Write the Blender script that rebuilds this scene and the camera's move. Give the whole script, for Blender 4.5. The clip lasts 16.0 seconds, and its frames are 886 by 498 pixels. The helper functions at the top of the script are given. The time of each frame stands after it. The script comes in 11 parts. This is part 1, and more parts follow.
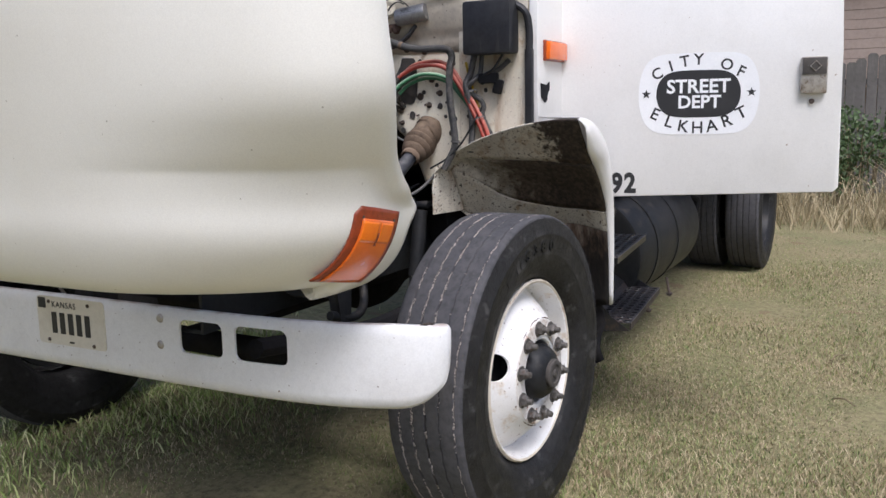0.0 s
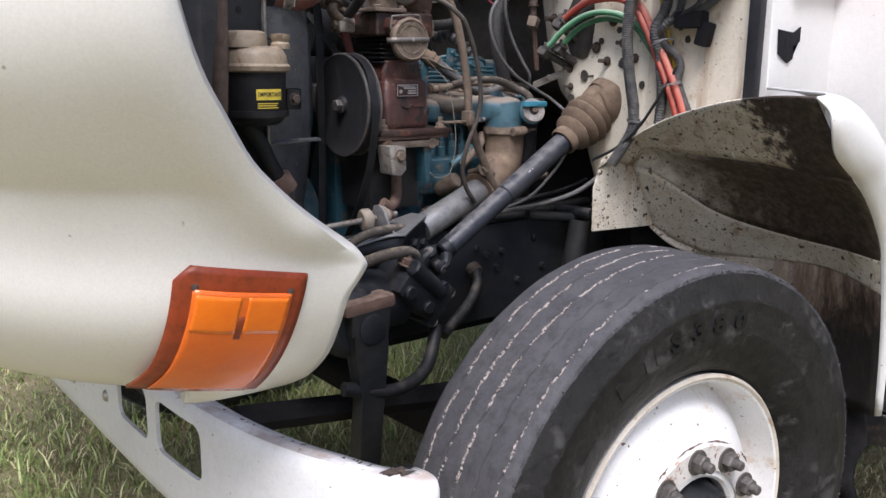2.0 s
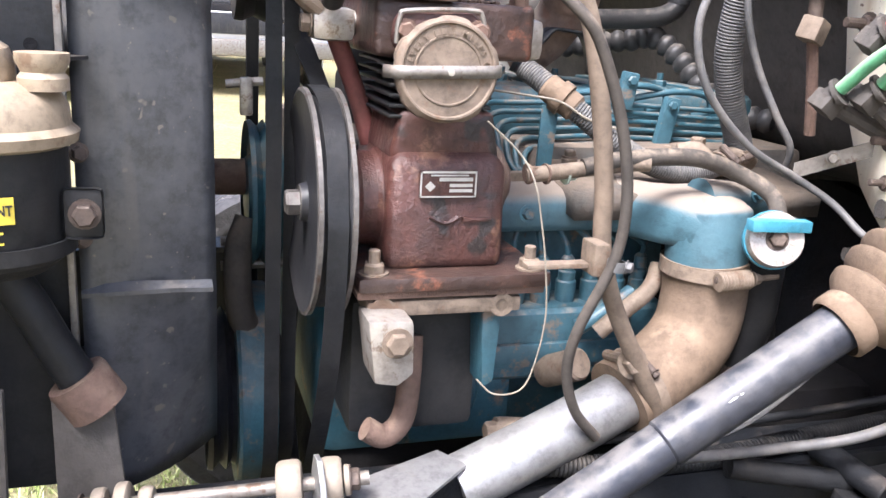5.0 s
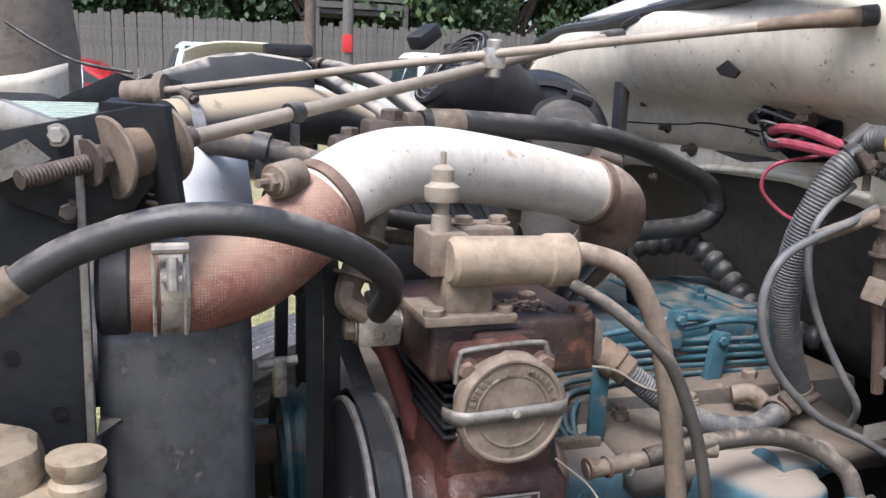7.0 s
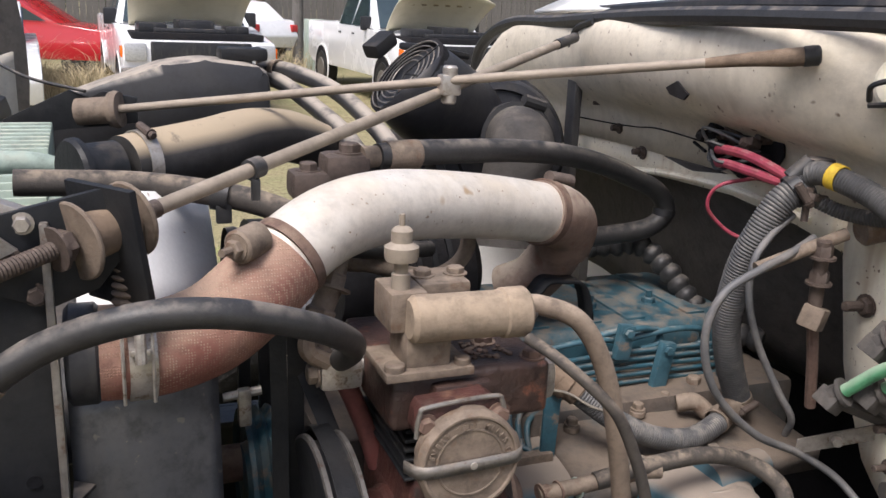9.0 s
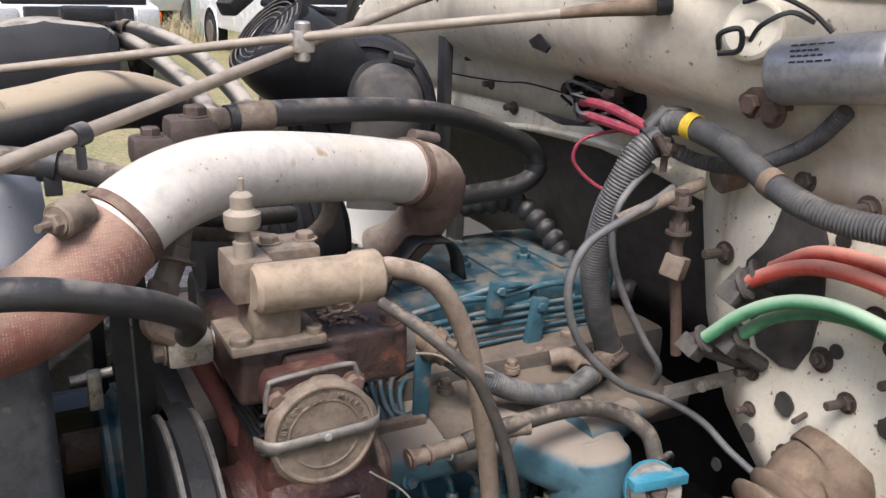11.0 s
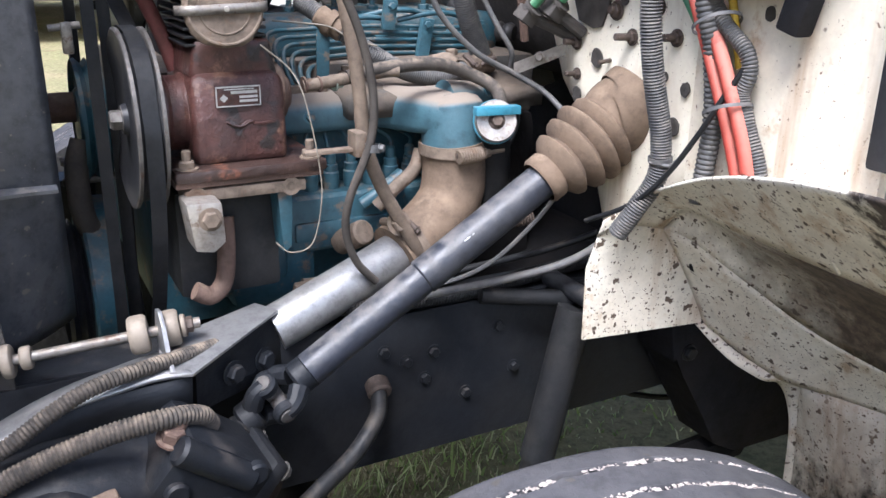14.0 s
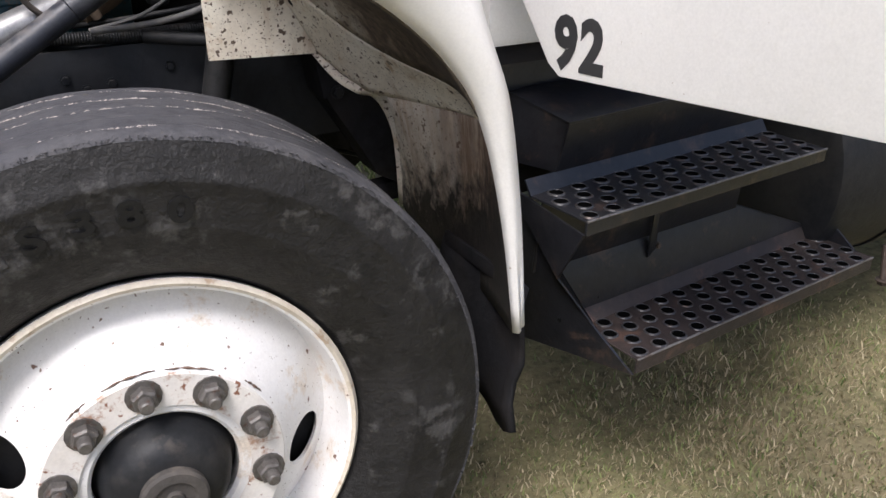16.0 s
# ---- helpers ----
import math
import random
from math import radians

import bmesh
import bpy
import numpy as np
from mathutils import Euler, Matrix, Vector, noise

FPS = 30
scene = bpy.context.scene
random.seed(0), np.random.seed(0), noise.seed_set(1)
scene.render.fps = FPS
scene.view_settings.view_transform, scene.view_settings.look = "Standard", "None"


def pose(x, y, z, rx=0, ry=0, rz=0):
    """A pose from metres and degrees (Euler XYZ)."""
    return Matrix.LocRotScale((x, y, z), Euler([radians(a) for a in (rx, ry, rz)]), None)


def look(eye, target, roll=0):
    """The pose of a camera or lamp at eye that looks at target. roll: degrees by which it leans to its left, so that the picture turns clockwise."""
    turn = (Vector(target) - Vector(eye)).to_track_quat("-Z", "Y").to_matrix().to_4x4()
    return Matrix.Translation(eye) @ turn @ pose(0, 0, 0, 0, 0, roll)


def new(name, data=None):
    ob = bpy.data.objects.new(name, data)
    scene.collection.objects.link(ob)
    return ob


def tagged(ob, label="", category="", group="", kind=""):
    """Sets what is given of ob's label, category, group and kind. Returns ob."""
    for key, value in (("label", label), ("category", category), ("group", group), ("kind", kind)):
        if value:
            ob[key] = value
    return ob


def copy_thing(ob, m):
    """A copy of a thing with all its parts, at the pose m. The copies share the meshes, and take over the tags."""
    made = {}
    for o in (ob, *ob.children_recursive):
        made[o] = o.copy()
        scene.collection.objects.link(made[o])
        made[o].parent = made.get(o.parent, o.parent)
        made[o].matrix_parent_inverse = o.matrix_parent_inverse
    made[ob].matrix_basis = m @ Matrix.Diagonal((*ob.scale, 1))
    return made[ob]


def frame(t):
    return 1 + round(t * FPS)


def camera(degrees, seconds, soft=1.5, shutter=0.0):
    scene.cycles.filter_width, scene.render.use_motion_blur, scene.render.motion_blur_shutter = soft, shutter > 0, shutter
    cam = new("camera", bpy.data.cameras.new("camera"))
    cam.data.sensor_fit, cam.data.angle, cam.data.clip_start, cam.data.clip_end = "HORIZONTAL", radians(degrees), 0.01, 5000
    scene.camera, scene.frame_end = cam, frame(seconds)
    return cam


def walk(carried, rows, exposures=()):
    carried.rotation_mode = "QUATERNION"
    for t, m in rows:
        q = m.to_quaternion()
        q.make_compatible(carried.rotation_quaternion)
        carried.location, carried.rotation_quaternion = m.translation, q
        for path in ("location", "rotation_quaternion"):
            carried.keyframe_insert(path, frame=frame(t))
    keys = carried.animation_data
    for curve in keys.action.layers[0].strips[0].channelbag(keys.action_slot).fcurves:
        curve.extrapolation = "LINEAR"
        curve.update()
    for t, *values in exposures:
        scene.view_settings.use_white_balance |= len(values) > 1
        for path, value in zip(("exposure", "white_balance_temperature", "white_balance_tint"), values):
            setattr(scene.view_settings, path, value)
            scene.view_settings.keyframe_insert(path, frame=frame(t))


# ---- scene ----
cam = camera(54.3, 16.0)
METRES, EYE, TILT, LEAN, TURN = 4.32, 1.326, -9.0, 1.15, -62.0
AHEAD, ASIDE = -2.50, -1.03
ROWS = [
    (0.0, 0.0, 0.0, 0.0, 0.0, 0.0, -0.0),
    (0.5, 0.0402, 0.0685, 0.0118, 4.74, -1.37, -0.63),
    (1.0, 0.0688, 0.1423, 0.0281, 9.87, -2.09, -1.59),
    (1.5, 0.0961, 0.2049, 0.0418, 17.16, -3.24, -3.7),
    (2.0, 0.1025, 0.2603, 0.0489, 23.26, -4.48, -5.21),
    (2.5, 0.0977, 0.312, 0.063, 27.27, -5.85, -5.92),
    (3.0, 0.0948, 0.3682, 0.0766, 31.74, -6.76, -7.78),
    (5.5, 0.0191, 0.5315, 0.1212, 45.08, -9.9, -9.88),
    (6.0, 0.0088, 0.5283, 0.1367, 45.03, -8.77, -8.69),
    (6.5, 0.0052, 0.524, 0.1477, 44.11, -6.57, -8.84),
    (7.0, 0.0044, 0.5209, 0.158, 43.33, -5.44, -9.13),
    (7.5, 0.0034, 0.5187, 0.1674, 42.69, -5.63, -9.62),
    (8.0, 0.0021, 0.5168, 0.1738, 41.98, -7.09, -9.82),
    (10.5, 0.008, 0.5204, 0.1864, 35.9, -10.46, -7.52),
    (11.0, 0.0081, 0.5274, 0.1823, 33.65, -10.72, -7.72),
    (11.5, 0.0096, 0.5322, 0.1745, 32.84, -11.7, -7.65),
    (12.0, 0.0131, 0.537, 0.1662, 33.13, -12.51, -7.87),
    (12.5, 0.0241, 0.5395, 0.1532, 34.07, -12.62, -9.01),
    (13.0, 0.0434, 0.5325, 0.1384, 35.17, -11.76, -9.75),
    (13.5, 0.065, 0.5066, 0.1215, 34.47, -11.99, -8.14),
    (14.0, 0.0915, 0.4831, 0.1112, 33.63, -12.64, -6.88),
    (14.5, 0.1371, 0.4589, 0.0895, 34.07, -12.18, -7.3),
    (15.0, 0.1749, 0.4475, 0.0779, 33.19, -13.17, -7.11),
    (15.5, 0.2134, 0.462, 0.0744, 32.76, -14.98, -7.02),
    (16.0, 0.2643, 0.4733, 0.0753, 32.3, -18.08, -5.69),
]
EXPOSURES = [(0.0, 0.14, 5950, 14), (1.0, 0.25, 5950, 14), (1.5, 0.25, 5950, 15), (2.0, 0.44, 6000, 15), (2.5, 0.46, 6050, 16), (3.0, 0.85, 6050, 16), (5.5, 2.18, 6100, 15), (6.0, 1.95, 5950, 14), (6.5, 1.5, 5700, 13), (7.0, 1.08, 5850, 12), (8.0, 0.6, 6300, 14), (10.5, 0.66, 6350, 14), (11.0, 0.82, 6200, 13), (11.5, 1.1, 5900, 13), (12.0, 1.28, 5750, 12), (13.0, 1.48, 5700, 13), (14.0, 1.42, 5750, 13), (14.5, 1.36, 5750, 12), (15.0, 1.18, 5700, 12), (15.5, 0.86, 5850, 13), (16.0, 0.47, 6200, 14)]
walk(cam, [(t, pose(AHEAD, ASIDE, EYE, TILT, LEAN, TURN) @ pose(METRES * x, METRES * y, METRES * z, 90 + pitch, roll, yaw)) for t, x, y, z, yaw, pitch, roll in ROWS], EXPOSURES)


# ---- world, sun and sky ----
world = bpy.data.worlds.new("world")
scene.world = world
world.use_nodes = True
wn = world.node_tree.nodes
sky = wn.new("ShaderNodeTexSky")
sky.sky_type = "NISHITA"
sky.sun_disc = False
sky.sun_elevation, sky.sun_rotation = radians(57.5), radians(226)
sky.air_density, sky.dust_density = 1.0, 4.0
wn["Background"].inputs["Strength"].default_value = 0.128
world.node_tree.links.new(sky.outputs["Color"], wn["Background"].inputs["Color"])
sun = new("sun", bpy.data.lights.new("sun", "SUN"))
sun.data.energy, sun.data.angle, sun.data.color = 2.7, radians(24), (1.0, 0.97, 0.93)
sun.matrix_world = look((-4.6, -4.4, 10.0), (0, 0, 0))


# ---- shape helpers ----
def thing(name, at=(0, 0, 0), label="", category="", group="", kind=""):
    ob = new(name)
    ob.empty_display_size = 0.05
    ob.location = at
    return tagged(ob, label, category, group, kind)


def root_shift(ob):
    return Vector(ob.location) if ob.data is None else Vector((0, 0, 0))


def finish(bm, smooth=35):
    bmesh.ops.remove_doubles(bm, verts=bm.verts, dist=1e-6)
    bmesh.ops.recalc_face_normals(bm, faces=bm.faces)
    if smooth:
        lim = radians(smooth)
        for f in bm.faces:
            f.smooth = True
        for e in bm.edges:
            if len(e.link_faces) == 2 and e.calc_face_angle(0) > lim:
                e.smooth = False


def part(name, bm, material, parent=None, label="", smooth=35, kind="", xf=None):
    """Links a bmesh, drawn in world places (or moved there by xf), as one mesh under a thing or a part."""
    if xf is not None:
        bm.transform(xf)
    finish(bm, smooth)
    me = bpy.data.meshes.new(name)
    bm.to_mesh(me)
    bm.free()
    me.materials.append(material)
    ob = new(name, me)
    if parent is not None:
        ob.parent = parent
        ob.matrix_parent_inverse = Matrix.Translation(-root_shift(parent))
    return tagged(ob, label, kind=kind)


def solo(name, bm, material, label, category, group="", smooth=35, kind=""):
    ob = part(name, bm, material, None, "", smooth)
    return tagged(ob, label, category, group, kind)


def B():
    return bmesh.new()


def frame_axes(d):
    d = Vector(d).normalized()
    h = Vector((0, 0, 1)) if abs(d.z) < 0.9 else Vector((1, 0, 0))
    u = h.cross(d).normalized()
    return d, u, d.cross(u)


def box(bm, lo, hi, bevel=0.0, m=None, seg=2):
    """A box from corner to corner, its edges rounded."""
    g = bmesh.ops.create_cube(bm, size=1)["verts"]
    c = [(a + b) / 2 for a, b in zip(lo, hi)]
    s = [abs(b - a) for a, b in zip(lo, hi)]
    for v in g:
        v.co = Vector((v.co.x * s[0], v.co.y * s[1], v.co.z * s[2]))
    if bevel:
        es = list({e for v in g for e in v.link_edges})
        r = bmesh.ops.bevel(bm, geom=es, offset=bevel, segments=seg, affect="EDGES", profile=0.6)
        g = list({v for f in r["faces"] for v in f.verts} | {v for v in g if v.is_valid})
    for v in g:
        v.co = v.co + Vector(c)
        if m:
            v.co = m @ v.co
    return g


def rbox(bm, c, size, rot=(0, 0, 0), bevel=0.0):
    """A box by centre, size and turn in degrees."""
    h = [s / 2 for s in size]
    return box(bm, [-a for a in h], h, bevel, pose(*c, *rot))


def lathe(bm, prof, at=(0, 0, 0), axis=(0, 0, 1), seg=32, shape=None):
    """Turns a profile of (radius, height) round an axis."""
    d, u, w = frame_axes(axis)
    rings = []
    for r, h in prof:
        if r < 1e-6:
            rings.append([bm.verts.new(Vector(at) + d * h)])
            continue
        ring = []
        for i in range(seg):
            a = 2 * math.pi * i / seg
            k, hh = (r, h) if shape is None else shape(r, h, a)
            ring.append(bm.verts.new(Vector(at) + d * hh + (u * math.cos(a) + w * math.sin(a)) * k))
        rings.append(ring)
    for a, b in zip(rings, rings[1:]):
        if len(a) == 1 and len(b) == 1:
            continue
        for i in range(seg):
            j = (i + 1) % seg
            if len(a) == 1:
                bm.faces.new((a[0], b[j], b[i]))
            elif len(b) == 1:
                bm.faces.new((a[i], a[j], b[0]))
            else:
                bm.faces.new((a[i], a[j], b[j], b[i]))
    return rings


def cyl(bm, p0, p1, r, r1=None, seg=20, bevel=0.0):
    """A closed round bar between two places."""
    p0, p1 = Vector(p0), Vector(p1)
    L = (p1 - p0).length
    r1 = r if r1 is None else r1
    b = min(bevel, L / 3, min(r, r1) / 2)
    pr = [(0, 0), (r - b, 0), (r, b), (r1, L - b), (r1 - b, L), (0, L)] if b > 0 else [(0, 0), (r, 0), (r1, L), (0, L)]
    lathe(bm, pr, p0, p1 - p0, seg)


def curve_pts(pts, n=8):
    """A smooth run of places through those given."""
    P = [Vector(p) for p in pts]
    if len(P) < 3:
        return [P[0].lerp(P[1], i / n) for i in range(n + 1)]
    P = [P[0] * 2 - P[1]] + P + [P[-1] * 2 - P[-2]]
    out = []
    for i in range(1, len(P) - 2):
        a, b, c, d = P[i - 1:i + 3]
        for k in range(n):
            t = k / n
            out.append(0.5 * ((2 * b) + (c - a) * t + (2 * a - 5 * b + 4 * c - d) * t * t + (3 * b - a - 3 * c + d) * t ** 3))
    out.append(P[-2])
    return out


def resample(pts, step):
    out, left = [pts[0]], step
    for a, b in zip(pts, pts[1:]):
        L = (b - a).length
        s = left
        while s <= L:
            out.append(a.lerp(b, s / L))
            s += step
        left = s - L
    if (out[-1] - pts[-1]).length > step * 0.3:
        out.append(pts[-1])
    return out


def tube(bm, pts, r, seg=12, n=8, ribs=None, radius=None, caps=True, straight=False):
    """A hose along a smooth run. ribs: (pitch, depth) of a corrugated wall; radius: r by the share of the length."""
    path = [Vector(p) for p in pts] if straight else curve_pts(pts, n)
    if ribs:
        path = resample(path, ribs[0] / 4)
    rings, up = [], None
    tot = max(1, len(path) - 1)
    for i, p in enumerate(path):
        d = (path[min(i + 1, tot)] - path[max(i - 1, 0)]).normalized()
        if up is None:
            _, up, _ = frame_axes(d)
        up = (up - d * up.dot(d)).normalized()
        w = d.cross(up)
        k = radius(i / tot) if radius else r
        if ribs:
            k += ribs[1] * (0.5, 1, 0.5, -0.6)[i % 4]
        rings.append([bm.verts.new(p + (up * math.cos(2 * math.pi * j / seg) + w * math.sin(2 * math.pi * j / seg)) * k) for j in range(seg)])
    for a, b in zip(rings, rings[1:]):
        for j in range(seg):
            bm.faces.new((a[j], a[(j + 1) % seg], b[(j + 1) % seg], b[j]))
    if caps:
        bm.faces.new(rings[0][::-1])
        bm.faces.new(rings[-1])
    return path


def band(bm, at, axis, r, width, thick=0.002, seg=28):
    """A flat metal band round a pipe."""
    h = width / 2
    lathe(bm, [(r, -h), (r + thick, -h), (r + thick, h), (r, h), (r, -h)], at, axis, seg)


def nut(bm, at, axis, r, h, turn=0.0):
    """A hexagonal bolt head with a chamfered top and a washer."""
    d, u, w = frame_axes(axis)
    lathe(bm, [(0, 0), (r * 1.35, 0), (r * 1.35, h * 0.18), (0, h * 0.18)], at, axis, 14)
    rings = []
    for k, z in ((1, 0.18), (1, 0.85), (0.84, 1.0)):
        rings.append([bm.verts.new(Vector(at) + d * h * z + (u * math.cos(turn + i * math.pi / 3) + w * math.sin(turn + i * math.pi / 3)) * r * k) for i in range(6)])
    for a, b in zip(rings, rings[1:]):
        for i in range(6):
            bm.faces.new((a[i], a[(i + 1) % 6], b[(i + 1) % 6], b[i]))
    bm.faces.new(rings[-1])


def slab(bm, outline, n, thick, bevel=0.0):
    """A plate: a flat outline given a thickness along n."""
    n = Vector(n).normalized() * thick
    a = [bm.verts.new(Vector(p)) for p in outline]
    b = [bm.verts.new(Vector(p) + n) for p in outline]
    fs = [bm.faces.new(a[::-1]), bm.faces.new(b)]
    for i in range(len(a)):
        j = (i + 1) % len(a)
        fs.append(bm.faces.new((a[i], a[j], b[j], b[i])))
    if bevel:
        es = list({e for v in a + b for e in v.link_edges})
        bmesh.ops.bevel(bm, geom=es, offset=bevel, segments=2, affect="EDGES", profile=0.6)


def sheet(bm, rows, close=False):
    """A skin over rows of places, each row as long as the next."""
    g = [[bm.verts.new(Vector(p)) for p in r] for r in rows]
    for a, b in zip(g, g[1:]):
        for i in range(len(a) - 1):
            bm.faces.new((a[i], a[i + 1], b[i + 1], b[i]))
    return g


def thicken(ob, t, offset=-1):
    m = ob.modifiers.new("thickness", "SOLIDIFY")
    m.thickness, m.offset = t, offset
    return ob


def cut(ob, bm):
    """Cuts a hole of the shape bm through a mesh."""
    finish(bm, 0)
    me = bpy.data.meshes.new("cutter")
    bm.to_mesh(me)
    bm.free()
    tool = new("cutter", me)
    inv, par = ob.matrix_parent_inverse.copy(), ob.parent
    ob.parent = None
    m = ob.modifiers.new("cut", "BOOLEAN")
    m.object, m.operation, m.solver = tool, "DIFFERENCE", "EXACT"
    bpy.context.view_layer.update()
    done = bpy.data.meshes.new_from_object(ob.evaluated_get(bpy.context.evaluated_depsgraph_get()))
    ob.modifiers.clear()
    ob.data = done
    ob.parent = par
    ob.matrix_parent_inverse = inv
    bpy.data.objects.remove(tool)


def letters(name, words, m, size, material, parent, depth=0.0006, spacing=1.0, label="", bold=0.0):
    """Words in the built-in font as a mesh, centred on the pose m."""
    cu = bpy.data.curves.new(name, "FONT")
    cu.body, cu.size, cu.extrude, cu.align_x, cu.align_y, cu.space_character, cu.offset = words, size, depth, "CENTER", "CENTER", spacing, bold
    cu.resolution_u = 3
    tmp = new(name, cu)
    bpy.context.view_layer.update()
    me = bpy.data.meshes.new_from_object(tmp.evaluated_get(bpy.context.evaluated_depsgraph_get()))
    bpy.data.objects.remove(tmp)
    bpy.data.curves.remove(cu)
    me.transform(m)
    me.materials.clear()
    me.materials.append(material)
    ob = new(name, me)
    ob.parent = parent
    ob.matrix_parent_inverse = Matrix.Translation(-root_shift(parent))
    return tagged(ob, label)


# ---- materials ----
def mat(name, base, rough=0.6, metal=0.0, alt=None, scale=12.0, mix=0.5, fine=180.0, bump=0.15, dust=0.0, dust_col=(0.36, 0.27, 0.18), spots=None, spot_scale=60.0, spot_amount=0.3, streak=None, coat=0.0, rough_var=0.15, piece=0.0, spec=0.5, grime=0.5, specks=None, rust=None, dust_lo=0.15, dust_hi=0.85):
    """A worn surface: broad stains, fine grain, dust lying on what faces up, and spots or streaks of another colour."""
    m = bpy.data.materials.new(name)
    m.use_nodes = True
    nt = m.node_tree
    N, L = nt.nodes, nt.links
    bs = N["Principled BSDF"]
    bs.inputs["Metallic"].default_value = metal
    bs.inputs["Coat Weight"].default_value = coat
    bs.inputs["Specular IOR Level"].default_value = spec
    co = N.new("ShaderNodeTexCoord").outputs["Object"]

    def tex(sc, detail=5.0, rgh=0.6, src=co):
        n = N.new("ShaderNodeTexNoise")
        n.inputs["Scale"].default_value, n.inputs["Detail"].default_value, n.inputs["Roughness"].default_value = sc, detail, rgh
        L.new(src, n.inputs["Vector"])
        return n.outputs["Fac"]

    def ramp(src, lo, hi):
        n = N.new("ShaderNodeMapRange")
        n.inputs["From Min"].default_value, n.inputs["From Max"].default_value = lo, hi
        L.new(src, n.inputs["Value"])
        return n.outputs["Result"]

    def blend(fac, a, b, mode="MIX"):
        n = N.new("ShaderNodeMix")
        n.data_type, n.blend_type = "RGBA", mode
        if isinstance(fac, float):
            n.inputs[0].default_value = fac
        else:
            L.new(fac, n.inputs[0])
        for k, c in ((6, a), (7, b)):
            if isinstance(c, tuple):
                n.inputs[k].default_value = (*c, 1)
            else:
                L.new(c, n.inputs[k])
        return n.outputs[2]

    def times(a, k):
        n = N.new("ShaderNodeMath")
        n.operation = "MULTIPLY"
        L.new(a, n.inputs[0])
        if isinstance(k, float):
            n.inputs[1].default_value = k
        else:
            L.new(k, n.inputs[1])
        return n.outputs[0]

    alt = alt or tuple(c * 0.72 for c in base)
    broad = tex(scale)
    grain = tex(fine, 3.0)
    col = blend(ramp(broad, 0.62 - 0.3 * mix, 0.72), base, alt)
    col = blend(0.35, col, blend(grain, tuple(c * 0.7 for c in base), tuple(min(1, c * 1.25) for c in base)))
    if grime:
        g1 = tex(fine * 0.3, 7.0, 0.72)
        col = blend(times(ramp(g1, 0.48, 0.66), grime), col, tuple(c * 0.38 for c in base))
        col = blend(times(ramp(g1, 0.46, 0.30), grime * 0.6), col, tuple(min(0.85, c * 1.35 + 0.01) for c in base))
    if rust:
        col = blend(times(ramp(tex(scale * 1.7, 8.0, 0.7), 0.56, 0.64), 0.85), col, blend(grain, tuple(c * 0.6 for c in rust), tuple(c * 1.3 for c in rust)))
    if piece:
        oi = N.new("ShaderNodeObjectInfo").outputs["Random"]
        col = blend(times(oi, piece), col, alt)
    if streak:
        mp = N.new("ShaderNodeMapping")
        mp.inputs["Scale"].default_value = (1, 1, 0.12)
        L.new(co, mp.inputs["Vector"])
        col = blend(ramp(tex(scale * 3, 4.0, 0.6, mp.outputs["Vector"]), 0.56, 0.75), col, streak)
    if spots:
        col = blend(ramp(tex(spot_scale, 2.0, 0.5), 0.72 - 0.28 * spot_amount, 0.76 - 0.28 * spot_amount), col, spots)
    if specks:
        sc, sl, am = specks
        for k in (1.0, 2.3):
            col = blend(ramp(tex(sl * k, 2.0, 0.5), 0.70 - 0.2 * am, 0.74 - 0.2 * am), col, sc)
    rg = N.new("ShaderNodeMapRange")
    rg.inputs["To Min"].default_value, rg.inputs["To Max"].default_value = max(0.03, rough - rough_var), min(1, rough + rough_var)
    L.new(broad, rg.inputs["Value"])
    rough_out = rg.outputs["Result"]
    if dust:
        ge = N.new("ShaderNodeNewGeometry")
        sp = N.new("ShaderNodeSeparateXYZ")
        L.new(ge.outputs["Normal"], sp.inputs[0])
        f = times(ramp(sp.outputs["Z"], dust_lo, dust_hi), ramp(tex(scale * 2.2, 8.0, 0.65), 0.64 - dust * 0.38, 0.82 - dust * 0.36))
        f = times(f, min(0.92, 0.4 + dust * 0.5))
        col = blend(f, col, dust_col)
        rough_out2 = N.new("ShaderNodeMix")
        L.new(f, rough_out2.inputs[0])
        L.new(rough_out, rough_out2.inputs[2])
        rough_out2.inputs[3].default_value = 0.9
        rough_out = rough_out2.outputs[0]
    L.new(col, bs.inputs["Base Color"])
    L.new(rough_out, bs.inputs["Roughness"])
    if bump:
        bn = N.new("ShaderNodeBump")
        bn.inputs["Strength"].default_value, bn.inputs["Distance"].default_value = bump, 0.004
        if grime >= 0.3:
            ad = N.new("ShaderNodeMath")
            ad.operation = "MULTIPLY_ADD"
            L.new(g1, ad.inputs[0])
            ad.inputs[1].default_value = 2.2
            L.new(grain, ad.inputs[2])
            L.new(ad.outputs[0], bn.inputs["Height"])
        else:
            L.new(grain, bn.inputs["Height"])
        L.new(bn.outputs["Normal"], bs.inputs["Normal"])
    return m


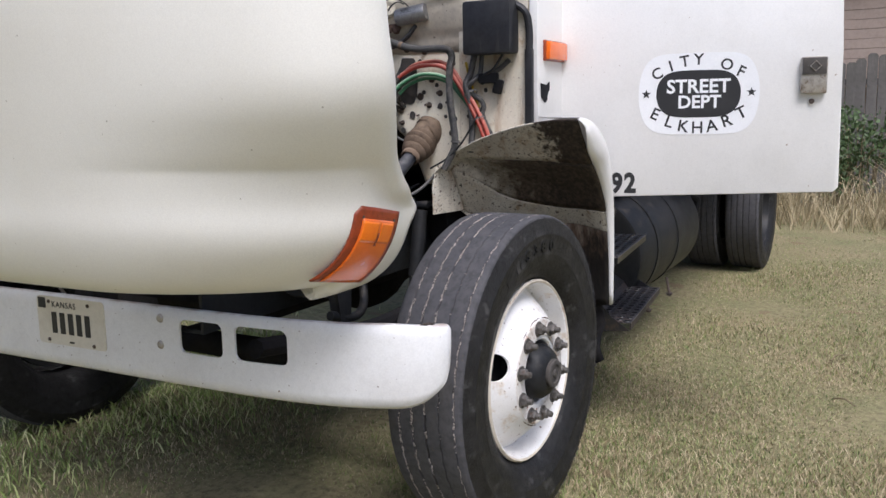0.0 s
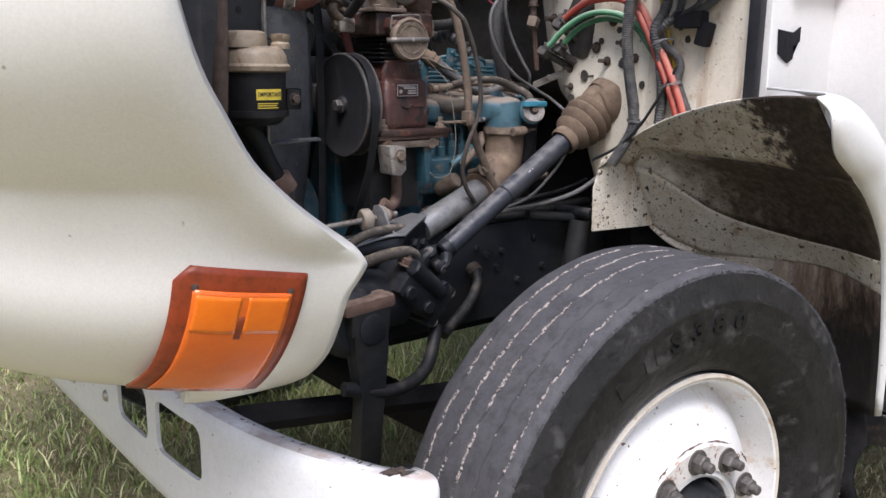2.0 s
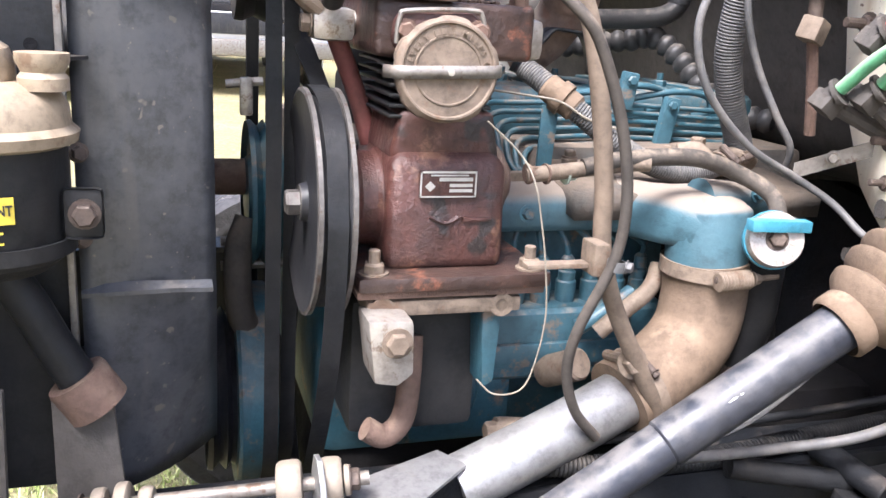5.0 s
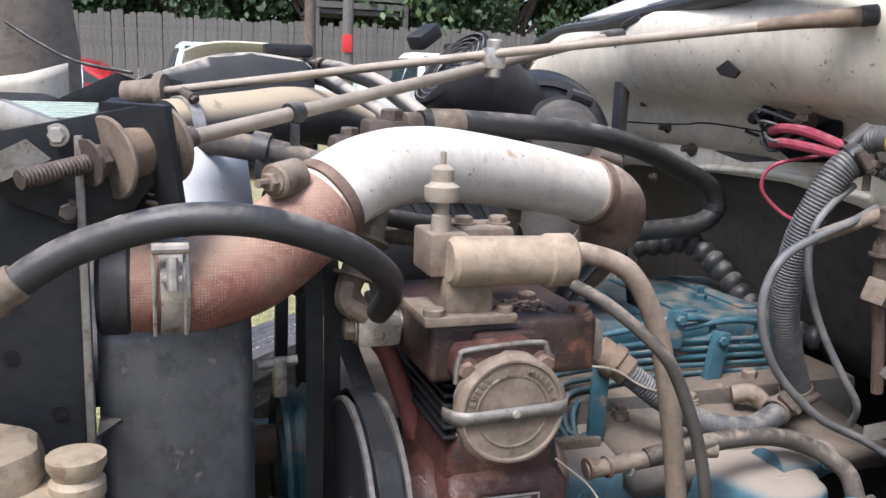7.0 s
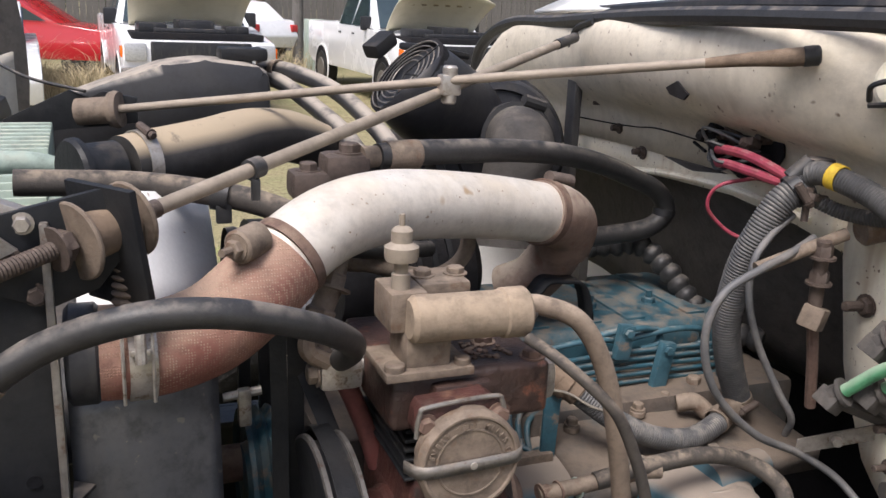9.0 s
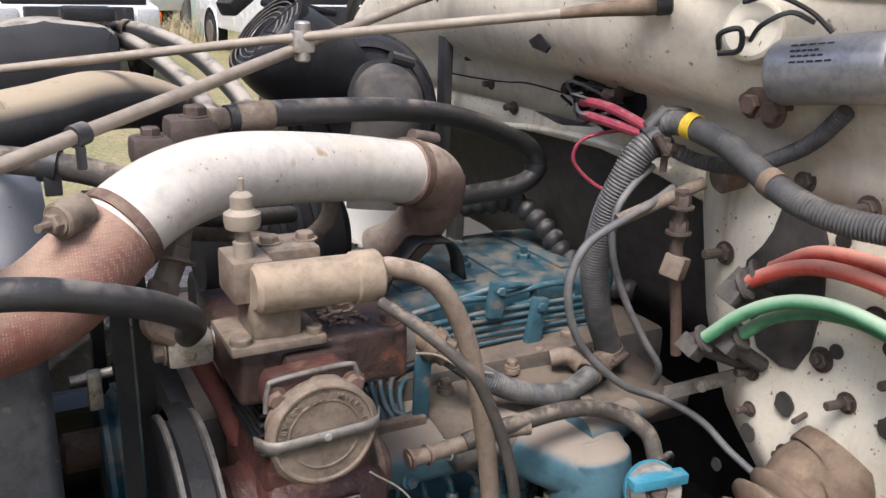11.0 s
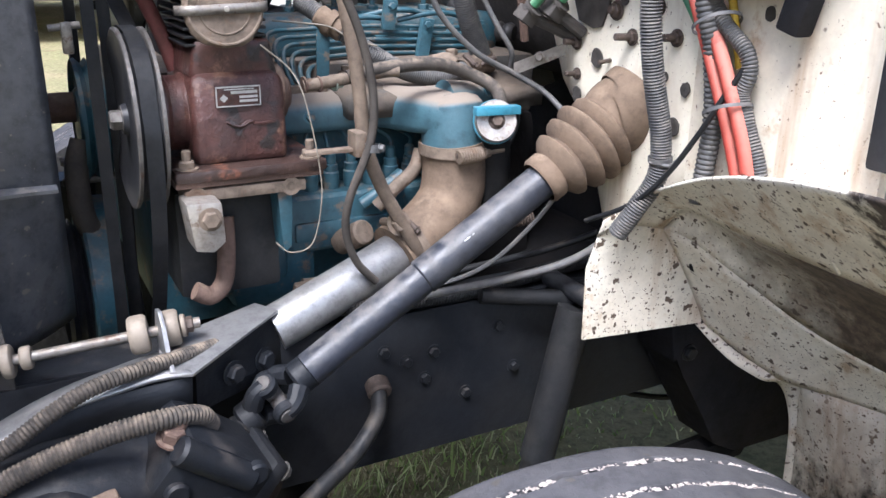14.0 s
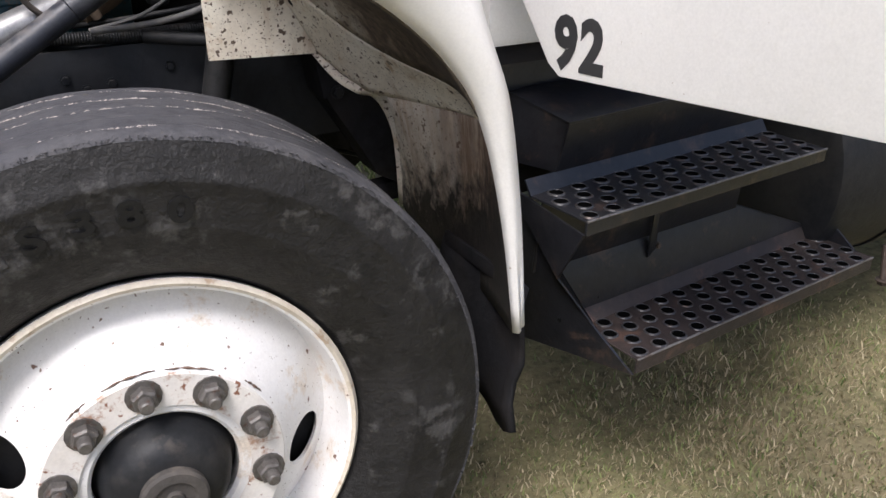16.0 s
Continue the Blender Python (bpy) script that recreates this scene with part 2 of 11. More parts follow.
M = {
    "hood": mat("hood_paint", (0.82, 0.80, 0.745), 0.32, 0, (0.77, 0.74, 0.67), 2.2, 0.7, 300, 0.02, spots=(0.45, 0.42, 0.36), spot_scale=55, spot_amount=-0.12, rough_var=0.08, coat=0.25, grime=0.03),
    "white": mat("white_paint", (0.80, 0.79, 0.77), 0.38, 0, (0.70, 0.69, 0.66), 3.0, 0.5, 260, 0.03, spots=(0.35, 0.27, 0.2), spot_scale=70, spot_amount=-0.1, coat=0.15, grime=0.05),
    "bumper": mat("bumper_paint", (0.78, 0.78, 0.78), 0.38, 0, (0.66, 0.65, 0.64), 5.0, 0.5, 200, 0.05, dust=0.6, dust_col=(0.3, 0.2, 0.14), spots=(0.16, 0.10, 0.07), spot_scale=70, spot_amount=0.0, grime=0.1, dust_lo=0.5, dust_hi=0.95),
    "rim": mat("wheel_paint", (0.80, 0.79, 0.78), 0.35, 0, (0.70, 0.67, 0.63), 7.0, 0.5, 240, 0.04, spots=(0.17, 0.10, 0.07), spot_scale=52, spot_amount=0.0, grime=0.06, specks=((0.15, 0.09, 0.06), 95, -0.04), rust=(0.68, 0.59, 0.49)),
    "cab": mat("aged_cab_paint", (0.85, 0.79, 0.66), 0.55, 0, (0.72, 0.62, 0.47), 6.0, 0.6, 150, 0.12, spots=(0.13, 0.09, 0.07), spot_scale=48, spot_amount=0.0, streak=(0.5, 0.38, 0.25), grime=0.05, specks=((0.22, 0.15, 0.1), 120, -0.02)),
    "cowl": mat("cowl_paint", (0.655, 0.595, 0.49), 0.5, 0, (0.53, 0.465, 0.365), 4.0, 0.65, 120, 0.12, spots=(0.16, 0.11, 0.08), spot_scale=40, spot_amount=-0.02, dust=0.25, dust_col=(0.38, 0.32, 0.25), grime=0.28, streak=(0.48, 0.42, 0.33), specks=((0.2, 0.15, 0.11), 60, -0.08)),
    "splash": mat("muddy_shield_paint", (0.72, 0.68, 0.585), 0.65, 0, (0.56, 0.49, 0.38), 9.0, 0.75, 140, 0.25, spots=(0.085, 0.06, 0.043), spot_scale=66, spot_amount=0.27, streak=(0.38, 0.27, 0.175), grime=0.25, specks=((0.09, 0.063, 0.045), 115, 0.24), rust=(0.50, 0.39, 0.27)),
    "mud": mat("caked_mud", (0.045, 0.034, 0.027), 0.92, 0, (0.085, 0.063, 0.048), 14.0, 0.7, 90, 0.8, spots=(0.2, 0.15, 0.11), spot_scale=40, spot_amount=0.06, streak=(0.2, 0.14, 0.1)),
    # the paler patches put the sidewall's polished sheen into its colour
    "rubber": mat("tyre_rubber", (0.0125, 0.012, 0.012), 0.55, 0, (0.028, 0.0265, 0.026), 9.0, 0.75, 120, 0.5, spots=(0.055, 0.053, 0.052), spot_scale=9, spot_amount=0.12, spec=0.35, rough_var=0.28, grime=0.9, rust=(0.062, 0.06, 0.059)),
    "tread": mat("worn_tread", (0.074, 0.073, 0.079), 0.75, 0, (0.108, 0.104, 0.106), 16.0, 0.6, 140, 0.35, spots=(0.085, 0.078, 0.07), spot_scale=50, spot_amount=0.1, spec=0.3),
    "grit": mat("pale_grit", (0.46, 0.41, 0.38), 0.9, 0, (0.25, 0.21, 0.17), 90.0, 0.6, 300, 0.3),
    "black": mat("black_paint", (0.016, 0.017, 0.019), 0.5, 0, (0.032, 0.03, 0.028), 9.0, 0.6, 160, 0.15, dust=0.3, dust_col=(0.15, 0.125, 0.10), spec=0.25),
    "plastic": mat("black_plastic", (0.024, 0.025, 0.029), 0.45, 0, (0.042, 0.041, 0.04), 7.0, 0.7, 120, 0.08, dust=0.35, dust_col=(0.20, 0.165, 0.13), streak=(0.07, 0.065, 0.06), spec=0.28),
    "hose": mat("black_hose", (0.026, 0.026, 0.027), 0.5, 0, (0.038, 0.035, 0.033), 20.0, 0.6, 220, 0.1, dust=0.55, dust_col=(0.25, 0.215, 0.18), spec=0.5, dust_lo=0.3, dust_hi=0.95),
    "dusty_hose": mat("dust_covered_hose", (0.05, 0.043, 0.037), 0.8, 0, (0.085, 0.07, 0.056), 24.0, 0.7, 220, 0.15, dust=0.6, dust_col=(0.30, 0.24, 0.18), dust_lo=0.2),
    "loom": mat("grey_loom", (0.066, 0.066, 0.068), 0.6, 0, (0.11, 0.106, 0.1), 25.0, 0.6, 220, 0.08, dust=0.5, dust_col=(0.28, 0.25, 0.215)),
    "wire": mat("grey_wire", (0.1, 0.1, 0.102), 0.6, 0, (0.22, 0.2, 0.18), 30.0, 0.6, 220, 0.05, dust=0.3, dust_col=(0.3, 0.26, 0.21)),
    "cord": mat("pale_cord", (0.22, 0.195, 0.155), 0.85, 0, (0.16, 0.14, 0.115), 60.0, 0.6, 300, 0.1),
    "blue": mat("engine_blue", (0.024, 0.082, 0.11), 0.5, 0, (0.035, 0.06, 0.07), 16.0, 0.6, 150, 0.2, dust=0.55, dust_col=(0.22, 0.175, 0.13), spots=(0.06, 0.05, 0.045), spot_scale=50, spot_amount=0.1, rust=(0.17, 0.12, 0.085)),
    "blue_clean": mat("bright_blue_paint", (0.042, 0.105, 0.135), 0.4, 0, (0.045, 0.11, 0.14), 20.0, 0.5, 150, 0.15, dust=0.4, dust_col=(0.36, 0.3, 0.235), rust=(0.19, 0.145, 0.11)),
    "teal": mat("cap_blue", (0.045, 0.22, 0.31), 0.4, 0, (0.1, 0.3, 0.4), 20.0, 0.5, 150, 0.1, dust=0.2, dust_col=(0.4, 0.42, 0.42)),
    "dusty_blue": mat("dust_caked_blue", (0.1, 0.08, 0.065), 0.85, 0, (0.06, 0.075, 0.08), 12.0, 0.6, 130, 0.3, dust=0.8, dust_col=(0.155, 0.12, 0.09)),
    "red_iron": mat("red_brown_iron", (0.082, 0.034, 0.028), 0.4, 0, (0.032, 0.022, 0.021), 15.0, 0.7, 110, 0.45, dust=0.25, dust_col=(0.22, 0.155, 0.12), spots=(0.028, 0.022, 0.021), spot_scale=24, spot_amount=0.35, rust=(0.19, 0.105, 0.072), grime=0.85),
    "rust": mat("rusty_iron", (0.13, 0.08, 0.06), 0.85, 0, (0.085, 0.055, 0.045), 22.0, 0.7, 140, 0.45, dust=0.6, dust_col=(0.27, 0.2, 0.145)),
    "tan_metal": mat("dusty_cast_metal", (0.185, 0.142, 0.106), 0.75, 0, (0.105, 0.08, 0.062), 20.0, 0.6, 150, 0.25, dust=0.4, dust_col=(0.30, 0.24, 0.18), rust=(0.13, 0.08, 0.05), grime=0.8),
    "silver": mat("silver_pipe", (0.66, 0.615, 0.55), 0.36, 0.15, (0.46, 0.39, 0.31), 9.0, 0.6, 160, 0.1, dust=0.45, dust_col=(0.60, 0.53, 0.43), grime=0.3, spots=(0.42, 0.31, 0.20), spot_scale=22, spot_amount=0.1, specks=((0.3, 0.22, 0.15), 90, -0.02)),
    "steel": mat("dull_steel", (0.24, 0.225, 0.205), 0.5, 0.6, (0.2, 0.165, 0.135), 30.0, 0.6, 200, 0.12, dust=0.5, dust_col=(0.33, 0.27, 0.21), rust=(0.12, 0.075, 0.05)),
    "bolt": mat("rusty_bolt", (0.1, 0.075, 0.062), 0.65, 0.3, (0.065, 0.048, 0.04), 60.0, 0.6, 300, 0.3, dust=0.2, dust_col=(0.34, 0.27, 0.2)),
    "zinc": mat("zinc_band", (0.45, 0.42, 0.385), 0.4, 0.6, (0.34, 0.29, 0.24), 30.0, 0.6, 200, 0.08, dust=0.4, dust_col=(0.4, 0.33, 0.26), rust=(0.19, 0.13, 0.09)),
    "paper": mat("dusty_paper_drum", (0.27, 0.21, 0.15), 0.9, 0, (0.20, 0.15, 0.11), 18.0, 0.6, 150, 0.2, dust=0.6, dust_col=(0.40, 0.31, 0.22)),
    "green": mat("green_cable", (0.075, 0.25, 0.125), 0.55, 0, (0.055, 0.20, 0.10), 30.0, 0.5, 200, 0.05, dust=1.1, dust_col=(0.37, 0.46, 0.34), spots=(0.08, 0.09, 0.05), spot_scale=45, spot_amount=0.05, dust_lo=-0.1),
    "red": mat("red_cable", (0.42, 0.06, 0.042), 0.5, 0, (0.36, 0.05, 0.035), 30.0, 0.5, 200, 0.05, dust=1.1, dust_col=(0.62, 0.3, 0.23), spots=(0.1, 0.03, 0.02), spot_scale=45, spot_amount=0.05, dust_lo=-0.1),
    "pink": mat("faded_red_wire", (0.36, 0.05, 0.085), 0.6, 0, (0.3, 0.06, 0.06), 30.0, 0.5, 200, 0.05, dust=0.4, dust_col=(0.45, 0.28, 0.25)),
    "yellow": mat("yellow_tape", (0.62, 0.42, 0.03), 0.5, 0, (0.5, 0.34, 0.05), 30.0, 0.5, 200, 0.05),
    "amber": mat("amber_lens", (0.88, 0.165, 0.01), 0.22, 0, (0.74, 0.115, 0.01), 14.0, 0.5, 400, 0.1, dust=0.1, dust_col=(0.62, 0.26, 0.16), coat=0.5, grime=0.08),
    "amber_dark": mat("amber_lens_rim", (0.30, 0.05, 0.014), 0.35, 0, (0.22, 0.04, 0.013), 30.0, 0.5, 200, 0.1),
    "amber_bright": mat("amber_reflector", (0.98, 0.21, 0.008), 0.2, 0, (0.92, 0.17, 0.008), 60.0, 0.5, 500, 0.2, coat=0.5, grime=0.0, spec=0.3),
    "letter_black": mat("black_lettering", (0.018, 0.018, 0.02), 0.5, 0, (0.03, 0.03, 0.03), 30.0, 0.4, 200, 0.02, grime=0.0),
    "decal": mat("white_decal", (0.84, 0.85, 0.87), 0.4, 0, (0.78, 0.79, 0.81), 20.0, 0.4, 200, 0.01, grime=0.03),
    "plate": mat("number_plate", (0.66, 0.62, 0.52), 0.45, 0, (0.56, 0.52, 0.42), 20.0, 0.5, 200, 0.03, grime=0.08),
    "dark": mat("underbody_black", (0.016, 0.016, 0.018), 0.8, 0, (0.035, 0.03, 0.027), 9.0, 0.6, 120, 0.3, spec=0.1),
    "frame_black": mat("rail_paint", (0.013, 0.015, 0.019), 0.5, 0, (0.026, 0.025, 0.025), 8.0, 0.6, 140, 0.2, dust=0.25, dust_col=(0.13, 0.11, 0.095), spec=0.35),
    # grey dust on top also paints the sky reflected along the shaft
    "shaft": mat("steering_shaft_paint", (0.034, 0.038, 0.05), 0.38, 0.1, (0.065, 0.066, 0.072), 14.0, 0.6, 160, 0.1, dust=0.55, dust_col=(0.19, 0.178, 0.17)),
    "canister": mat("aluminium_can", (0.56, 0.56, 0.56), 0.42, 0.5, (0.48, 0.47, 0.46), 14.0, 0.5, 200, 0.05, dust=0.3, dust_col=(0.46, 0.42, 0.36)),
    "grey_iron": mat("grey_firewall_duct", (0.062, 0.056, 0.051), 0.8, 0, (0.095, 0.084, 0.073), 14.0, 0.6, 140, 0.3, dust=0.4, dust_col=(0.17, 0.145, 0.12), spots=(0.06, 0.05, 0.045), spot_scale=45, spot_amount=0.15),
    "boot": mat("dusty_rubber_boot", (0.17, 0.12, 0.082), 0.85, 0, (0.115, 0.083, 0.06), 14.0, 0.6, 160, 0.25, dust=0.35, dust_col=(0.36, 0.27, 0.19)),
    "label": mat("yellow_label", (0.70, 0.55, 0.06), 0.5, 0, (0.6, 0.45, 0.06), 30.0, 0.5, 200, 0.02),
    "wood": mat("weathered_wood", (0.13, 0.12, 0.11), 0.9, 0, (0.085, 0.08, 0.072), 5.0, 0.6, 60, 0.4, streak=(0.18, 0.165, 0.15), piece=0.5),
    "bark": mat("bark", (0.11, 0.085, 0.065), 0.95, 0, (0.07, 0.055, 0.045), 9.0, 0.6, 40, 0.8),
    "leaf": mat("leaves", (0.03, 0.06, 0.018), 0.6, 0, (0.018, 0.038, 0.012), 1.5, 0.6, 12, 0.0, grime=0.3),
    "leaf_light": mat("light_leaves", (0.075, 0.12, 0.04), 0.6, 0, (0.045, 0.08, 0.025), 1.5, 0.6, 12, 0.0),
    "weed": mat("dry_weeds", (0.22, 0.17, 0.1), 0.9, 0, (0.14, 0.12, 0.07), 2.0, 0.6, 12, 0.0, grime=0.0),
    "car_white": mat("pickup_white", (0.80, 0.80, 0.80), 0.25, 0, (0.76, 0.76, 0.76), 3.0, 0.4, 200, 0.0, coat=0.5, grime=0.0),
    "car_red": mat("car_red", (0.42, 0.02, 0.025), 0.25, 0, (0.36, 0.02, 0.025), 3.0, 0.4, 200, 0.0, coat=0.5, grime=0.0),
    "liner": mat("hood_underside", (0.50, 0.46, 0.34), 0.7, 0, (0.42, 0.38, 0.28), 4.0, 0.5, 100, 0.1, grime=0.05),
    "glass": mat("window_glass", (0.03, 0.045, 0.05), 0.06, 0, (0.05, 0.07, 0.075), 2.0, 0.4, 100, 0.0, coat=0.5, grime=0.0),
    "siding": mat("tan_siding", (0.38, 0.30, 0.25), 0.8, 0, (0.32, 0.25, 0.21), 3.0, 0.5, 60, 0.1, grime=0.2),
    "mint": mat("pale_green_plastic", (0.34, 0.41, 0.35), 0.5, 0, (0.36, 0.42, 0.34), 12.0, 0.5, 150, 0.05, dust=0.5, dust_col=(0.42, 0.39, 0.31)),
    "post_red": mat("red_sign", (0.5, 0.03, 0.03), 0.5),
    "interior": mat("hood_inside", (0.2, 0.165, 0.13), 0.85, 0, (0.3, 0.26, 0.21), 5.0, 0.7, 120, 0.3),
}


def woven(name, base, alt, pitch):
    """A woven silicone hose: pale dusty crossings over a red ground, worn to red in places."""
    m = mat(name, base, 0.8, 0, alt, 9.0, 0.7, 200, 0.1, dust=0.9, dust_col=(0.40, 0.29, 0.21), dust_lo=0.2, dust_hi=1.0)
    N, L = m.node_tree.nodes, m.node_tree.links
    slot = N["Principled BSDF"].inputs["Base Color"]
    co = N.new("ShaderNodeTexCoord")
    ch = N.new("ShaderNodeTexVoronoi")
    ch.inputs["Scale"].default_value, ch.inputs["Randomness"].default_value = 1 / pitch, 0.25
    L.new(co.outputs["Object"], ch.inputs["Vector"])
    dots = N.new("ShaderNodeMapRange")
    dots.inputs["From Min"].default_value, dots.inputs["From Max"].default_value = 0.42, 0.18
    L.new(ch.outputs["Distance"], dots.inputs["Value"])
    nz = N.new("ShaderNodeTexNoise")
    nz.inputs["Scale"].default_value, nz.inputs["Detail"].default_value = 14, 4
    L.new(co.outputs["Object"], nz.inputs["Vector"])
    worn = N.new("ShaderNodeMapRange")
    worn.inputs["From Min"].default_value, worn.inputs["From Max"].default_value, worn.inputs["To Min"].default_value = 0.62, 0.40, 0.15
    L.new(nz.outputs["Fac"], worn.inputs["Value"])
    mul = N.new("ShaderNodeMath")
    mul.operation = "MULTIPLY"
    L.new(dots.outputs[0], mul.inputs[0])
    L.new(worn.outputs[0], mul.inputs[1])
    mx = N.new("ShaderNodeMix")
    mx.data_type = "RGBA"
    L.new(mul.outputs[0], mx.inputs[0])
    L.new(slot.links[0].from_socket, mx.inputs[6])
    mx.inputs[7].default_value = (*alt, 1)
    L.new(mx.outputs[2], slot)
    bn = N.new("ShaderNodeBump")
    bn.inputs["Strength"].default_value, bn.inputs["Distance"].default_value = 0.6, 0.0008
    L.new(dots.outputs[0], bn.inputs["Height"])
    L.new(bn.outputs["Normal"], N["Principled BSDF"].inputs["Normal"])
    return m


M["weave"] = woven("woven_red_hose", (0.20, 0.075, 0.056), (0.35, 0.255, 0.185), 0.0024)


def ground_material():
    m = mat("mown_grass", (0.295, 0.25, 0.145), 0.95, 0, (0.155, 0.185, 0.075), 1.6, 0.8, 90, 0.8, spots=(0.22, 0.165, 0.10), spot_scale=3.2, spot_amount=0.2, grime=0.8, specks=((0.26, 0.21, 0.13), 45, 0.1), spec=0.1)
    return m


M["side_rust"] = mat("rust_streaked_paint", (0.74, 0.69, 0.58), 0.55, 0, (0.62, 0.52, 0.39), 7.0, 0.7, 130, 0.15, spots=(0.12, 0.085, 0.065), spot_scale=38, spot_amount=0.02, streak=(0.42, 0.29, 0.18), grime=0.15, specks=((0.2, 0.14, 0.1), 110, 0.02), rust=(0.55, 0.42, 0.28))
M["tan_hose"] = mat("dusty_tan_rubber", (0.16, 0.12, 0.088), 0.8, 0, (0.10, 0.078, 0.06), 22.0, 0.6, 220, 0.15, dust=0.7, dust_col=(0.36, 0.285, 0.215), dust_lo=0.0)
M["manifold"] = mat("dusty_blue_manifold", (0.055, 0.118, 0.148), 0.45, 0, (0.07, 0.115, 0.135), 14.0, 0.5, 150, 0.15, dust=1.5, dust_col=(0.235, 0.19, 0.15), dust_lo=0.3, dust_hi=0.8)
M["rod"] = mat("dusty_rod_steel", (0.28, 0.235, 0.185), 0.6, 0.1, (0.19, 0.155, 0.12), 14.0, 0.6, 200, 0.1, grime=0.3, dust=0.4, dust_col=(0.45, 0.38, 0.30))
M["dull_red"] = mat("dusty_red_tube", (0.15, 0.048, 0.042), 0.7, 0, (0.11, 0.055, 0.045), 16.0, 0.6, 160, 0.2, dust=0.5, dust_col=(0.26, 0.17, 0.13))
M["surge"] = mat("dust_topped_pipe", (0.026, 0.026, 0.028), 0.5, 0, (0.05, 0.048, 0.045), 12.0, 0.6, 160, 0.08, dust=0.85, dust_col=(0.40, 0.35, 0.29), dust_lo=0.3)
M["step"] = mat("worn_step_steel", (0.016, 0.0165, 0.020), 0.33, 0.0, (0.032, 0.031, 0.034), 9.0, 0.6, 150, 0.15, dust=0.08, dust_col=(0.12, 0.10, 0.085), rust=(0.07, 0.048, 0.038))
M["step_rusty"] = mat("rusty_step_steel", (0.030, 0.024, 0.023), 0.55, 0.0, (0.055, 0.038, 0.032), 7.0, 0.7, 130, 0.25, rust=(0.10, 0.058, 0.043), dust=0.2, dust_col=(0.14, 0.105, 0.085))
M["worn_edge"] = mat("bare_worn_steel", (0.30, 0.28, 0.27), 0.4, 0.5, (0.06, 0.055, 0.052), 26.0, 0.9, 200, 0.1, rust=(0.10, 0.07, 0.055))
M["lid"] = mat("dusty_cream_lid", (0.34, 0.27, 0.19), 0.5, 0, (0.30, 0.235, 0.165), 16.0, 0.6, 160, 0.15, dust=0.3, dust_col=(0.42, 0.35, 0.265), rust=(0.2, 0.13, 0.085), grime=0.6)
M["letter_rubber"] = mat("black_letter_rubber", (0.006, 0.006, 0.0065), 0.5, 0, (0.011, 0.011, 0.011), 30.0, 0.5, 160, 0.2, spec=0.35)
M["coupling"] = mat("dusty_brown_coupling", (0.20, 0.135, 0.105), 0.7, 0, (0.14, 0.095, 0.075), 18.0, 0.6, 150, 0.3, dust=0.8, dust_col=(0.44, 0.375, 0.30), rust=(0.17, 0.09, 0.06), dust_lo=0.0)
M["ring"] = mat("worn_ring_steel", (0.05, 0.05, 0.055), 0.35, 0.2, (0.09, 0.083, 0.08), 20.0, 0.6, 150, 0.15, rust=(0.08, 0.055, 0.045))
M["brown_hose"] = mat("brown_hose", (0.15, 0.105, 0.08), 0.7, 0, (0.09, 0.066, 0.052), 12.0, 0.6, 160, 0.2, streak=(0.2, 0.15, 0.12), grime=0.6)
# near-black for discs that paint the shade of the grip holes
M["hole"] = mat("hole_shade_black", (0.003, 0.003, 0.003), 0.95, 0, (0.004, 0.004, 0.004), 20.0, 0.5, 150, 0.0, spec=0.0, grime=0.0)
M["oily"] = mat("oily_black_iron", (0.040, 0.025, 0.021), 0.4, 0, (0.085, 0.042, 0.03), 16.0, 0.6, 110, 0.45, rust=(0.19, 0.075, 0.045), dust=0.12, dust_col=(0.18, 0.13, 0.1))
M["motor"] = mat("grey_motor_can", (0.36, 0.36, 0.36), 0.38, 0.6, (0.28, 0.27, 0.26), 14.0, 0.5, 200, 0.05, dust=0.2, dust_col=(0.4, 0.36, 0.3))
M["shroud"] = mat("scuffed_shroud_plastic", (0.060, 0.063, 0.070), 0.36, 0, (0.12, 0.117, 0.117), 6.0, 0.6, 140, 0.12, dust=0.3, dust_col=(0.26, 0.22, 0.18), streak=(0.10, 0.095, 0.09), spots=(0.15, 0.13, 0.11), spot_scale=40, spot_amount=-0.02, grime=0.7, specks=((0.14, 0.125, 0.11), 70, -0.04))
M["lug"] = mat("dark_steel_nut", (0.15, 0.14, 0.13), 0.5, 0.4, (0.05, 0.042, 0.038), 50.0, 0.6, 300, 0.2, rust=(0.10, 0.06, 0.045))
M["rim_rust"] = mat("rusty_rim_paint", (0.74, 0.71, 0.67), 0.45, 0, (0.60, 0.54, 0.48), 12.0, 0.6, 240, 0.06, grime=0.15, rust=(0.34, 0.17, 0.09), spots=(0.22, 0.10, 0.06), spot_scale=60, spot_amount=0.3)


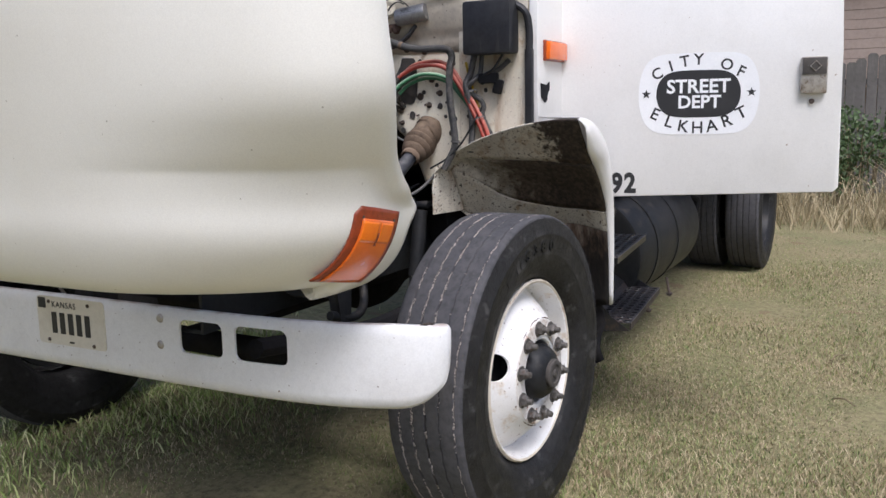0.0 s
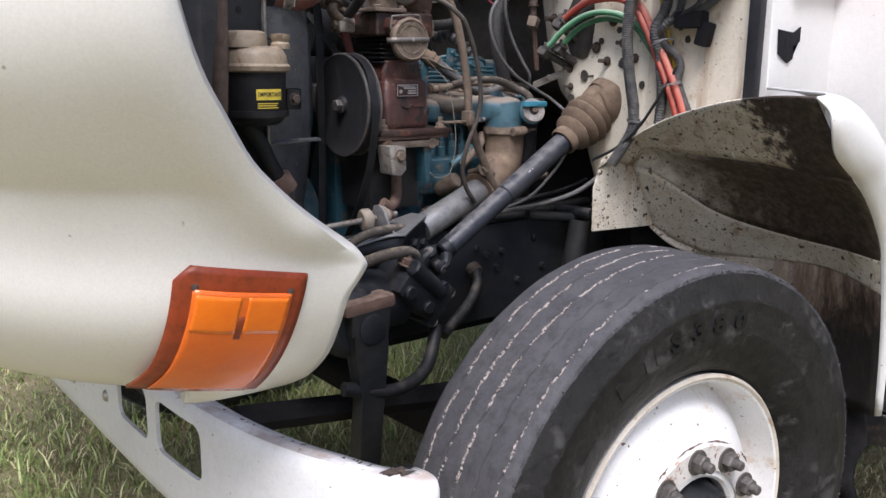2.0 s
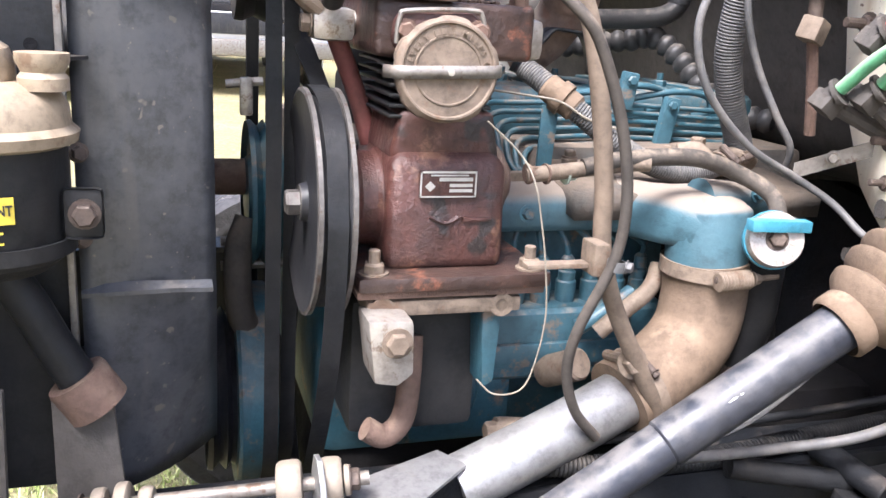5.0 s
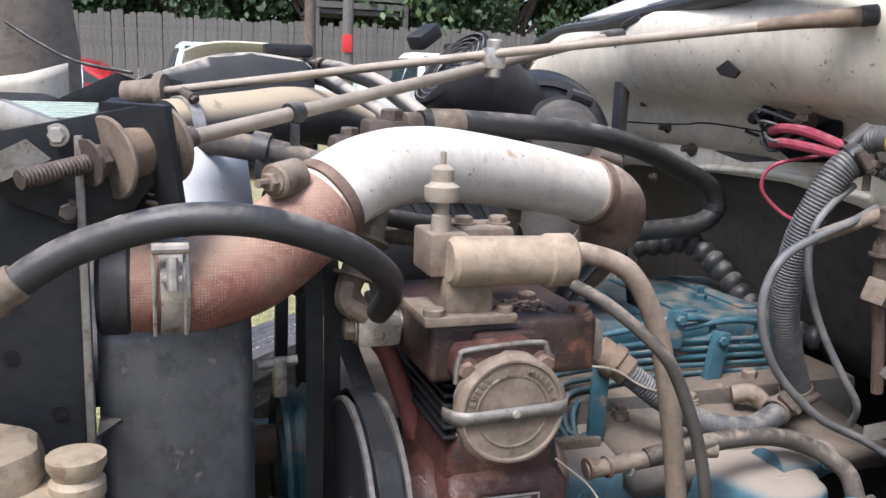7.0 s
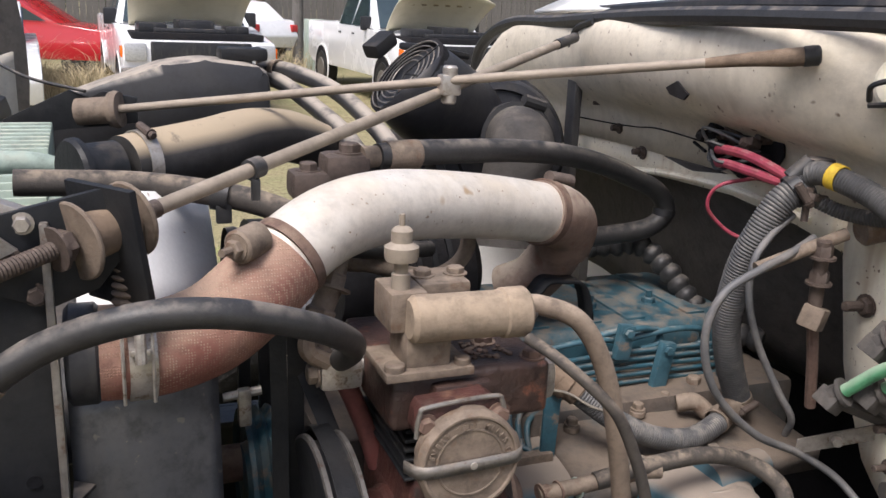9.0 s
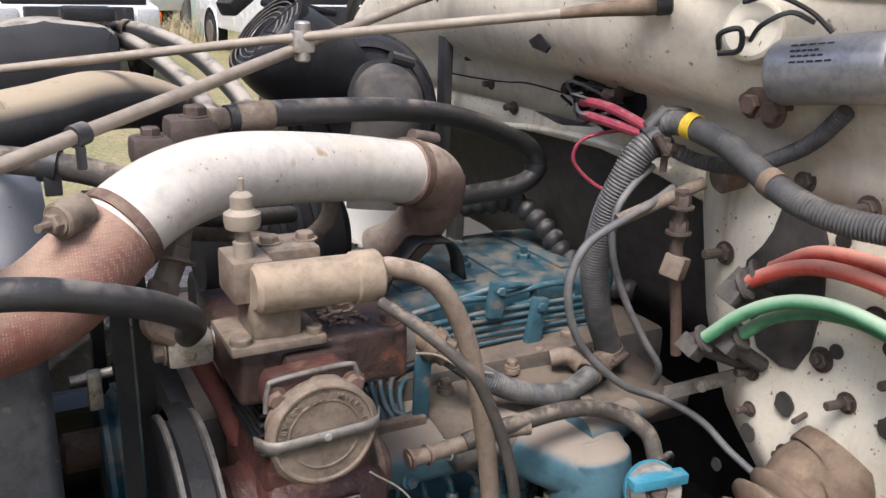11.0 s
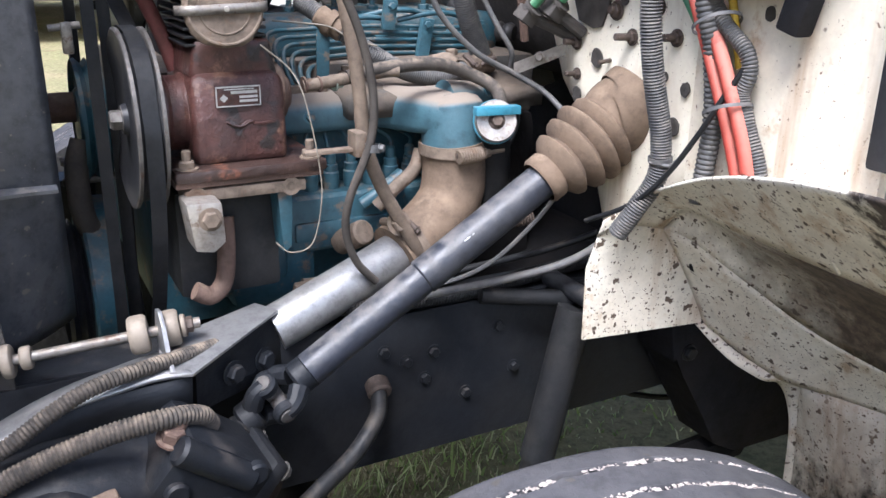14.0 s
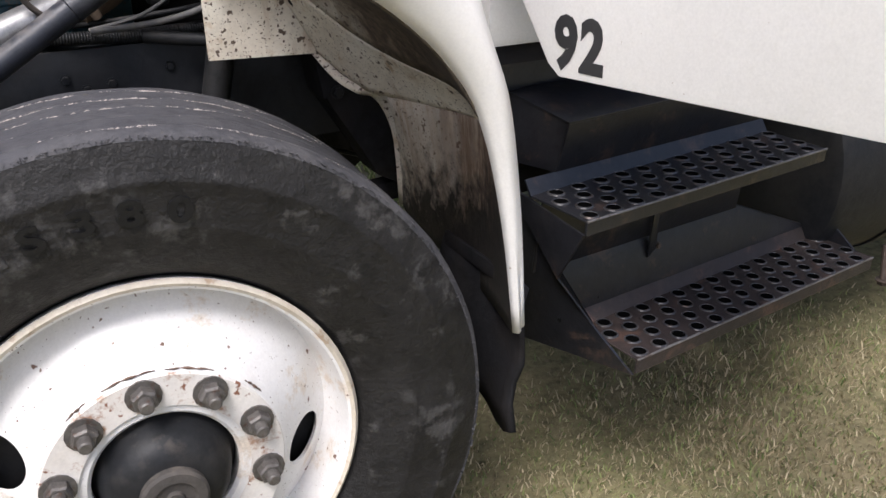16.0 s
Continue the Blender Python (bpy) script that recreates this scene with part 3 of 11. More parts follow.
def muddied(name, base, ways):
    """A copy of a paint with mud thrown over it: each way is (direction, start, end, dark, light)."""
    m = M[base].copy()
    m.name = name
    N, L = m.node_tree.nodes, m.node_tree.links
    slot = N["Principled BSDF"].inputs["Base Color"]
    pos = N.new("ShaderNodeNewGeometry").outputs["Position"]

    def noise(sc, stretch=1.0):
        mp = N.new("ShaderNodeMapping")
        mp.inputs["Scale"].default_value = (1, 1, stretch)
        L.new(pos, mp.inputs["Vector"])
        n = N.new("ShaderNodeTexNoise")
        n.inputs["Scale"].default_value, n.inputs["Detail"].default_value, n.inputs["Roughness"].default_value = sc, 7, 0.68
        L.new(mp.outputs[0], n.inputs["Vector"])
        return n.outputs["Fac"]

    for way, lo, hi, dark, light, *how in ways:
        freq, stretch, amp = how or (24, 0.7, 0.42)
        dot = N.new("ShaderNodeVectorMath")
        dot.operation = "DOT_PRODUCT"
        L.new(pos, dot.inputs[0])
        dot.inputs[1].default_value = way
        add = N.new("ShaderNodeMath")
        add.operation = "MULTIPLY_ADD"
        L.new(noise(freq, stretch), add.inputs[0])
        add.inputs[1].default_value = amp
        L.new(dot.outputs["Value"], add.inputs[2])
        rg = N.new("ShaderNodeMapRange")
        rg.inputs["From Min"].default_value, rg.inputs["From Max"].default_value = lo + amp / 2, hi + amp / 2
        L.new(add.outputs[0], rg.inputs["Value"])
        tone = N.new("ShaderNodeMix")
        tone.data_type = "RGBA"
        r2 = N.new("ShaderNodeMapRange")
        r2.inputs["From Min"].default_value, r2.inputs["From Max"].default_value = 0.42, 0.68
        L.new(noise(60, stretch), r2.inputs["Value"])
        L.new(r2.outputs[0], tone.inputs[0])
        tone.inputs[6].default_value, tone.inputs[7].default_value = (*dark, 1), (*light, 1)
        mx = N.new("ShaderNodeMix")
        mx.data_type = "RGBA"
        L.new(rg.outputs[0], mx.inputs[0])
        L.new(slot.links[0].from_socket, mx.inputs[6])
        L.new(tone.outputs[2], mx.inputs[7])
        L.new(mx.outputs[2], slot)
    return m


DARK_MUD, PALE_MUD = (0.028, 0.021, 0.017), (0.10, 0.075, 0.056)
M["shield_upper"] = muddied("shield_paint_muddy_end", "splash", [((0, -1, 0), -0.06, -0.01, DARK_MUD, PALE_MUD)])
M["shield_arch"] = muddied("shield_arch_mud", "splash", [((0, -1, 0), -0.44, -0.22, (0.065, 0.049, 0.037), (0.20, 0.152, 0.112)), ((0, -1, 0), -0.24, -0.02, DARK_MUD, PALE_MUD)])
M["shield_rear"] = muddied("shield_rear_mud", "splash", [((0, -1, 0), -0.36, -0.12, (0.16, 0.098, 0.062), (0.46, 0.37, 0.28), 30, 0.10, 0.5), ((0, -1, -0.5), -0.50, -0.38, (0.035, 0.025, 0.019), (0.17, 0.12, 0.083), 45, 0.35, 0.5), ((0, -0.25, -1), -0.86, -0.76, (0.010, 0.009, 0.008), (0.03, 0.024, 0.02), 40, 0.6, 0.3)])
M["tar"] = mat("dark_grey_patch", (0.05, 0.045, 0.041), 0.75, 0, (0.09, 0.08, 0.07), 30.0, 0.6, 160, 0.4, grime=0.6)
M["lip"] = mat("stained_rim_lip", (0.66, 0.60, 0.50), 0.5, 0, (0.50, 0.42, 0.32), 14.0, 0.6, 220, 0.08, rust=(0.40, 0.28, 0.18), grime=0.2)
M["ground"] = ground_material()


# ---- ground ----
def rise(y):
    """The lawn climbs gently towards the back fence."""
    return min(1.3, 0.0125 * (math.sqrt((y - 2.5) ** 2 + 1) + (y - 2.5)))


bm = B()
g = 60
for i in range(g + 1):
    for j in range(g + 1):
        a, b = (i / g * 2 - 1), (j / g * 2 - 1)
        x, y = 3 + 300 * a * abs(a) ** 1.6, 3 + 300 * b * abs(b) ** 1.6
        bm.verts.new((x, y, 0.012 * noise.noise((x * 0.9, y * 0.9, 0)) - 0.004 + rise(y)))
bm.verts.ensure_lookup_table()
for i in range(g):
    for j in range(g):
        k = i * (g + 1) + j
        bm.faces.new([bm.verts[q] for q in (k, k + g + 1, k + g + 2, k + 1)])
solo("ground", bm, M["ground"], "mown dry green and brown grass", "grass", kind="structure", smooth=180)


# ---- wheels ----
def tyre_mesh(bm, seg=144):
    """A tyre round the y axis, its outer face towards -y."""
    prof = [(0.285, 0.022), (0.298, 0.004), (0.304, -0.008), (0.330, -0.026), (0.355, -0.036), (0.374, -0.0415), (0.378, -0.0428), (0.382, -0.0428), (0.386, -0.0425), (0.415, -0.046), (0.434, -0.0462), (0.438, -0.0476), (0.444, -0.0474), (0.448, -0.045), (0.468, -0.041), (0.489, -0.033)]
    back = [(r, 0.183 - y) for r, y in prof[::-1]]
    lathe(bm, prof, (0, 0, 0), (0, 1, 0), seg)
    lathe(bm, back + [(0.285, 0.022)], (0, 0, 0), (0, 1, 0), seg)


GROOVES = ((-0.010, 0.0022, 0.004), (0.038, 0.0016, 0.009), (0.084, 0.0036, 0.010), (0.128, 0.0036, 0.010), (0.172, 0.0036, 0.010))


def tread_mesh(bm, seg=240):
    """Ribs with wavy grooves between them."""
    prof = [(0.489, -0.033), (0.4955, -0.030), (0.499, -0.024)]
    for g0, w, dp in GROOVES:
        prof += [(0.5015, g0 - w - 0.001), (0.500, g0 - w), (0.500 - dp, g0 - w * 0.6), (0.500 - dp, g0 + w * 0.6), (0.500, g0 + w), (0.5015, g0 + w + 0.001)]
    prof += [(0.499, 0.198), (0.495, 0.208), (0.489, 0.216)]

    def wave(r, h, a):
        z = 0.0022 * math.sin(a * 58) + 0.001 * math.sin(a * 131) if -0.015 < h < 0.19 else 0.0
        return r + 0.0006 * math.sin(a * 23 + h * 90), h + z
    lathe(bm, prof, (0, 0, 0), (0, 1, 0), seg, wave)


def rim_mesh(bm, front=True, seg=72):
    if front:
        prof = [(0.284, 0.03), (0.289, 0.004), (0.2915, -0.004), (0.288, -0.008), (0.281, -0.004), (0.2765, 0.012), (0.272, 0.045), (0.262, 0.066), (0.250, 0.060), (0.225, 0.030), (0.200, 0.004), (0.180, -0.014), (0.172, -0.026), (0.168, -0.030), (0.108, -0.030), (0.104, -0.026), (0.104, 0.02)]
    else:
        prof = [(0.284, 0.03), (0.289, 0.004), (0.2915, -0.004), (0.281, -0.004), (0.270, 0.03), (0.262, 0.10), (0.20, 0.15), (0.168, 0.16), (0.108, 0.16), (0.104, 0.17)]
    lathe(bm, prof, (0, 0, 0), (0, 1, 0), seg)


def pebble(bm, a, h, r, s):
    """One small six-cornered lump on the tread at the angle a."""
    c = Vector((r * math.sin(a), h, r * math.cos(a)))
    u, w, o_ = Vector((math.cos(a), 0, -math.sin(a))), Vector((0, 1, 0)), Vector((math.sin(a), 0, math.cos(a)))
    t = random.uniform(0, 3.14)
    u, w = u * math.cos(t) + w * math.sin(t), w * math.cos(t) - u * math.sin(t)
    k = random.uniform(1.0, 2.0)
    v = [bm.verts.new(c + d) for d in (u * s * k, w * s, u * -s * k, w * -s, o_ * s * 0.8, o_ * -s)]
    for q in range(4):
        bm.faces.new((v[q], v[(q + 1) % 4], v[4]))
        bm.faces.new((v[(q + 1) % 4], v[q], v[5]))


def make_wheel(front, label):
    w = thing("wheel", (0, 0, 0), label, "wheel", "truck wheels")
    bm = B(); tyre_mesh(bm)
    ty = part("tyre", bm, M["rubber"], w, "black rubber tyre sidewall", 40)
    bm = B(); tread_mesh(bm)
    part("tread", bm, M["tread"], ty, "worn grey tread with wavy grooves", 40)
    if front:
        random.seed(11)
        bm = B()
        for g0, gw, _ in GROOVES:
            for _ in range(2600 if gw > 0.002 else 160):
                a = random.uniform(0, 6.283)
                if noise.noise((a * 9, g0 * 40, 0)) + 0.4 * noise.noise((a * 41, g0 * 40, 5)) < -0.26:
                    continue
                pebble(bm, a, g0 + random.uniform(-0.004, 0.004), 0.4996, random.uniform(0.0006, 0.0024))
        part("gravel", bm, M["grit"], ty, "pale grit stuck in the grooves", 0, "stuff")
        bm = B()
        for _ in range(2600):
            pebble(bm, random.uniform(0, 6.283), random.uniform(-0.034, -0.029), random.uniform(0.488, 0.4955), random.uniform(0.0006, 0.0019))
        part("ragged_rubber", bm, M["tread"], ty, "ragged worn edge of the tread", 0, "stuff")
        for ch, deg in (("S", -15.2), ("3", -6.9), ("8", 0.9), ("0", 9.3)):
            a = radians(deg)
            m = Matrix(((math.cos(a), math.sin(a), 0, 0.403 * math.sin(a)), (0, 0, -1, -0.0455), (-math.sin(a), math.cos(a), 0, 0.403 * math.cos(a)), (0, 0, 0, 1)))
            letters("raised_letter", ch, m @ Matrix.Diagonal((1.35, 1, 1, 1)), 0.046, M["letter_rubber"], ty, 0.0032, 1.0, "raised black rubber character", 0.0016)
        for k, (deg, wd) in enumerate(((-21.5, 0.016), (-25.8, 0.009), (-35.0, 0.018))):
            bm = B()
            a = radians(deg)
            m = Matrix.Translation((0.403 * math.sin(a), -0.0462, 0.403 * math.cos(a))) @ Matrix.Rotation(a, 4, "Y")
            box(bm, (-wd / 2, -0.0003, -0.015), (wd / 2, 0.003, 0.015), 0.0002, m, 1)
            part("raised_marking", bm, M["rubber"], ty, "raised block marking on the sidewall", 30)
    bm = B(); rim_mesh(bm, front)
    rim = part("rim", bm, M["rim"] if front else M["black"], w, "white painted steel wheel disc" if front else "dirty grey steel rim", 30)
    thicken(rim, 0.006, 0)
    if front:
        for ang in (164, -10):
            a = radians(ang)
            bm = B()
            g = bmesh.ops.create_cone(bm, cap_ends=True, segments=28, radius1=1, radius2=1, depth=0.3)["verts"]
            mm = Matrix.Translation((0.213 * math.cos(a), 0.03, 0.213 * math.sin(a))) @ Matrix.Rotation(-a, 4, "Y") @ Matrix.Rotation(radians(90), 4, "X") @ Matrix.Diagonal((0.032, 0.042, 1, 1))
            for v in g:
                v.co = mm @ v.co
            cut(rim, bm)
        bm = B()
        lathe(bm, [(0.118, -0.0365), (0.166, -0.0365), (0.1685, -0.033), (0.118, -0.033)], (0, 0, 0), (0, 1, 0), 60)
        part("wear_ring", bm, M["rim_rust"], rim, "white flange with rust round the nuts", 30)
        bm = B(); lathe(bm, [(0.2775, 0.008), (0.2795, -0.0035), (0.282, -0.0075), (0.2885, -0.0115), (0.2945, -0.0055), (0.292, 0.0)], (0, 0, 0), (0, 1, 0), 72)
        part("rim_lip", bm, M["lip"], rim, "stained cream lip of the rim", 60)
        for a0, a1, r_ in ((62, 84, 0.1725), (88, 112, 0.1735), (120, 131, 0.172), (35, 46, 0.174), (230, 262, 0.1735), (300, 318, 0.173)):
            bm = B(); tube(bm, [(r_ * math.cos(radians(a0 + (a1 - a0) * i / 6)), -0.0315 + 0.001 * math.sin(i * 2.1), r_ * math.sin(radians(a0 + (a1 - a0) * i / 6))) for i in range(7)], 0.0034, 6, radius=lambda t: 0.0006 + 0.0016 * abs(math.sin(math.pi * 3.3 * t + a0)) * math.sin(math.pi * min(1, max(0, t))))
            part("rust_mark", bm, M["rust"], rim, "brown rust line round the flange", 60)
    hub = B()
    if front:
        lathe(hub, [(0.26, 0.10), (0.26, 0.07), (0.11, 0.05), (0.103, 0.0), (0.094, -0.012), (0.090, -0.03), (0.084, -0.05), (0.070, -0.068), (0.050, -0.076), (0.0, -0.076)], (0, 0, 0), (0, 1, 0), 40)
    else:
        lathe(hub, [(0.26, 0.18), (0.11, 0.175), (0.10, 0.10), (0.09, 0.04), (0.0, 0.03)], (0, 0, 0), (0, 1, 0), 32)
    hb = part("hub", hub, M["black"], w, "black greasy hub")
    if front:
        cap = B()
        lathe(cap, [(0.046, -0.072), (0.047, -0.086), (0.043, -0.090), (0.030, -0.091), (0.027, -0.086), (0.014, -0.086), (0.012, -0.092), (0, -0.092)], (0, 0, 0), (0, 1, 0), 32)
        part("hub_cap", cap, M["grey_iron"], hb, "dull grey hub cap")
        for i in range(10):
            a = 2 * math.pi * (i + 0.66) / 10
            p = Vector((0.143 * math.cos(a), -0.036, 0.143 * math.sin(a)))
            n = B()
            nut(n, p, (0, -1, 0), 0.0182, 0.020, a)
            cyl(n, p + Vector((0, -0.016, 0)), p + Vector((0, -0.036, 0)), 0.0105, 0.0095, 12, 0.002)
            part("lug_nut", n, M["lug"], w, "dark steel wheel nut", 30)
    return w


front_wheel = make_wheel(True, "steer wheel with white disc, ten nuts and a worn tyre")
front_wheel.matrix_basis = pose(0, 0, 0.500, 0, 0, -3.5)
copy_thing(front_wheel, pose(0, 2.34, 0.500, 0, 0, 180 - 3.5))
rear_wheel = make_wheel(False, "rear drive wheel with a black tyre under the truck")
rear_wheel.matrix_basis = pose(5.0, -0.02, 0.500, 0, 20, 0)
copy_thing(rear_wheel, pose(5.0, 0.30, 0.500, 0, 50, 0))
copy_thing(rear_wheel, pose(5.0, 2.36, 0.500, 0, 0, 180))
copy_thing(rear_wheel, pose(5.0, 2.04, 0.500, 0, 0, 180))

# axle beam
bm = B()
tube(bm, [(0, 0.22, 0.50), (0.0, 0.5, 0.46), (0, 1.17, 0.44), (0, 1.84, 0.46), (0, 2.12, 0.50)], 0.05, 12)
box(bm, (-0.07, 0.28, 0.36), (0.07, 0.4, 0.62), 0.02)
box(bm, (-0.07, 1.94, 0.36), (0.07, 2.06, 0.62), 0.02)
solo("front_axle", bm, M["dark"], "black steel front axle beam under the frame", "axle")

# ---- chassis ----
for side, y0, y1 in (("near", 0.640, 0.725), ("far", 1.695, 1.61)):
    rail = thing("frame_rail", (0, y0, 0.74), "long black painted steel frame rail", "frame rail", "frame rails")
    bm = B()
    t = 0.012 if y1 > y0 else -0.012
    box(bm, (-0.78, y0, 0.735), (6.6, y0 + t, 0.968), 0.003)
    part("web", bm, M["frame_black"], rail)
    bm = B()
    box(bm, (-0.78, y0 + t, 0.956), (6.6, y1, 0.968), 0.003)
    part("top_flange", bm, M["frame_black"], rail)
    bm = B()
    box(bm, (-0.78, y0 + t, 0.735), (6.6, y1, 0.747), 0.003)
    part("bottom_flange", bm, M["frame_black"], rail)
    if side == "near":
        for bx, bz in ((0.025, 0.915), (0.06, 0.893), (0.105, 0.90), (0.02, 0.862), (0.09, 0.86), (0.215, 0.92), (0.245, 0.845), (0.16, 0.82)):
            n = B(); nut(n, (bx, y0, bz), (0, -1, 0), 0.008, 0.008, bx * 40)
            part("bolt", n, M["frame_black"], rail)
for cx in (-0.70, 1.4, 2.6, 3.6):
    bm = B(); box(bm, (cx, 0.727, 0.80), (cx + 0.09, 1.608, 0.93), 0.01)
    solo("cross_member", bm, M["dark"], "black steel cross member between the rails", "cross member", "cross members")
# flat bed floor added out of view to shade ground and rear wheels
bm = B(); box(bm, (2.25, -0.10, 1.06), (6.9, 2.44, 1.18), 0.01)
solo("chassis_deck", bm, M["dark"], "unseen truck bed floor added to shade the rear wheels", "truck bed")
# inner engine mount and oil pan in the dark
bm = B()
box(bm, (-0.25, 0.85, 0.62), (0.62, 1.4, 0.95), 0.05)
solo("oil_pan", bm, M["dark"], "black oil pan under the engine", "oil pan")
bm = B()
lathe(bm, [(0, 0), (0.30, 0), (0.33, 0.02), (0.33, 0.06), (0.27, 0.16), (0.24, 0.40), (0.22, 0.85), (0.12, 0.90), (0, 0.90)], (0.66, 1.12, 0.83), (1, 0, -0.03), 32, lambda r, h, a: (r * (1 + 0.12 * abs(math.cos(2 * a))), h))
solo("transmission", bm, M["dark"], "black greasy gearbox behind the engine", "gearbox", smooth=50)
bm = B()
tube(bm, [(-0.62, 0.60, 0.66), (-0.3, 0.605, 0.615), (0.0, 0.605, 0.58), (0.35, 0.605, 0.585), (0.72, 0.605, 0.60)], 0.03, 8)
solo("leaf_spring", bm, M["dark"], "black leaf spring under the frame rail", "leaf spring")
shock = thing("shock_absorber", (0.25, 0.56, 0.56), "dusty black shock absorber beside the frame rail", "shock absorber")
bm = B(); tube(bm, [(0.298, 0.56, 0.965), (0.27, 0.56, 0.84), (0.244, 0.56, 0.724)], 0.027, 18)
part("sleeve", bm, M["black"], shock, "black dust sleeve")
bm = B(); tube(bm, [(0.2438, 0.56, 0.722), (0.21, 0.56, 0.56)], 0.023, 18)
part("body", bm, M["black"], shock)
bm = B(); cyl(bm, (0.303, 0.53, 0.985), (0.303, 0.64, 0.985), 0.014, seg=14, bevel=0.002)
part("mount_pin", bm, M["frame_black"], shock)
bm = B()
slab(bm, [(0.47, 0.545, 0.945), (0.49, 0.545, 0.84), (0.52, 0.545, 0.81), (0.574, 0.545, 0.713), (0.605, 0.545, 0.655), (0.66, 0.545, 0.625), (0.92, 0.545, 0.62), (0.92, 0.545, 0.945)], (0, 1, 0), 0.09, 0.006)
bmesh.ops.triangulate(bm, faces=[f for f in bm.faces if len(f.verts) > 4])
cmt = thing("cab_mount", (0.5, 0.56, 0.72), "black cab mount bracket on the rail", "bracket")
part("bracket_body", bm, M["dark"], cmt, "black pressed body")
bm = B(); box(bm, (0.45, 0.50, 0.945), (0.92, 0.637, 0.965), 0.006)
part("top_flange", bm, M["black"], cmt, "black flange")
for x in (0.42, 0.50, 0.58):
    bm = B(); nut(bm, (x + 0.10, 0.545, 0.85), (0, -1, 0), 0.011, 0.010)
    part("bolt_head", bm, M["black"], cmt)

# ---- bumper ----
plan = [(-0.612, -0.030), (-0.640, -0.026), (-0.690, 0.02), (-0.735, 0.11), (-0.765, 0.21), (-0.785, 0.33), (-0.797, 0.50), (-0.800, 0.80), (-0.800, 1.17)]
plan = plan + [(x, 2.34 - y) for x, y in plan[-2::-1]]
path = [Vector((p.x, p.y, 0)) for p in curve_pts([(x, y, 0) for x, y in plan], 5)]
prof = [(0.050, 0.792), (0.020, 0.803), (0.006, 0.803), (0.0, 0.795), (-0.004, 0.775), (-0.004, 0.70), (-0.002, 0.62), (0.002, 0.597), (0.014, 0.588), (0.05, 0.592)]
bm = B()
rows = []
for i, p in enumerate(path):
    d = (path[min(i + 1, len(path) - 1)] - path[max(i - 1, 0)]).normalized()
    inn = Vector((d.y, -d.x, 0))
    if inn.x < 0 and 0.3 < p.y < 2.0:
        inn = -inn
    e = min(1.0, min((p - path[0]).length, (p - path[-1]).length) / 0.16)
    lift = 0.13 * (1 - math.sqrt(max(0, 1 - (1 - e) ** 2)))
    rows.append([p + inn * o + Vector((0, 0, z + lift * (1 - (z - 0.588) / 0.215) - (1 - e) * 0.012)) for o, z in prof])
sheet(bm, rows)
bumper = thing("bumper", (-0.8, 1.17, 0.588), "white painted steel front bumper with rusty stains on top", "bumper")
face = part("bumper_face", bm, M["bumper"], bumper, "", 50)
thicken(face, 0.007, 0)
for y0, y1 in ((0.552, 0.704), (0.344, 0.510), (1.636, 1.788), (1.83, 1.996)):
    bm = B()
    g = box(bm, (-0.95, y0, 0.686), (-0.60, y1, 0.780), 0.0)
    es = [e for e in bm.edges if abs(e.verts[0].co.x - e.verts[1].co.x) > 0.1]
    bmesh.ops.bevel(bm, geom=es, offset=0.02, segments=4, affect="EDGES", profile=0.5)
    cut(face, bm)
for by, bz in ((0.774, 0.776), (0.778, 0.700), (1.566, 0.776), (1.562, 0.700)):
    n = B(); lathe(n, [(0.013, 0), (0.013, 0.003), (0.009, 0.008), (0, 0.010)], (-0.804, by, bz), (-1, 0, 0), 16)
    part("bumper_bolt", n, M["zinc"], bumper, "dull domed bolt")
bm = B()
random.seed(5)
for _ in range(46):
    k = random.choice(range(8, 34))
    p = path[k].lerp(path[k + 1], random.random()) if k + 1 < len(path) else path[k]
    s = random.uniform(0.002, 0.006)
    vs = bmesh.ops.create_icosphere(bm, subdivisions=1, radius=s)["verts"]
    for v in vs:
        v.co = Vector((v.co.x * 1.5, v.co.y * 1.4, v.co.z * 0.6)) + p + Vector((random.uniform(0.012, 0.04), 0, 0.8005))
part("dirt_crumbs", bm, M["mud"], bumper, "dark crumbs of dirt on top", 0, "stuff")
# number plate, its characters as plain bars
plate = thing("number_plate", (-0.806, 1.14, 0.65), "cream number plate with dark plain bars, bolted on the bumper", "number plate")
bm = B()
g = box(bm, (-0.8105, 0.995, 0.655), (-0.8075, 1.285, 0.802), 0.0)
es = [e for e in bm.edges if abs(e.verts[0].co.x - e.verts[1].co.x) > 0.001]
bmesh.ops.bevel(bm, geom=es, offset=0.012, segments=3, affect="EDGES", profile=0.5)
part("plate_sheet", bm, M["plate"], plate)
bm = B()
for k in range(5):
    y0 = 1.222 - k * 0.036
    bm = B(); box(bm, (-0.8118, y0 - 0.022, 0.690), (-0.811, y0, 0.755), 0.0)
    part("plate_bar", bm, M["letter_black"], plate, "dark bar in place of a character", 0)
for lo, hi in (((-0.8118, 1.245, 0.765), (-0.811, 1.278, 0.797)), ((-0.8118, 1.13, 0.664), (-0.811, 1.15, 0.669))):
    bm = B(); box(bm, lo, hi)
    part("plate_bar", bm, M["letter_black"], plate, "small dark bar", 0)
mx = Matrix.Translation((-0.8115, 1.165, 0.778)) @ Matrix(((0, 0, -1, 0), (-1, 0, 0, 0), (0, 1, 0, 0), (0, 0, 0, 1)))
letters("plate_word", "KANSAS", mx, 0.026, M["letter_black"], plate, 0.0004, 1.15)
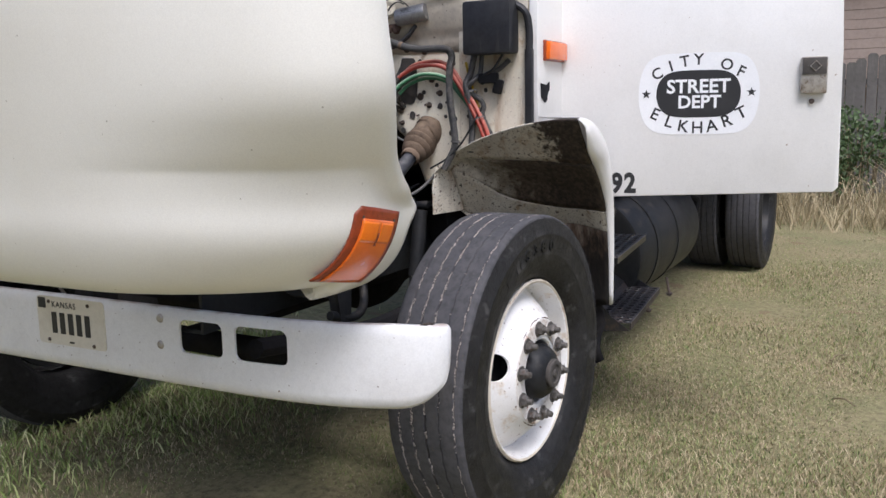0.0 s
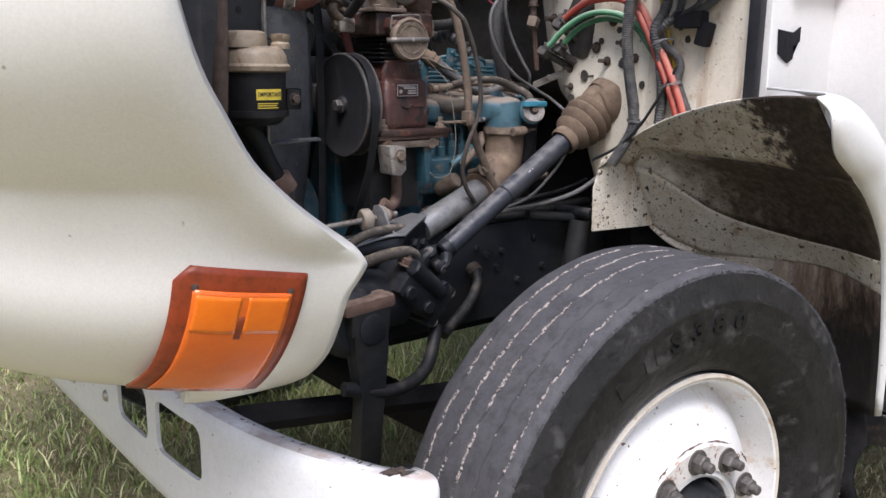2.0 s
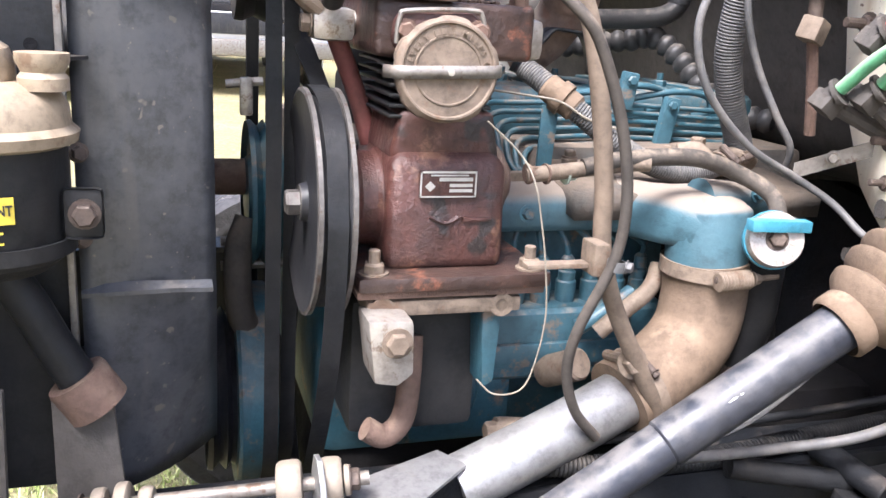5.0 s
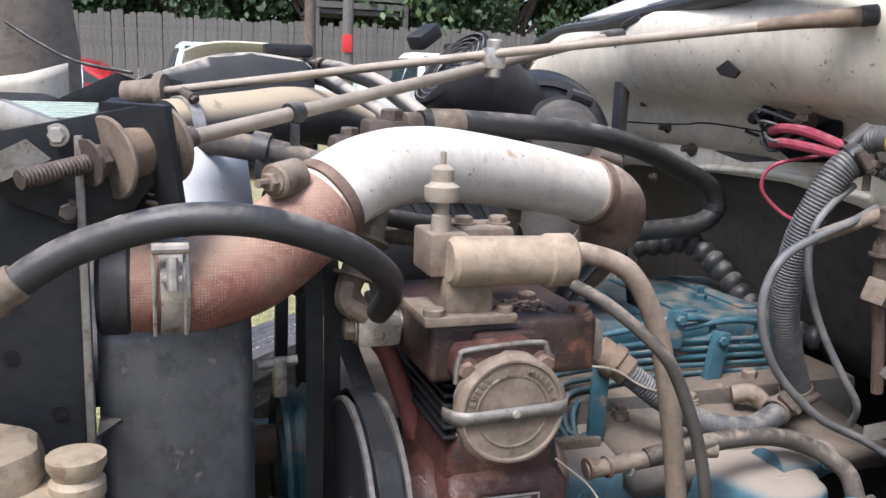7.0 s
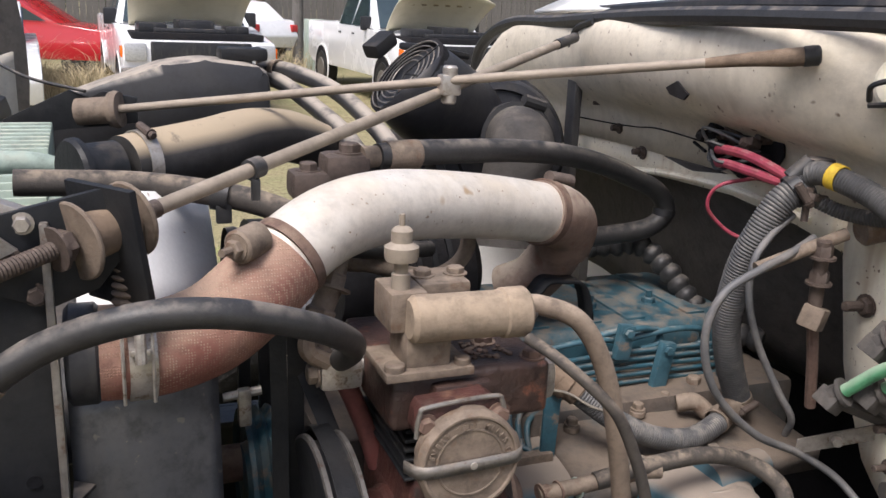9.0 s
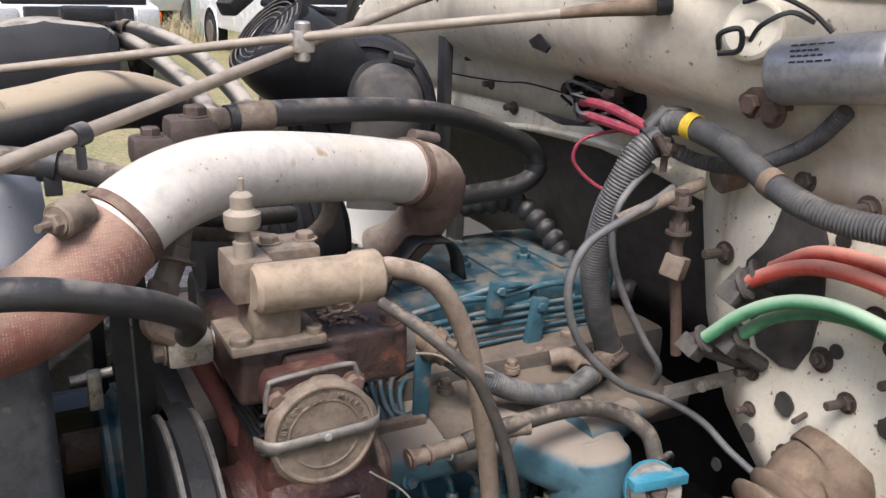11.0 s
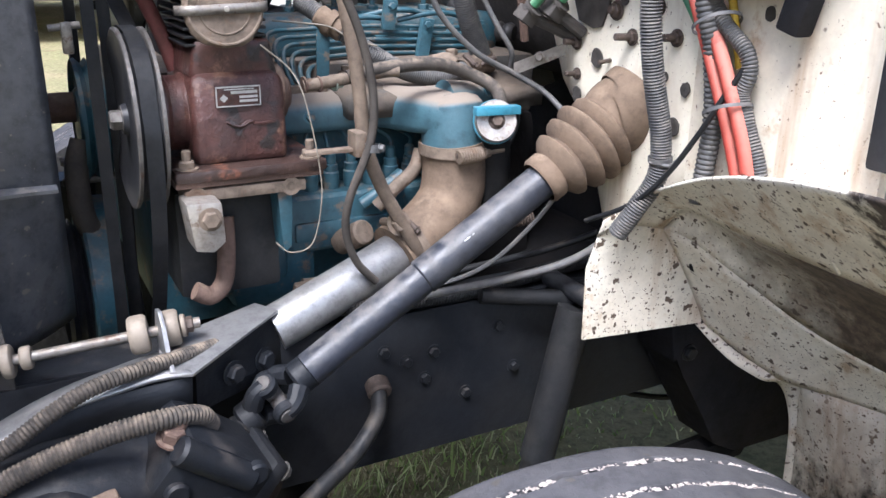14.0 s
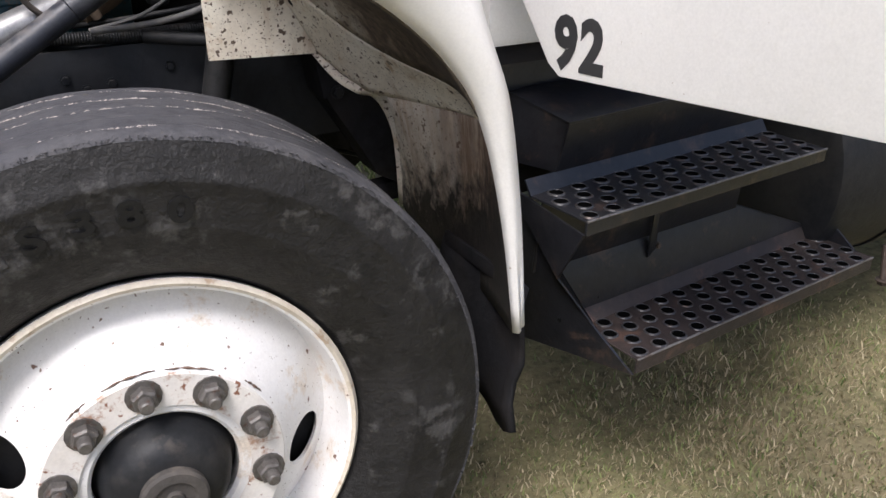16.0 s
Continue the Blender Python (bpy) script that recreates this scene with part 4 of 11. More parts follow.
for by, bz in ((1.06, 0.786), (1.23, 0.786), (1.045, 0.665), (1.24, 0.668)):
    n = B(); lathe(n, [(0.006, 0), (0.005, 0.003), (0, 0.004)], (-0.811, by, bz), (-1, 0, 0), 10)
    part("screw", n, M["bolt"], plate)

# ---- hood, tilted forward so that its nose points down ----
MID = 1.17


def smoothstep(a, b, x):
    t = max(0.0, min(1.0, (x - a) / (b - a)))
    return t * t * (3 - 2 * t)


EDGE = [(0.8965, -0.86), (0.898, -0.82), (0.902, -0.785), (0.910, -0.757), (0.925, -0.740), (0.945, -0.733), (0.98, -0.728), (1.02, -0.727), (1.06, -0.722), (1.085, -0.706), (1.10, -0.699), (1.115, -0.711), (1.13, -0.734), (1.145, -0.757), (1.175, -0.799), (1.205, -0.836), (1.24, -0.874), (1.29, -0.912), (1.34, -0.946), (1.40, -0.970), (1.48, -0.988), (1.58, -0.996), (1.70, -0.985), (1.80, -0.95), (1.90, -0.88), (2.0, -0.80), (2.1, -0.74)]


def hood_roll(z):
    """How far the rounded skin draws in below the belt line, down to the turned under edge."""
    d = max(0.0, 1.12 - z) / 0.225
    return 0.22 * (1 - math.sqrt(1 - min(0.995, d) ** 2))


def hood_rise(q):
    """How much higher the lower edge lies away from the wheel arch."""
    return 0.03 * smoothstep(0.05, 0.22, q)


def hood_corner(t, x0, xf):
    """The plan of the rounded corner from the side (t = 0) to the front (t = 1): place and outward direction."""
    P = (Vector((x0, 0.012)), Vector((x0 - 0.175, 0.012)), Vector((xf, 0.35)), Vector((xf, 0.70)))
    k = 1 - t
    p = P[0] * k ** 3 + P[1] * 3 * k * k * t + P[2] * 3 * k * t * t + P[3] * t ** 3
    d = ((P[1] - P[0]) * k * k + (P[2] - P[1]) * 2 * k * t + (P[3] - P[2]) * t * t).normalized()
    return p, Vector((-d.y, d.x))


def hood_side(x):
    """How far the corner has drawn in at the place x, for what is set into it."""
    lo, hi = 0.0, 1.0
    for _ in range(30):
        mid = (lo + hi) / 2
        if hood_corner(mid, -0.87, -1.20)[0].x > x:
            lo = mid
        else:
            hi = mid
    return hood_corner(lo, -0.87, -1.20)[0].y - 0.012


def hood_point(z, s, xe, out=0.0):
    """A place on the skin: s runs 0 to 1 from the wheel arch edge round the corner to the middle of the front."""
    xf = -1.20 - 0.10 * smoothstep(1.0, 1.7, z)
    x0 = min(-0.87, xe - 0.02)
    roll = hood_roll(z)
    l1, l2, l3 = xe - x0, 0.80, MID - 0.70
    q = s * (l1 + l2 + l3)
    if q < l1:
        x, y, nx, ny = xe - q, 0.012, 0, -1
    elif q < l1 + l2:
        c, n = hood_corner((q - l1) / l2, x0, xf)
        x, y, nx, ny = c.x, c.y, n.x, n.y
    else:
        x, y, nx, ny = xf, 0.70 + (q - l1 - l2), -1, 0
    flare = 0.10 * smoothstep(1.10, 1.42, z) * smoothstep(-1.28, -0.98, x)
    lip = 0.020 * (smoothstep(0.0, 0.012, q) - smoothstep(0.035, 0.10, q)) * smoothstep(1.10, 1.16, z)
    roll *= 1 - 0.5 * smoothstep(l1 + 0.1 * l2, l1 + l2, q)
    o = flare + lip - roll + out
    return Vector((x + nx * o, y + ny * o, z + hood_rise(q) * smoothstep(1.12, 0.95, z)))


bm = B()
rows = []
for z, xe in [(z.x, z.y) for z in curve_pts([(a, b, 0) for a, b in EDGE], 4)]:
    ss = [0, 0.008, 0.016, 0.03, 0.05, 0.08] + [0.11 + 0.03 * k for k in range(22)] + [0.79, 0.86, 1.0]
    half = [hood_point(z, s, xe) for s in ss]
    rows.append(half + [Vector((p.x, 2 * MID - p.y, p.z)) for p in half[-2::-1]])
low = [p + Vector((0.03, 0.03 if p.y < MID else -0.03, -0.002)) for p in rows[0]]
rows = [[Vector((p.x + 0.05, p.y + (0.05 if p.y < MID else -0.05), p.z + 0.012)) for p in rows[0]]] + [low] + rows
sheet(bm, rows)
hood = thing("hood", (-1.0, MID, 0.945), "cream white fibreglass truck hood tilted forward, with wheel arch edges", "hood")
shell = part("hood_shell", bm, M["hood"], hood, "", 60)
thicken(shell, 0.008, 1)
# inner liner a little inside the shell
bm = B()
rows = []
for z, xe in [(z.x, z.y) for z in curve_pts([(a, b, 0) for a, b in EDGE[9:]], 2)]:
    half = [hood_point(z, s, xe - 0.03, -0.03) for s in (0, 0.1, 0.2, 0.3, 0.4, 0.5, 0.6, 0.7, 0.85, 1.0)]
    rows.append(half + [Vector((p.x, 2 * MID - p.y, p.z)) for p in half[-2::-1]])
sheet(bm, rows)
lining = part("hood_lining", bm, M["interior"], hood, "dirty brown inside of the hood", 60)
thicken(lining, 0.004, 0)


# turn signal set into the side of the hood: a curved lens, a rim, reflectors and screws
def sig_point(u, v, out):
    z = 1.098 + 0.026 * u - v * 0.158
    low = max(0.0, (v - 0.72) / 0.28)
    right = -0.789 - 0.027 * v
    left = -0.938 - 0.018 * v - 0.008 * low ** 2
    if v < 0.08:
        left += 0.012 * (1 - v / 0.08)
    x = right + (left - right) * u
    zp = z - hood_rise(-0.727 - x) * smoothstep(1.12, 0.95, z)
    slope = (hood_roll(zp - 0.003) - hood_roll(zp + 0.003)) / 0.006
    n = Vector((0, -1, -slope)).normalized()
    return Vector((x, 0.012 + hood_roll(zp) + hood_side(x), z)) + n * out


signal = thing("turn_signal", (-0.87, 0.0, 0.98), "amber turn signal lamp on the side of the hood", "turn signal")


def sig_sheet(u0, u1, v0, v1, out, nu=10, nv=12):
    b = B()
    sheet(b, [[sig_point(u0 + (u1 - u0) * i / nu, v0 + (v1 - v0) * j / nv, out) for i in range(nu + 1)] for j in range(nv + 1)])
    return b


thicken(part("rim", sig_sheet(-0.02, 1.02, -0.02, 1.0, 0.008, 16, 20), M["amber_dark"], signal, "dark amber edge"), 0.004, 1)
thicken(part("lens", sig_sheet(0.10, 0.90, 0.125, 0.985, 0.0128, 16, 20), M["amber"], signal, "smooth orange lens"), 0.002, 1)
for u0, u1 in ((0.12, 0.47), (0.53, 0.88)):
    thicken(part("reflector", sig_sheet(u0, u1, 0.16, 0.43, 0.0152, 12, 8), M["amber_bright"], signal, "bright orange reflector"), 0.0003, 1)
thicken(part("lens_pad", sig_sheet(0.472, 0.528, 0.30, 0.47, 0.0152, 4, 4), M["amber_dark"], signal, "small dark pad between the reflectors"), 0.0004, 1)
for u in (0.115, 0.885):
    n = B(); lathe(n, [(0.0042, 0), (0.0042, 0.0015), (0.003, 0.002), (0, 0.002)], sig_point(u, 0.115, 0.0122), (0, -1, 0), 14)
    part("screw", n, M["bolt"], signal)

# ---- inner fender shield behind the wheel ----
shield = thing("splash_shield", (0.5, 0.2, 0.45), "cream wheel house shield spattered with dark mud", "splash shield")
T = [(0.262, 0.478, 1.105), (0.288, 0.43, 1.165), (0.262, 0.33, 1.215), (0.238, 0.25, 1.243), (0.205, 0.16, 1.266), (0.172, 0.07, 1.283), (0.145, -0.03, 1.294), (0.132, -0.11, 1.296)]
F = [(0.355, 0.458, 1.110), (0.336, 0.41, 1.156), (0.328, 0.36, 1.158), (0.324, 0.30, 1.157), (0.318, 0.20, 1.156), (0.314, 0.09, 1.154), (0.302, -0.01, 1.148), (0.300, -0.105, 1.142)]
G = [(0.358, 0.457, 1.108), (0.372, 0.42, 1.102), (0.412, 0.35, 1.058), (0.456, 0.287, 1.014), (0.488, 0.20, 0.988), (0.518, 0.094, 0.970), (0.500, 0.0, 0.968), (0.462, -0.105, 0.965)]
K = [(0.452, 0.456, 0.952), (0.478, 0.41, 0.922), (0.500, 0.352, 0.900), (0.530, 0.30, 0.895), (0.555, 0.20, 0.900), (0.573, 0.085, 0.905), (0.548, 0.0, 0.900), (0.486, -0.103, 0.890)]
KR = [(0.548, 0.352, 0.868), (0.542, 0.346, 0.884), (0.532, 0.338, 0.893)] + K[3:]
D = [(0.570, 0.355, 0.66), (0.574, 0.335, 0.64), (0.580, 0.28, 0.62), (0.585, 0.22, 0.61), (0.588, 0.16, 0.605), (0.580, 0.09, 0.60), (0.560, -0.01, 0.60), (0.533, -0.095, 0.61)]


def loft(a, b, n=6, sag=0.0, d=(0, 0, 0)):
    return [[Vector(p).lerp(Vector(q), k / n) + Vector(d) * sag * math.sin(math.pi * k / n) for p, q in zip(a, b)] for k in range(n + 1)]


for name_, top, foot, sag, way, mt, lab in (("upper_panel", T, F, 0.012, (-1, 0, 1), "shield_upper", "cream panel with dark mud spots and a muddy end"), ("arch_panel", F, G, 0.012, (1, 0, 1), "shield_arch", "brown arch caked with dried mud"), ("back_panel", G, K, 0.004, (1, 0, 0), "splash", "cream spotted back panel under the arch"), ("rear_panel", KR, D, 0.006, (1, 0, 0), "shield_rear", "streaked and muddy rear wall")):
    bm = B(); sheet(bm, loft(curve_pts(top, 4), curve_pts(foot, 4), 10, sag, way))
    thicken(part(name_, bm, M[mt], shield, lab, 40), 0.004, 0)
bm = B(); tube(bm, [(0.212, 0.15, 1.262), (0.262, 0.15, 1.212), (0.308, 0.15, 1.160)], 0.0022, 6)
part("seam", bm, M["splash"], shield, "raised seam down the panel")
bm = B()
box(bm, (-0.045, -0.004, -0.010), (0.045, 0.004, 0.010), 0.003, pose(0.487, 0.372, 0.942, 0, 38, -62))
part("fold", bm, M["splash"], shield, "raised cream fold above the flange")
bm = B()
slab(bm, [(0.251, 0.478, 0.957), (0.446, 0.456, 0.954), (0.436, 0.452, 1.02), (0.40, 0.452, 1.085), (0.358, 0.458, 1.115), (0.30, 0.466, 1.145), (0.270, 0.475, 1.125), (0.250, 0.479, 1.06)], (0, 1, 0), 0.004)
bmesh.ops.triangulate(bm, faces=[f for f in bm.faces if len(f.verts) > 4])
part("inner_panel", bm, M["splash"], shield, "spotted cream inner panel", 40)
bm = B()
sheet(bm, loft(curve_pts([(0.439, 0.462, 0.952), (0.462, 0.415, 0.912), (0.486, 0.372, 0.893), (0.515, 0.366, 0.885), (0.540, 0.366, 0.85), (0.558, 0.366, 0.79), (0.566, 0.366, 0.66)], 3), curve_pts([(0.452, 0.456, 0.952), (0.476, 0.41, 0.92), (0.500, 0.354, 0.902), (0.530, 0.342, 0.894), (0.556, 0.346, 0.86), (0.570, 0.348, 0.80), (0.578, 0.346, 0.66)], 3), 2))
thicken(part("inner_flange", bm, M["splash"], shield, "", 40), 0.004, 0)
# white outer skin of the fender end
O1 = [(0.132, -0.112, 1.296), (0.146, -0.130, 1.272), (0.155, -0.133, 1.242), (0.190, -0.124, 1.198), (0.256, -0.116, 1.160), (0.312, -0.108, 1.136), (0.401, -0.104, 1.060), (0.463, -0.102, 0.961), (0.504, -0.100, 0.80), (0.533, -0.096, 0.612)]
O2 = [(0.200, -0.090, 1.300), (0.225, -0.112, 1.292), (0.260, -0.128, 1.270), (0.310, -0.136, 1.232), (0.360, -0.136, 1.190), (0.415, -0.130, 1.135), (0.462, -0.126, 1.060), (0.497, -0.120, 0.970), (0.528, -0.110, 0.80), (0.545, -0.100, 0.620)]
O3 = [(0.318, 0.096, 1.302), (0.355, 0.065, 1.299), (0.385, 0.03, 1.284), (0.42, 0.0, 1.245), (0.46, -0.01, 1.20), (0.500, -0.02, 1.14), (0.525, -0.03, 1.06), (0.545, -0.05, 0.970), (0.555, -0.07, 0.80), (0.560, -0.085, 0.630)]
O2 = [(x - 0.006 * smoothstep(1.25, 1.0, z), y, z) for x, y, z in O2]
O3 = [(x - 0.010 * smoothstep(1.25, 1.0, z), y, z) for x, y, z in O3]
bm = B()
a, b, c = curve_pts(O1, 4), curve_pts(O2, 4), curve_pts(O3, 4)
rows = []
for k in range(5):
    rows.append([p.lerp(q, k / 4) + Vector((0, -0.010 * math.sin(math.pi * k / 4), 0)) for p, q in zip(a, b)])
for k in range(1, 5):
    rows.append([p.lerp(q, k / 4) + Vector((0, -0.012 * math.sin(math.pi * k / 4), 0)) for p, q in zip(b, c)])
sheet(bm, rows)
thicken(part("fender_skin", bm, M["white"], shield, "white outer fender skin with a chipped edge", 60), 0.005, 0)
bm = B()
lathe(bm, [(0.013, 0), (0.013, 0.004), (0, 0.004)], (0.405, 0.442, 1.058), (0.2, -1, 0), 14)
part("plug", bm, M["dark"], shield, "dark rubber plug")
# mud flap
bm = B()
sheet(bm, [[Vector((0.560 + 0.02 * (1 - k / 6) + 0.008 * math.sin(u * 5), -0.060 + 0.25 * u + 0.012 * math.sin(k * 1.7), 0.66 - (0.27 + 0.02 * math.sin(u * 9)) * k / 6)) for u in [i / 8 for i in range(9)]] for k in range(7)])
flap = thing("mud_flap", (0.57, 0.065, 0.39), "black muddy rubber flap behind the front wheel", "mud flap")
thicken(part("flap", bm, M["dark"], flap, "", 60), 0.010, 0)
bm = B(); box(bm, (0.566, -0.055, 0.645), (0.574, 0.185, 0.672), 0.002)
part("clamp_strip", bm, M["dark"], flap, "black strip along the top")
# the same shield on the far side, plain
bm = B()
sheet(bm, [[Vector((0.62 * math.cos(radians(a)), y, 0.60 + 0.66 * math.sin(radians(a)))) for y in (1.87, 2.1, 2.40)] for a in (5, 20, 35, 50, 65, 75)])
thicken(solo("far_splash_shield", bm, M["splash"], "muddy wheel house shield on the far side", "splash shield", smooth=60), 0.006, 0)

# ---- cab ----
cab = thing("cab", (0.35, 1.17, 1.0), "cream white truck cab with a stained firewall and peeling paint", "cab")
FX = 0.345


def along(pairs, v):
    """Reads a broken line of (place, value) pairs."""
    for (a0, b0_), (a1, b1_) in zip(pairs, pairs[1:]):
        if v <= a1:
            return b0_ + (b1_ - b0_) * (v - a0) / (a1 - a0)
    return pairs[-1][1]


fw_edge = [(1.06, 0.56), (1.215, 0.622), (1.275, 0.69), (1.312, 0.708), (1.371, 0.738), (1.477, 0.761), (1.505, 0.767), (1.62, 0.767)]
bm = B()
sheet(bm, [[Vector((FX + 0.006, y0 + (along(fw_edge, z) - y0) * i / 6, z)) for i in range(7)] for z, y0 in [(1.06 + 0.56 * k / 28, max(0.40, 0.40 + (1.2 - 1.06 - 0.56 * k / 28) * 0.8)) for k in range(29)]])
fw = part("firewall", bm, M["cab"], cab, "cream firewall with chipped and stained paint", 30)
thicken(fw, 0.012, 0)
fw_foot = [(0.767, 1.505), (0.849, 1.52), (0.967, 1.531), (1.10, 1.527), (1.39, 1.512), (1.50, 1.47), (1.62, 1.44), (1.96, 1.42)]
bm = B()
sheet(bm, [[Vector((FX + 0.006, y, along(fw_foot, y) + (1.62 - along(fw_foot, y)) * i / 4)) for i in range(5)] for y in [0.767 + 1.193 * k / 30 for k in range(31)]])
thicken(part("firewall_header", bm, M["cab"], cab, "cream firewall above the engine", 30), 0.012, 0)
# dark patch laid on the firewall behind the cables
bm = B()
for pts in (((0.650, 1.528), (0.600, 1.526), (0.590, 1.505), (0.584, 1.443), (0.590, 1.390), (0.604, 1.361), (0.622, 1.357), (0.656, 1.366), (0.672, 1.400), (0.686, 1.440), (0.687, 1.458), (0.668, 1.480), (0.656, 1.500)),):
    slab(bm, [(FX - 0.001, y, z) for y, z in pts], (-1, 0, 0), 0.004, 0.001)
part("insulation_patch", bm, M["tar"], fw, "dark grey patch behind the cables", 20)
# tunnel behind the engine
bm = B()
rows = []
for k in range(13):
    u = k / 12
    y = 0.60 + 1.36 * u
    rows.append([Vector((x + 0.02 * math.sin(y * 9 + z * 5), y, z)) for x, z in ((0.362, 1.56), (0.40, 1.50), (0.425, 1.42), (0.445, 1.32), (0.48, 1.265), (0.60, 1.23), (0.95, 1.20), (1.02, 1.05), (1.03, 0.80))])
sheet(bm, rows)
thicken(part("engine_tunnel", bm, M["grey_iron"], cab, "grey stained insulation panel behind the engine", 60), 0.008, 0)
# cowl: bulged panel above the firewall, and the ledge below it
bm = B()
rows = []
for k, (z, dx) in enumerate(((1.56, 0.0), (1.60, -0.002), (1.618, -0.012), (1.632, -0.045), (1.65, -0.078), (1.68, -0.098), (1.71, -0.106), (1.735, -0.104), (1.75, -0.095), (1.756, -0.07), (1.756, 0.30))):
    row = []
    for i in range(25):
        y = 0.30 + 1.74 * i / 24
        e = smoothstep(0.60, 0.86, y) * smoothstep(2.04, 1.82, y)
        b = smoothstep(1.36, 1.12, y) * 0.55 + 0.45
        row.append(Vector((FX + dx * (0.25 + 0.75 * e * b), y, z - 0.02 * (1 - e) - 0.02 * smoothstep(1.2, 1.9, y) - 0.16 * (z - 1.5) / 0.25 * smoothstep(1.48, 1.86, y) ** 1.5)))
    rows.append(row)
sheet(bm, rows)
thicken(part("cowl", bm, M["cowl"], cab, "dusty cream cowl panel under the windscreen", 50), 0.006, 0)
bm = B()
tube(bm, [(0.265, 0.36, 1.758), (0.235, 0.6, 1.762), (0.232, 0.9, 1.762), (0.262, 1.15, 1.756), (0.29, 1.40, 1.745), (0.295, 1.55, 1.742), (0.298, 1.66, 1.722), (0.30, 1.74, 1.68), (0.305, 1.775, 1.61)], 0.012, 10)
part("cowl_seal", bm, M["hose"], cab, "black rubber seal along the cowl")
bm = B()
tube(bm, [(0.300, 0.36, 1.772), (0.272, 0.6, 1.776), (0.268, 0.9, 1.776), (0.298, 1.15, 1.770), (0.325, 1.40, 1.760)], 0.010, 10)
part("cowl_seal", bm, M["plastic"], cab, "black rubber seal along the cowl")
bm = B()
sheet(bm, [[Vector((0.30 + 0.30 * k / 4, y, 1.768 + 0.125 * k / 4 - 0.02 * smoothstep(1.2, 1.9, y))) for y in (0.16, 0.5, 0.8, 1.0, 1.2, 1.4, 1.5)] for k in range(5)])
thicken(part("cowl_top", bm, M["white"], cab, "white panel below the windscreen", 60), 0.006, 0)
bm = B()
tube(bm, [(0.605, 0.40, 1.890), (0.598, 0.8, 1.897), (0.598, 1.5, 1.897), (0.605, 1.94, 1.885)], 0.016, 10)
part("windscreen_seal", bm, M["plastic"], cab, "black windscreen seal")
bm = B()
tube(bm, [(0.50, 0.86, 1.880), (0.545, 1.0, 1.905), (0.575, 1.25, 1.93)], 0.007, 8)
cyl(bm, (0.50, 0.86, 1.84), (0.50, 0.86, 1.89), 0.016, seg=14)
part("wiper_arm", bm, M["black"], cab, "black wiper arm")
bm = B()
sheet(bm, [[Vector((0.60 + 0.46 * k / 4, y, 1.895 + 0.70 * k / 4)) for y in (0.42, 0.8, 1.17, 1.5, 1.92)] for k in range(5)])
thicken(part("windscreen", bm, M["glass"], cab, "dark windscreen glass"), 0.006, 0)
bm = B()
box(bm, (0.35, 0.13, 1.0), (2.05, 2.21, 1.752), 0.02)
bx = part("cab_body", bm, M["white"], cab, "white painted cab shell")
bm = B(); box(bm, (0.05, 0.34, 0.5), (0.62, 2.0, 1.745)); cut(bx, bm)
bm = B(); box(bm, (0.05, 0.55, 0.5), (1.10, 1.65, 1.30)); cut(bx, bm)
bm = B(); box(bm, (0.05, 0.10, 0.5), (0.62, 0.36, 1.27)); cut(bx, bm)
bm = B(); box(bm, (0.05, 1.62, 1.56), (0.85, 2.3, 1.80)); cut(bx, bm)
bm = B(); box(bm, (0.92, 0.25, 1.77), (2.05, 2.09, 2.60), 0.06)
part("cab_top", bm, M["white"], cab, "white cab roof and rear")
# dark seams along the firewall and down the cowl
bm = B()
tube(bm, [(FX - 0.0035, 1.393, 1.585), (FX - 0.0035, 1.274, 1.588), (FX - 0.0035, 1.20, 1.592), (FX - 0.0045, 1.136, 1.597), (FX - 0.004, 1.007, 1.592), (FX - 0.0035, 0.93, 1.585)], 0.0014, 6)
part("seam", bm, M["dark"], cab, "dark open seam")
bm = B()
tube(bm, [(FX - 0.002, 1.22, 1.522), (FX - 0.003, 1.10, 1.535), (FX - 0.003, 0.95, 1.54), (FX - 0.002, 0.82, 1.53)], 0.005, 8)
part("fold", bm, M["cab"], cab, "folded sheet edge")
# side of the cowl: stained inner panel, seal, outer skin
bm = B()
slab(bm, [(0.332, 0.405, 1.165), (0.322, 0.135, 1.165), (0.322, 0.135, 1.72), (0.332, 0.405, 1.72)], (1, 0, 0), 0.012)
part("side_panel", bm, M["side_rust"], cab, "rust streaked cream side panel", 20)
bm = B()
box(bm, (0.300, 0.112, 1.27), (0.322, 0.140, 1.535), 0.006)
tube(bm, [(0.311, 0.126, 1.52), (0.311, 0.126, 1.60), (0.305, 0.14, 1.66), (0.30, 0.20, 1.70)], 0.013, 10)
part("door_seal", bm, M["plastic"], cab, "black rubber hood seal")
bm = B()
slab(bm, [(0.325, 0.100, 1.27), (0.605, 0.100, 1.27), (0.605, 0.100, 1.80), (0.33, 0.100, 1.80), (0.318, 0.100, 1.6)], (0, 1, 0), 0.03, 0.004)
part("outer_skin", bm, M["white"], cab, "white outer cab skin", 30)
bm = B()
slab(bm, [(0.345, 0.0985, 1.418), (0.40, 0.0985, 1.413), (0.425, 0.0985, 1.425), (0.425, 0.0985, 1.395), (0.40, 0.0985, 1.385), (0.405, 0.0985, 1.362), (0.385, 0.0985, 1.352), (0.35, 0.0985, 1.37)], (0, -1, 0), 0.003)
bmesh.ops.triangulate(bm, faces=[f for f in bm.faces if len(f.verts) > 4])
part("torn_pad", bm, M["dark"], cab, "torn black foam pad", 20)
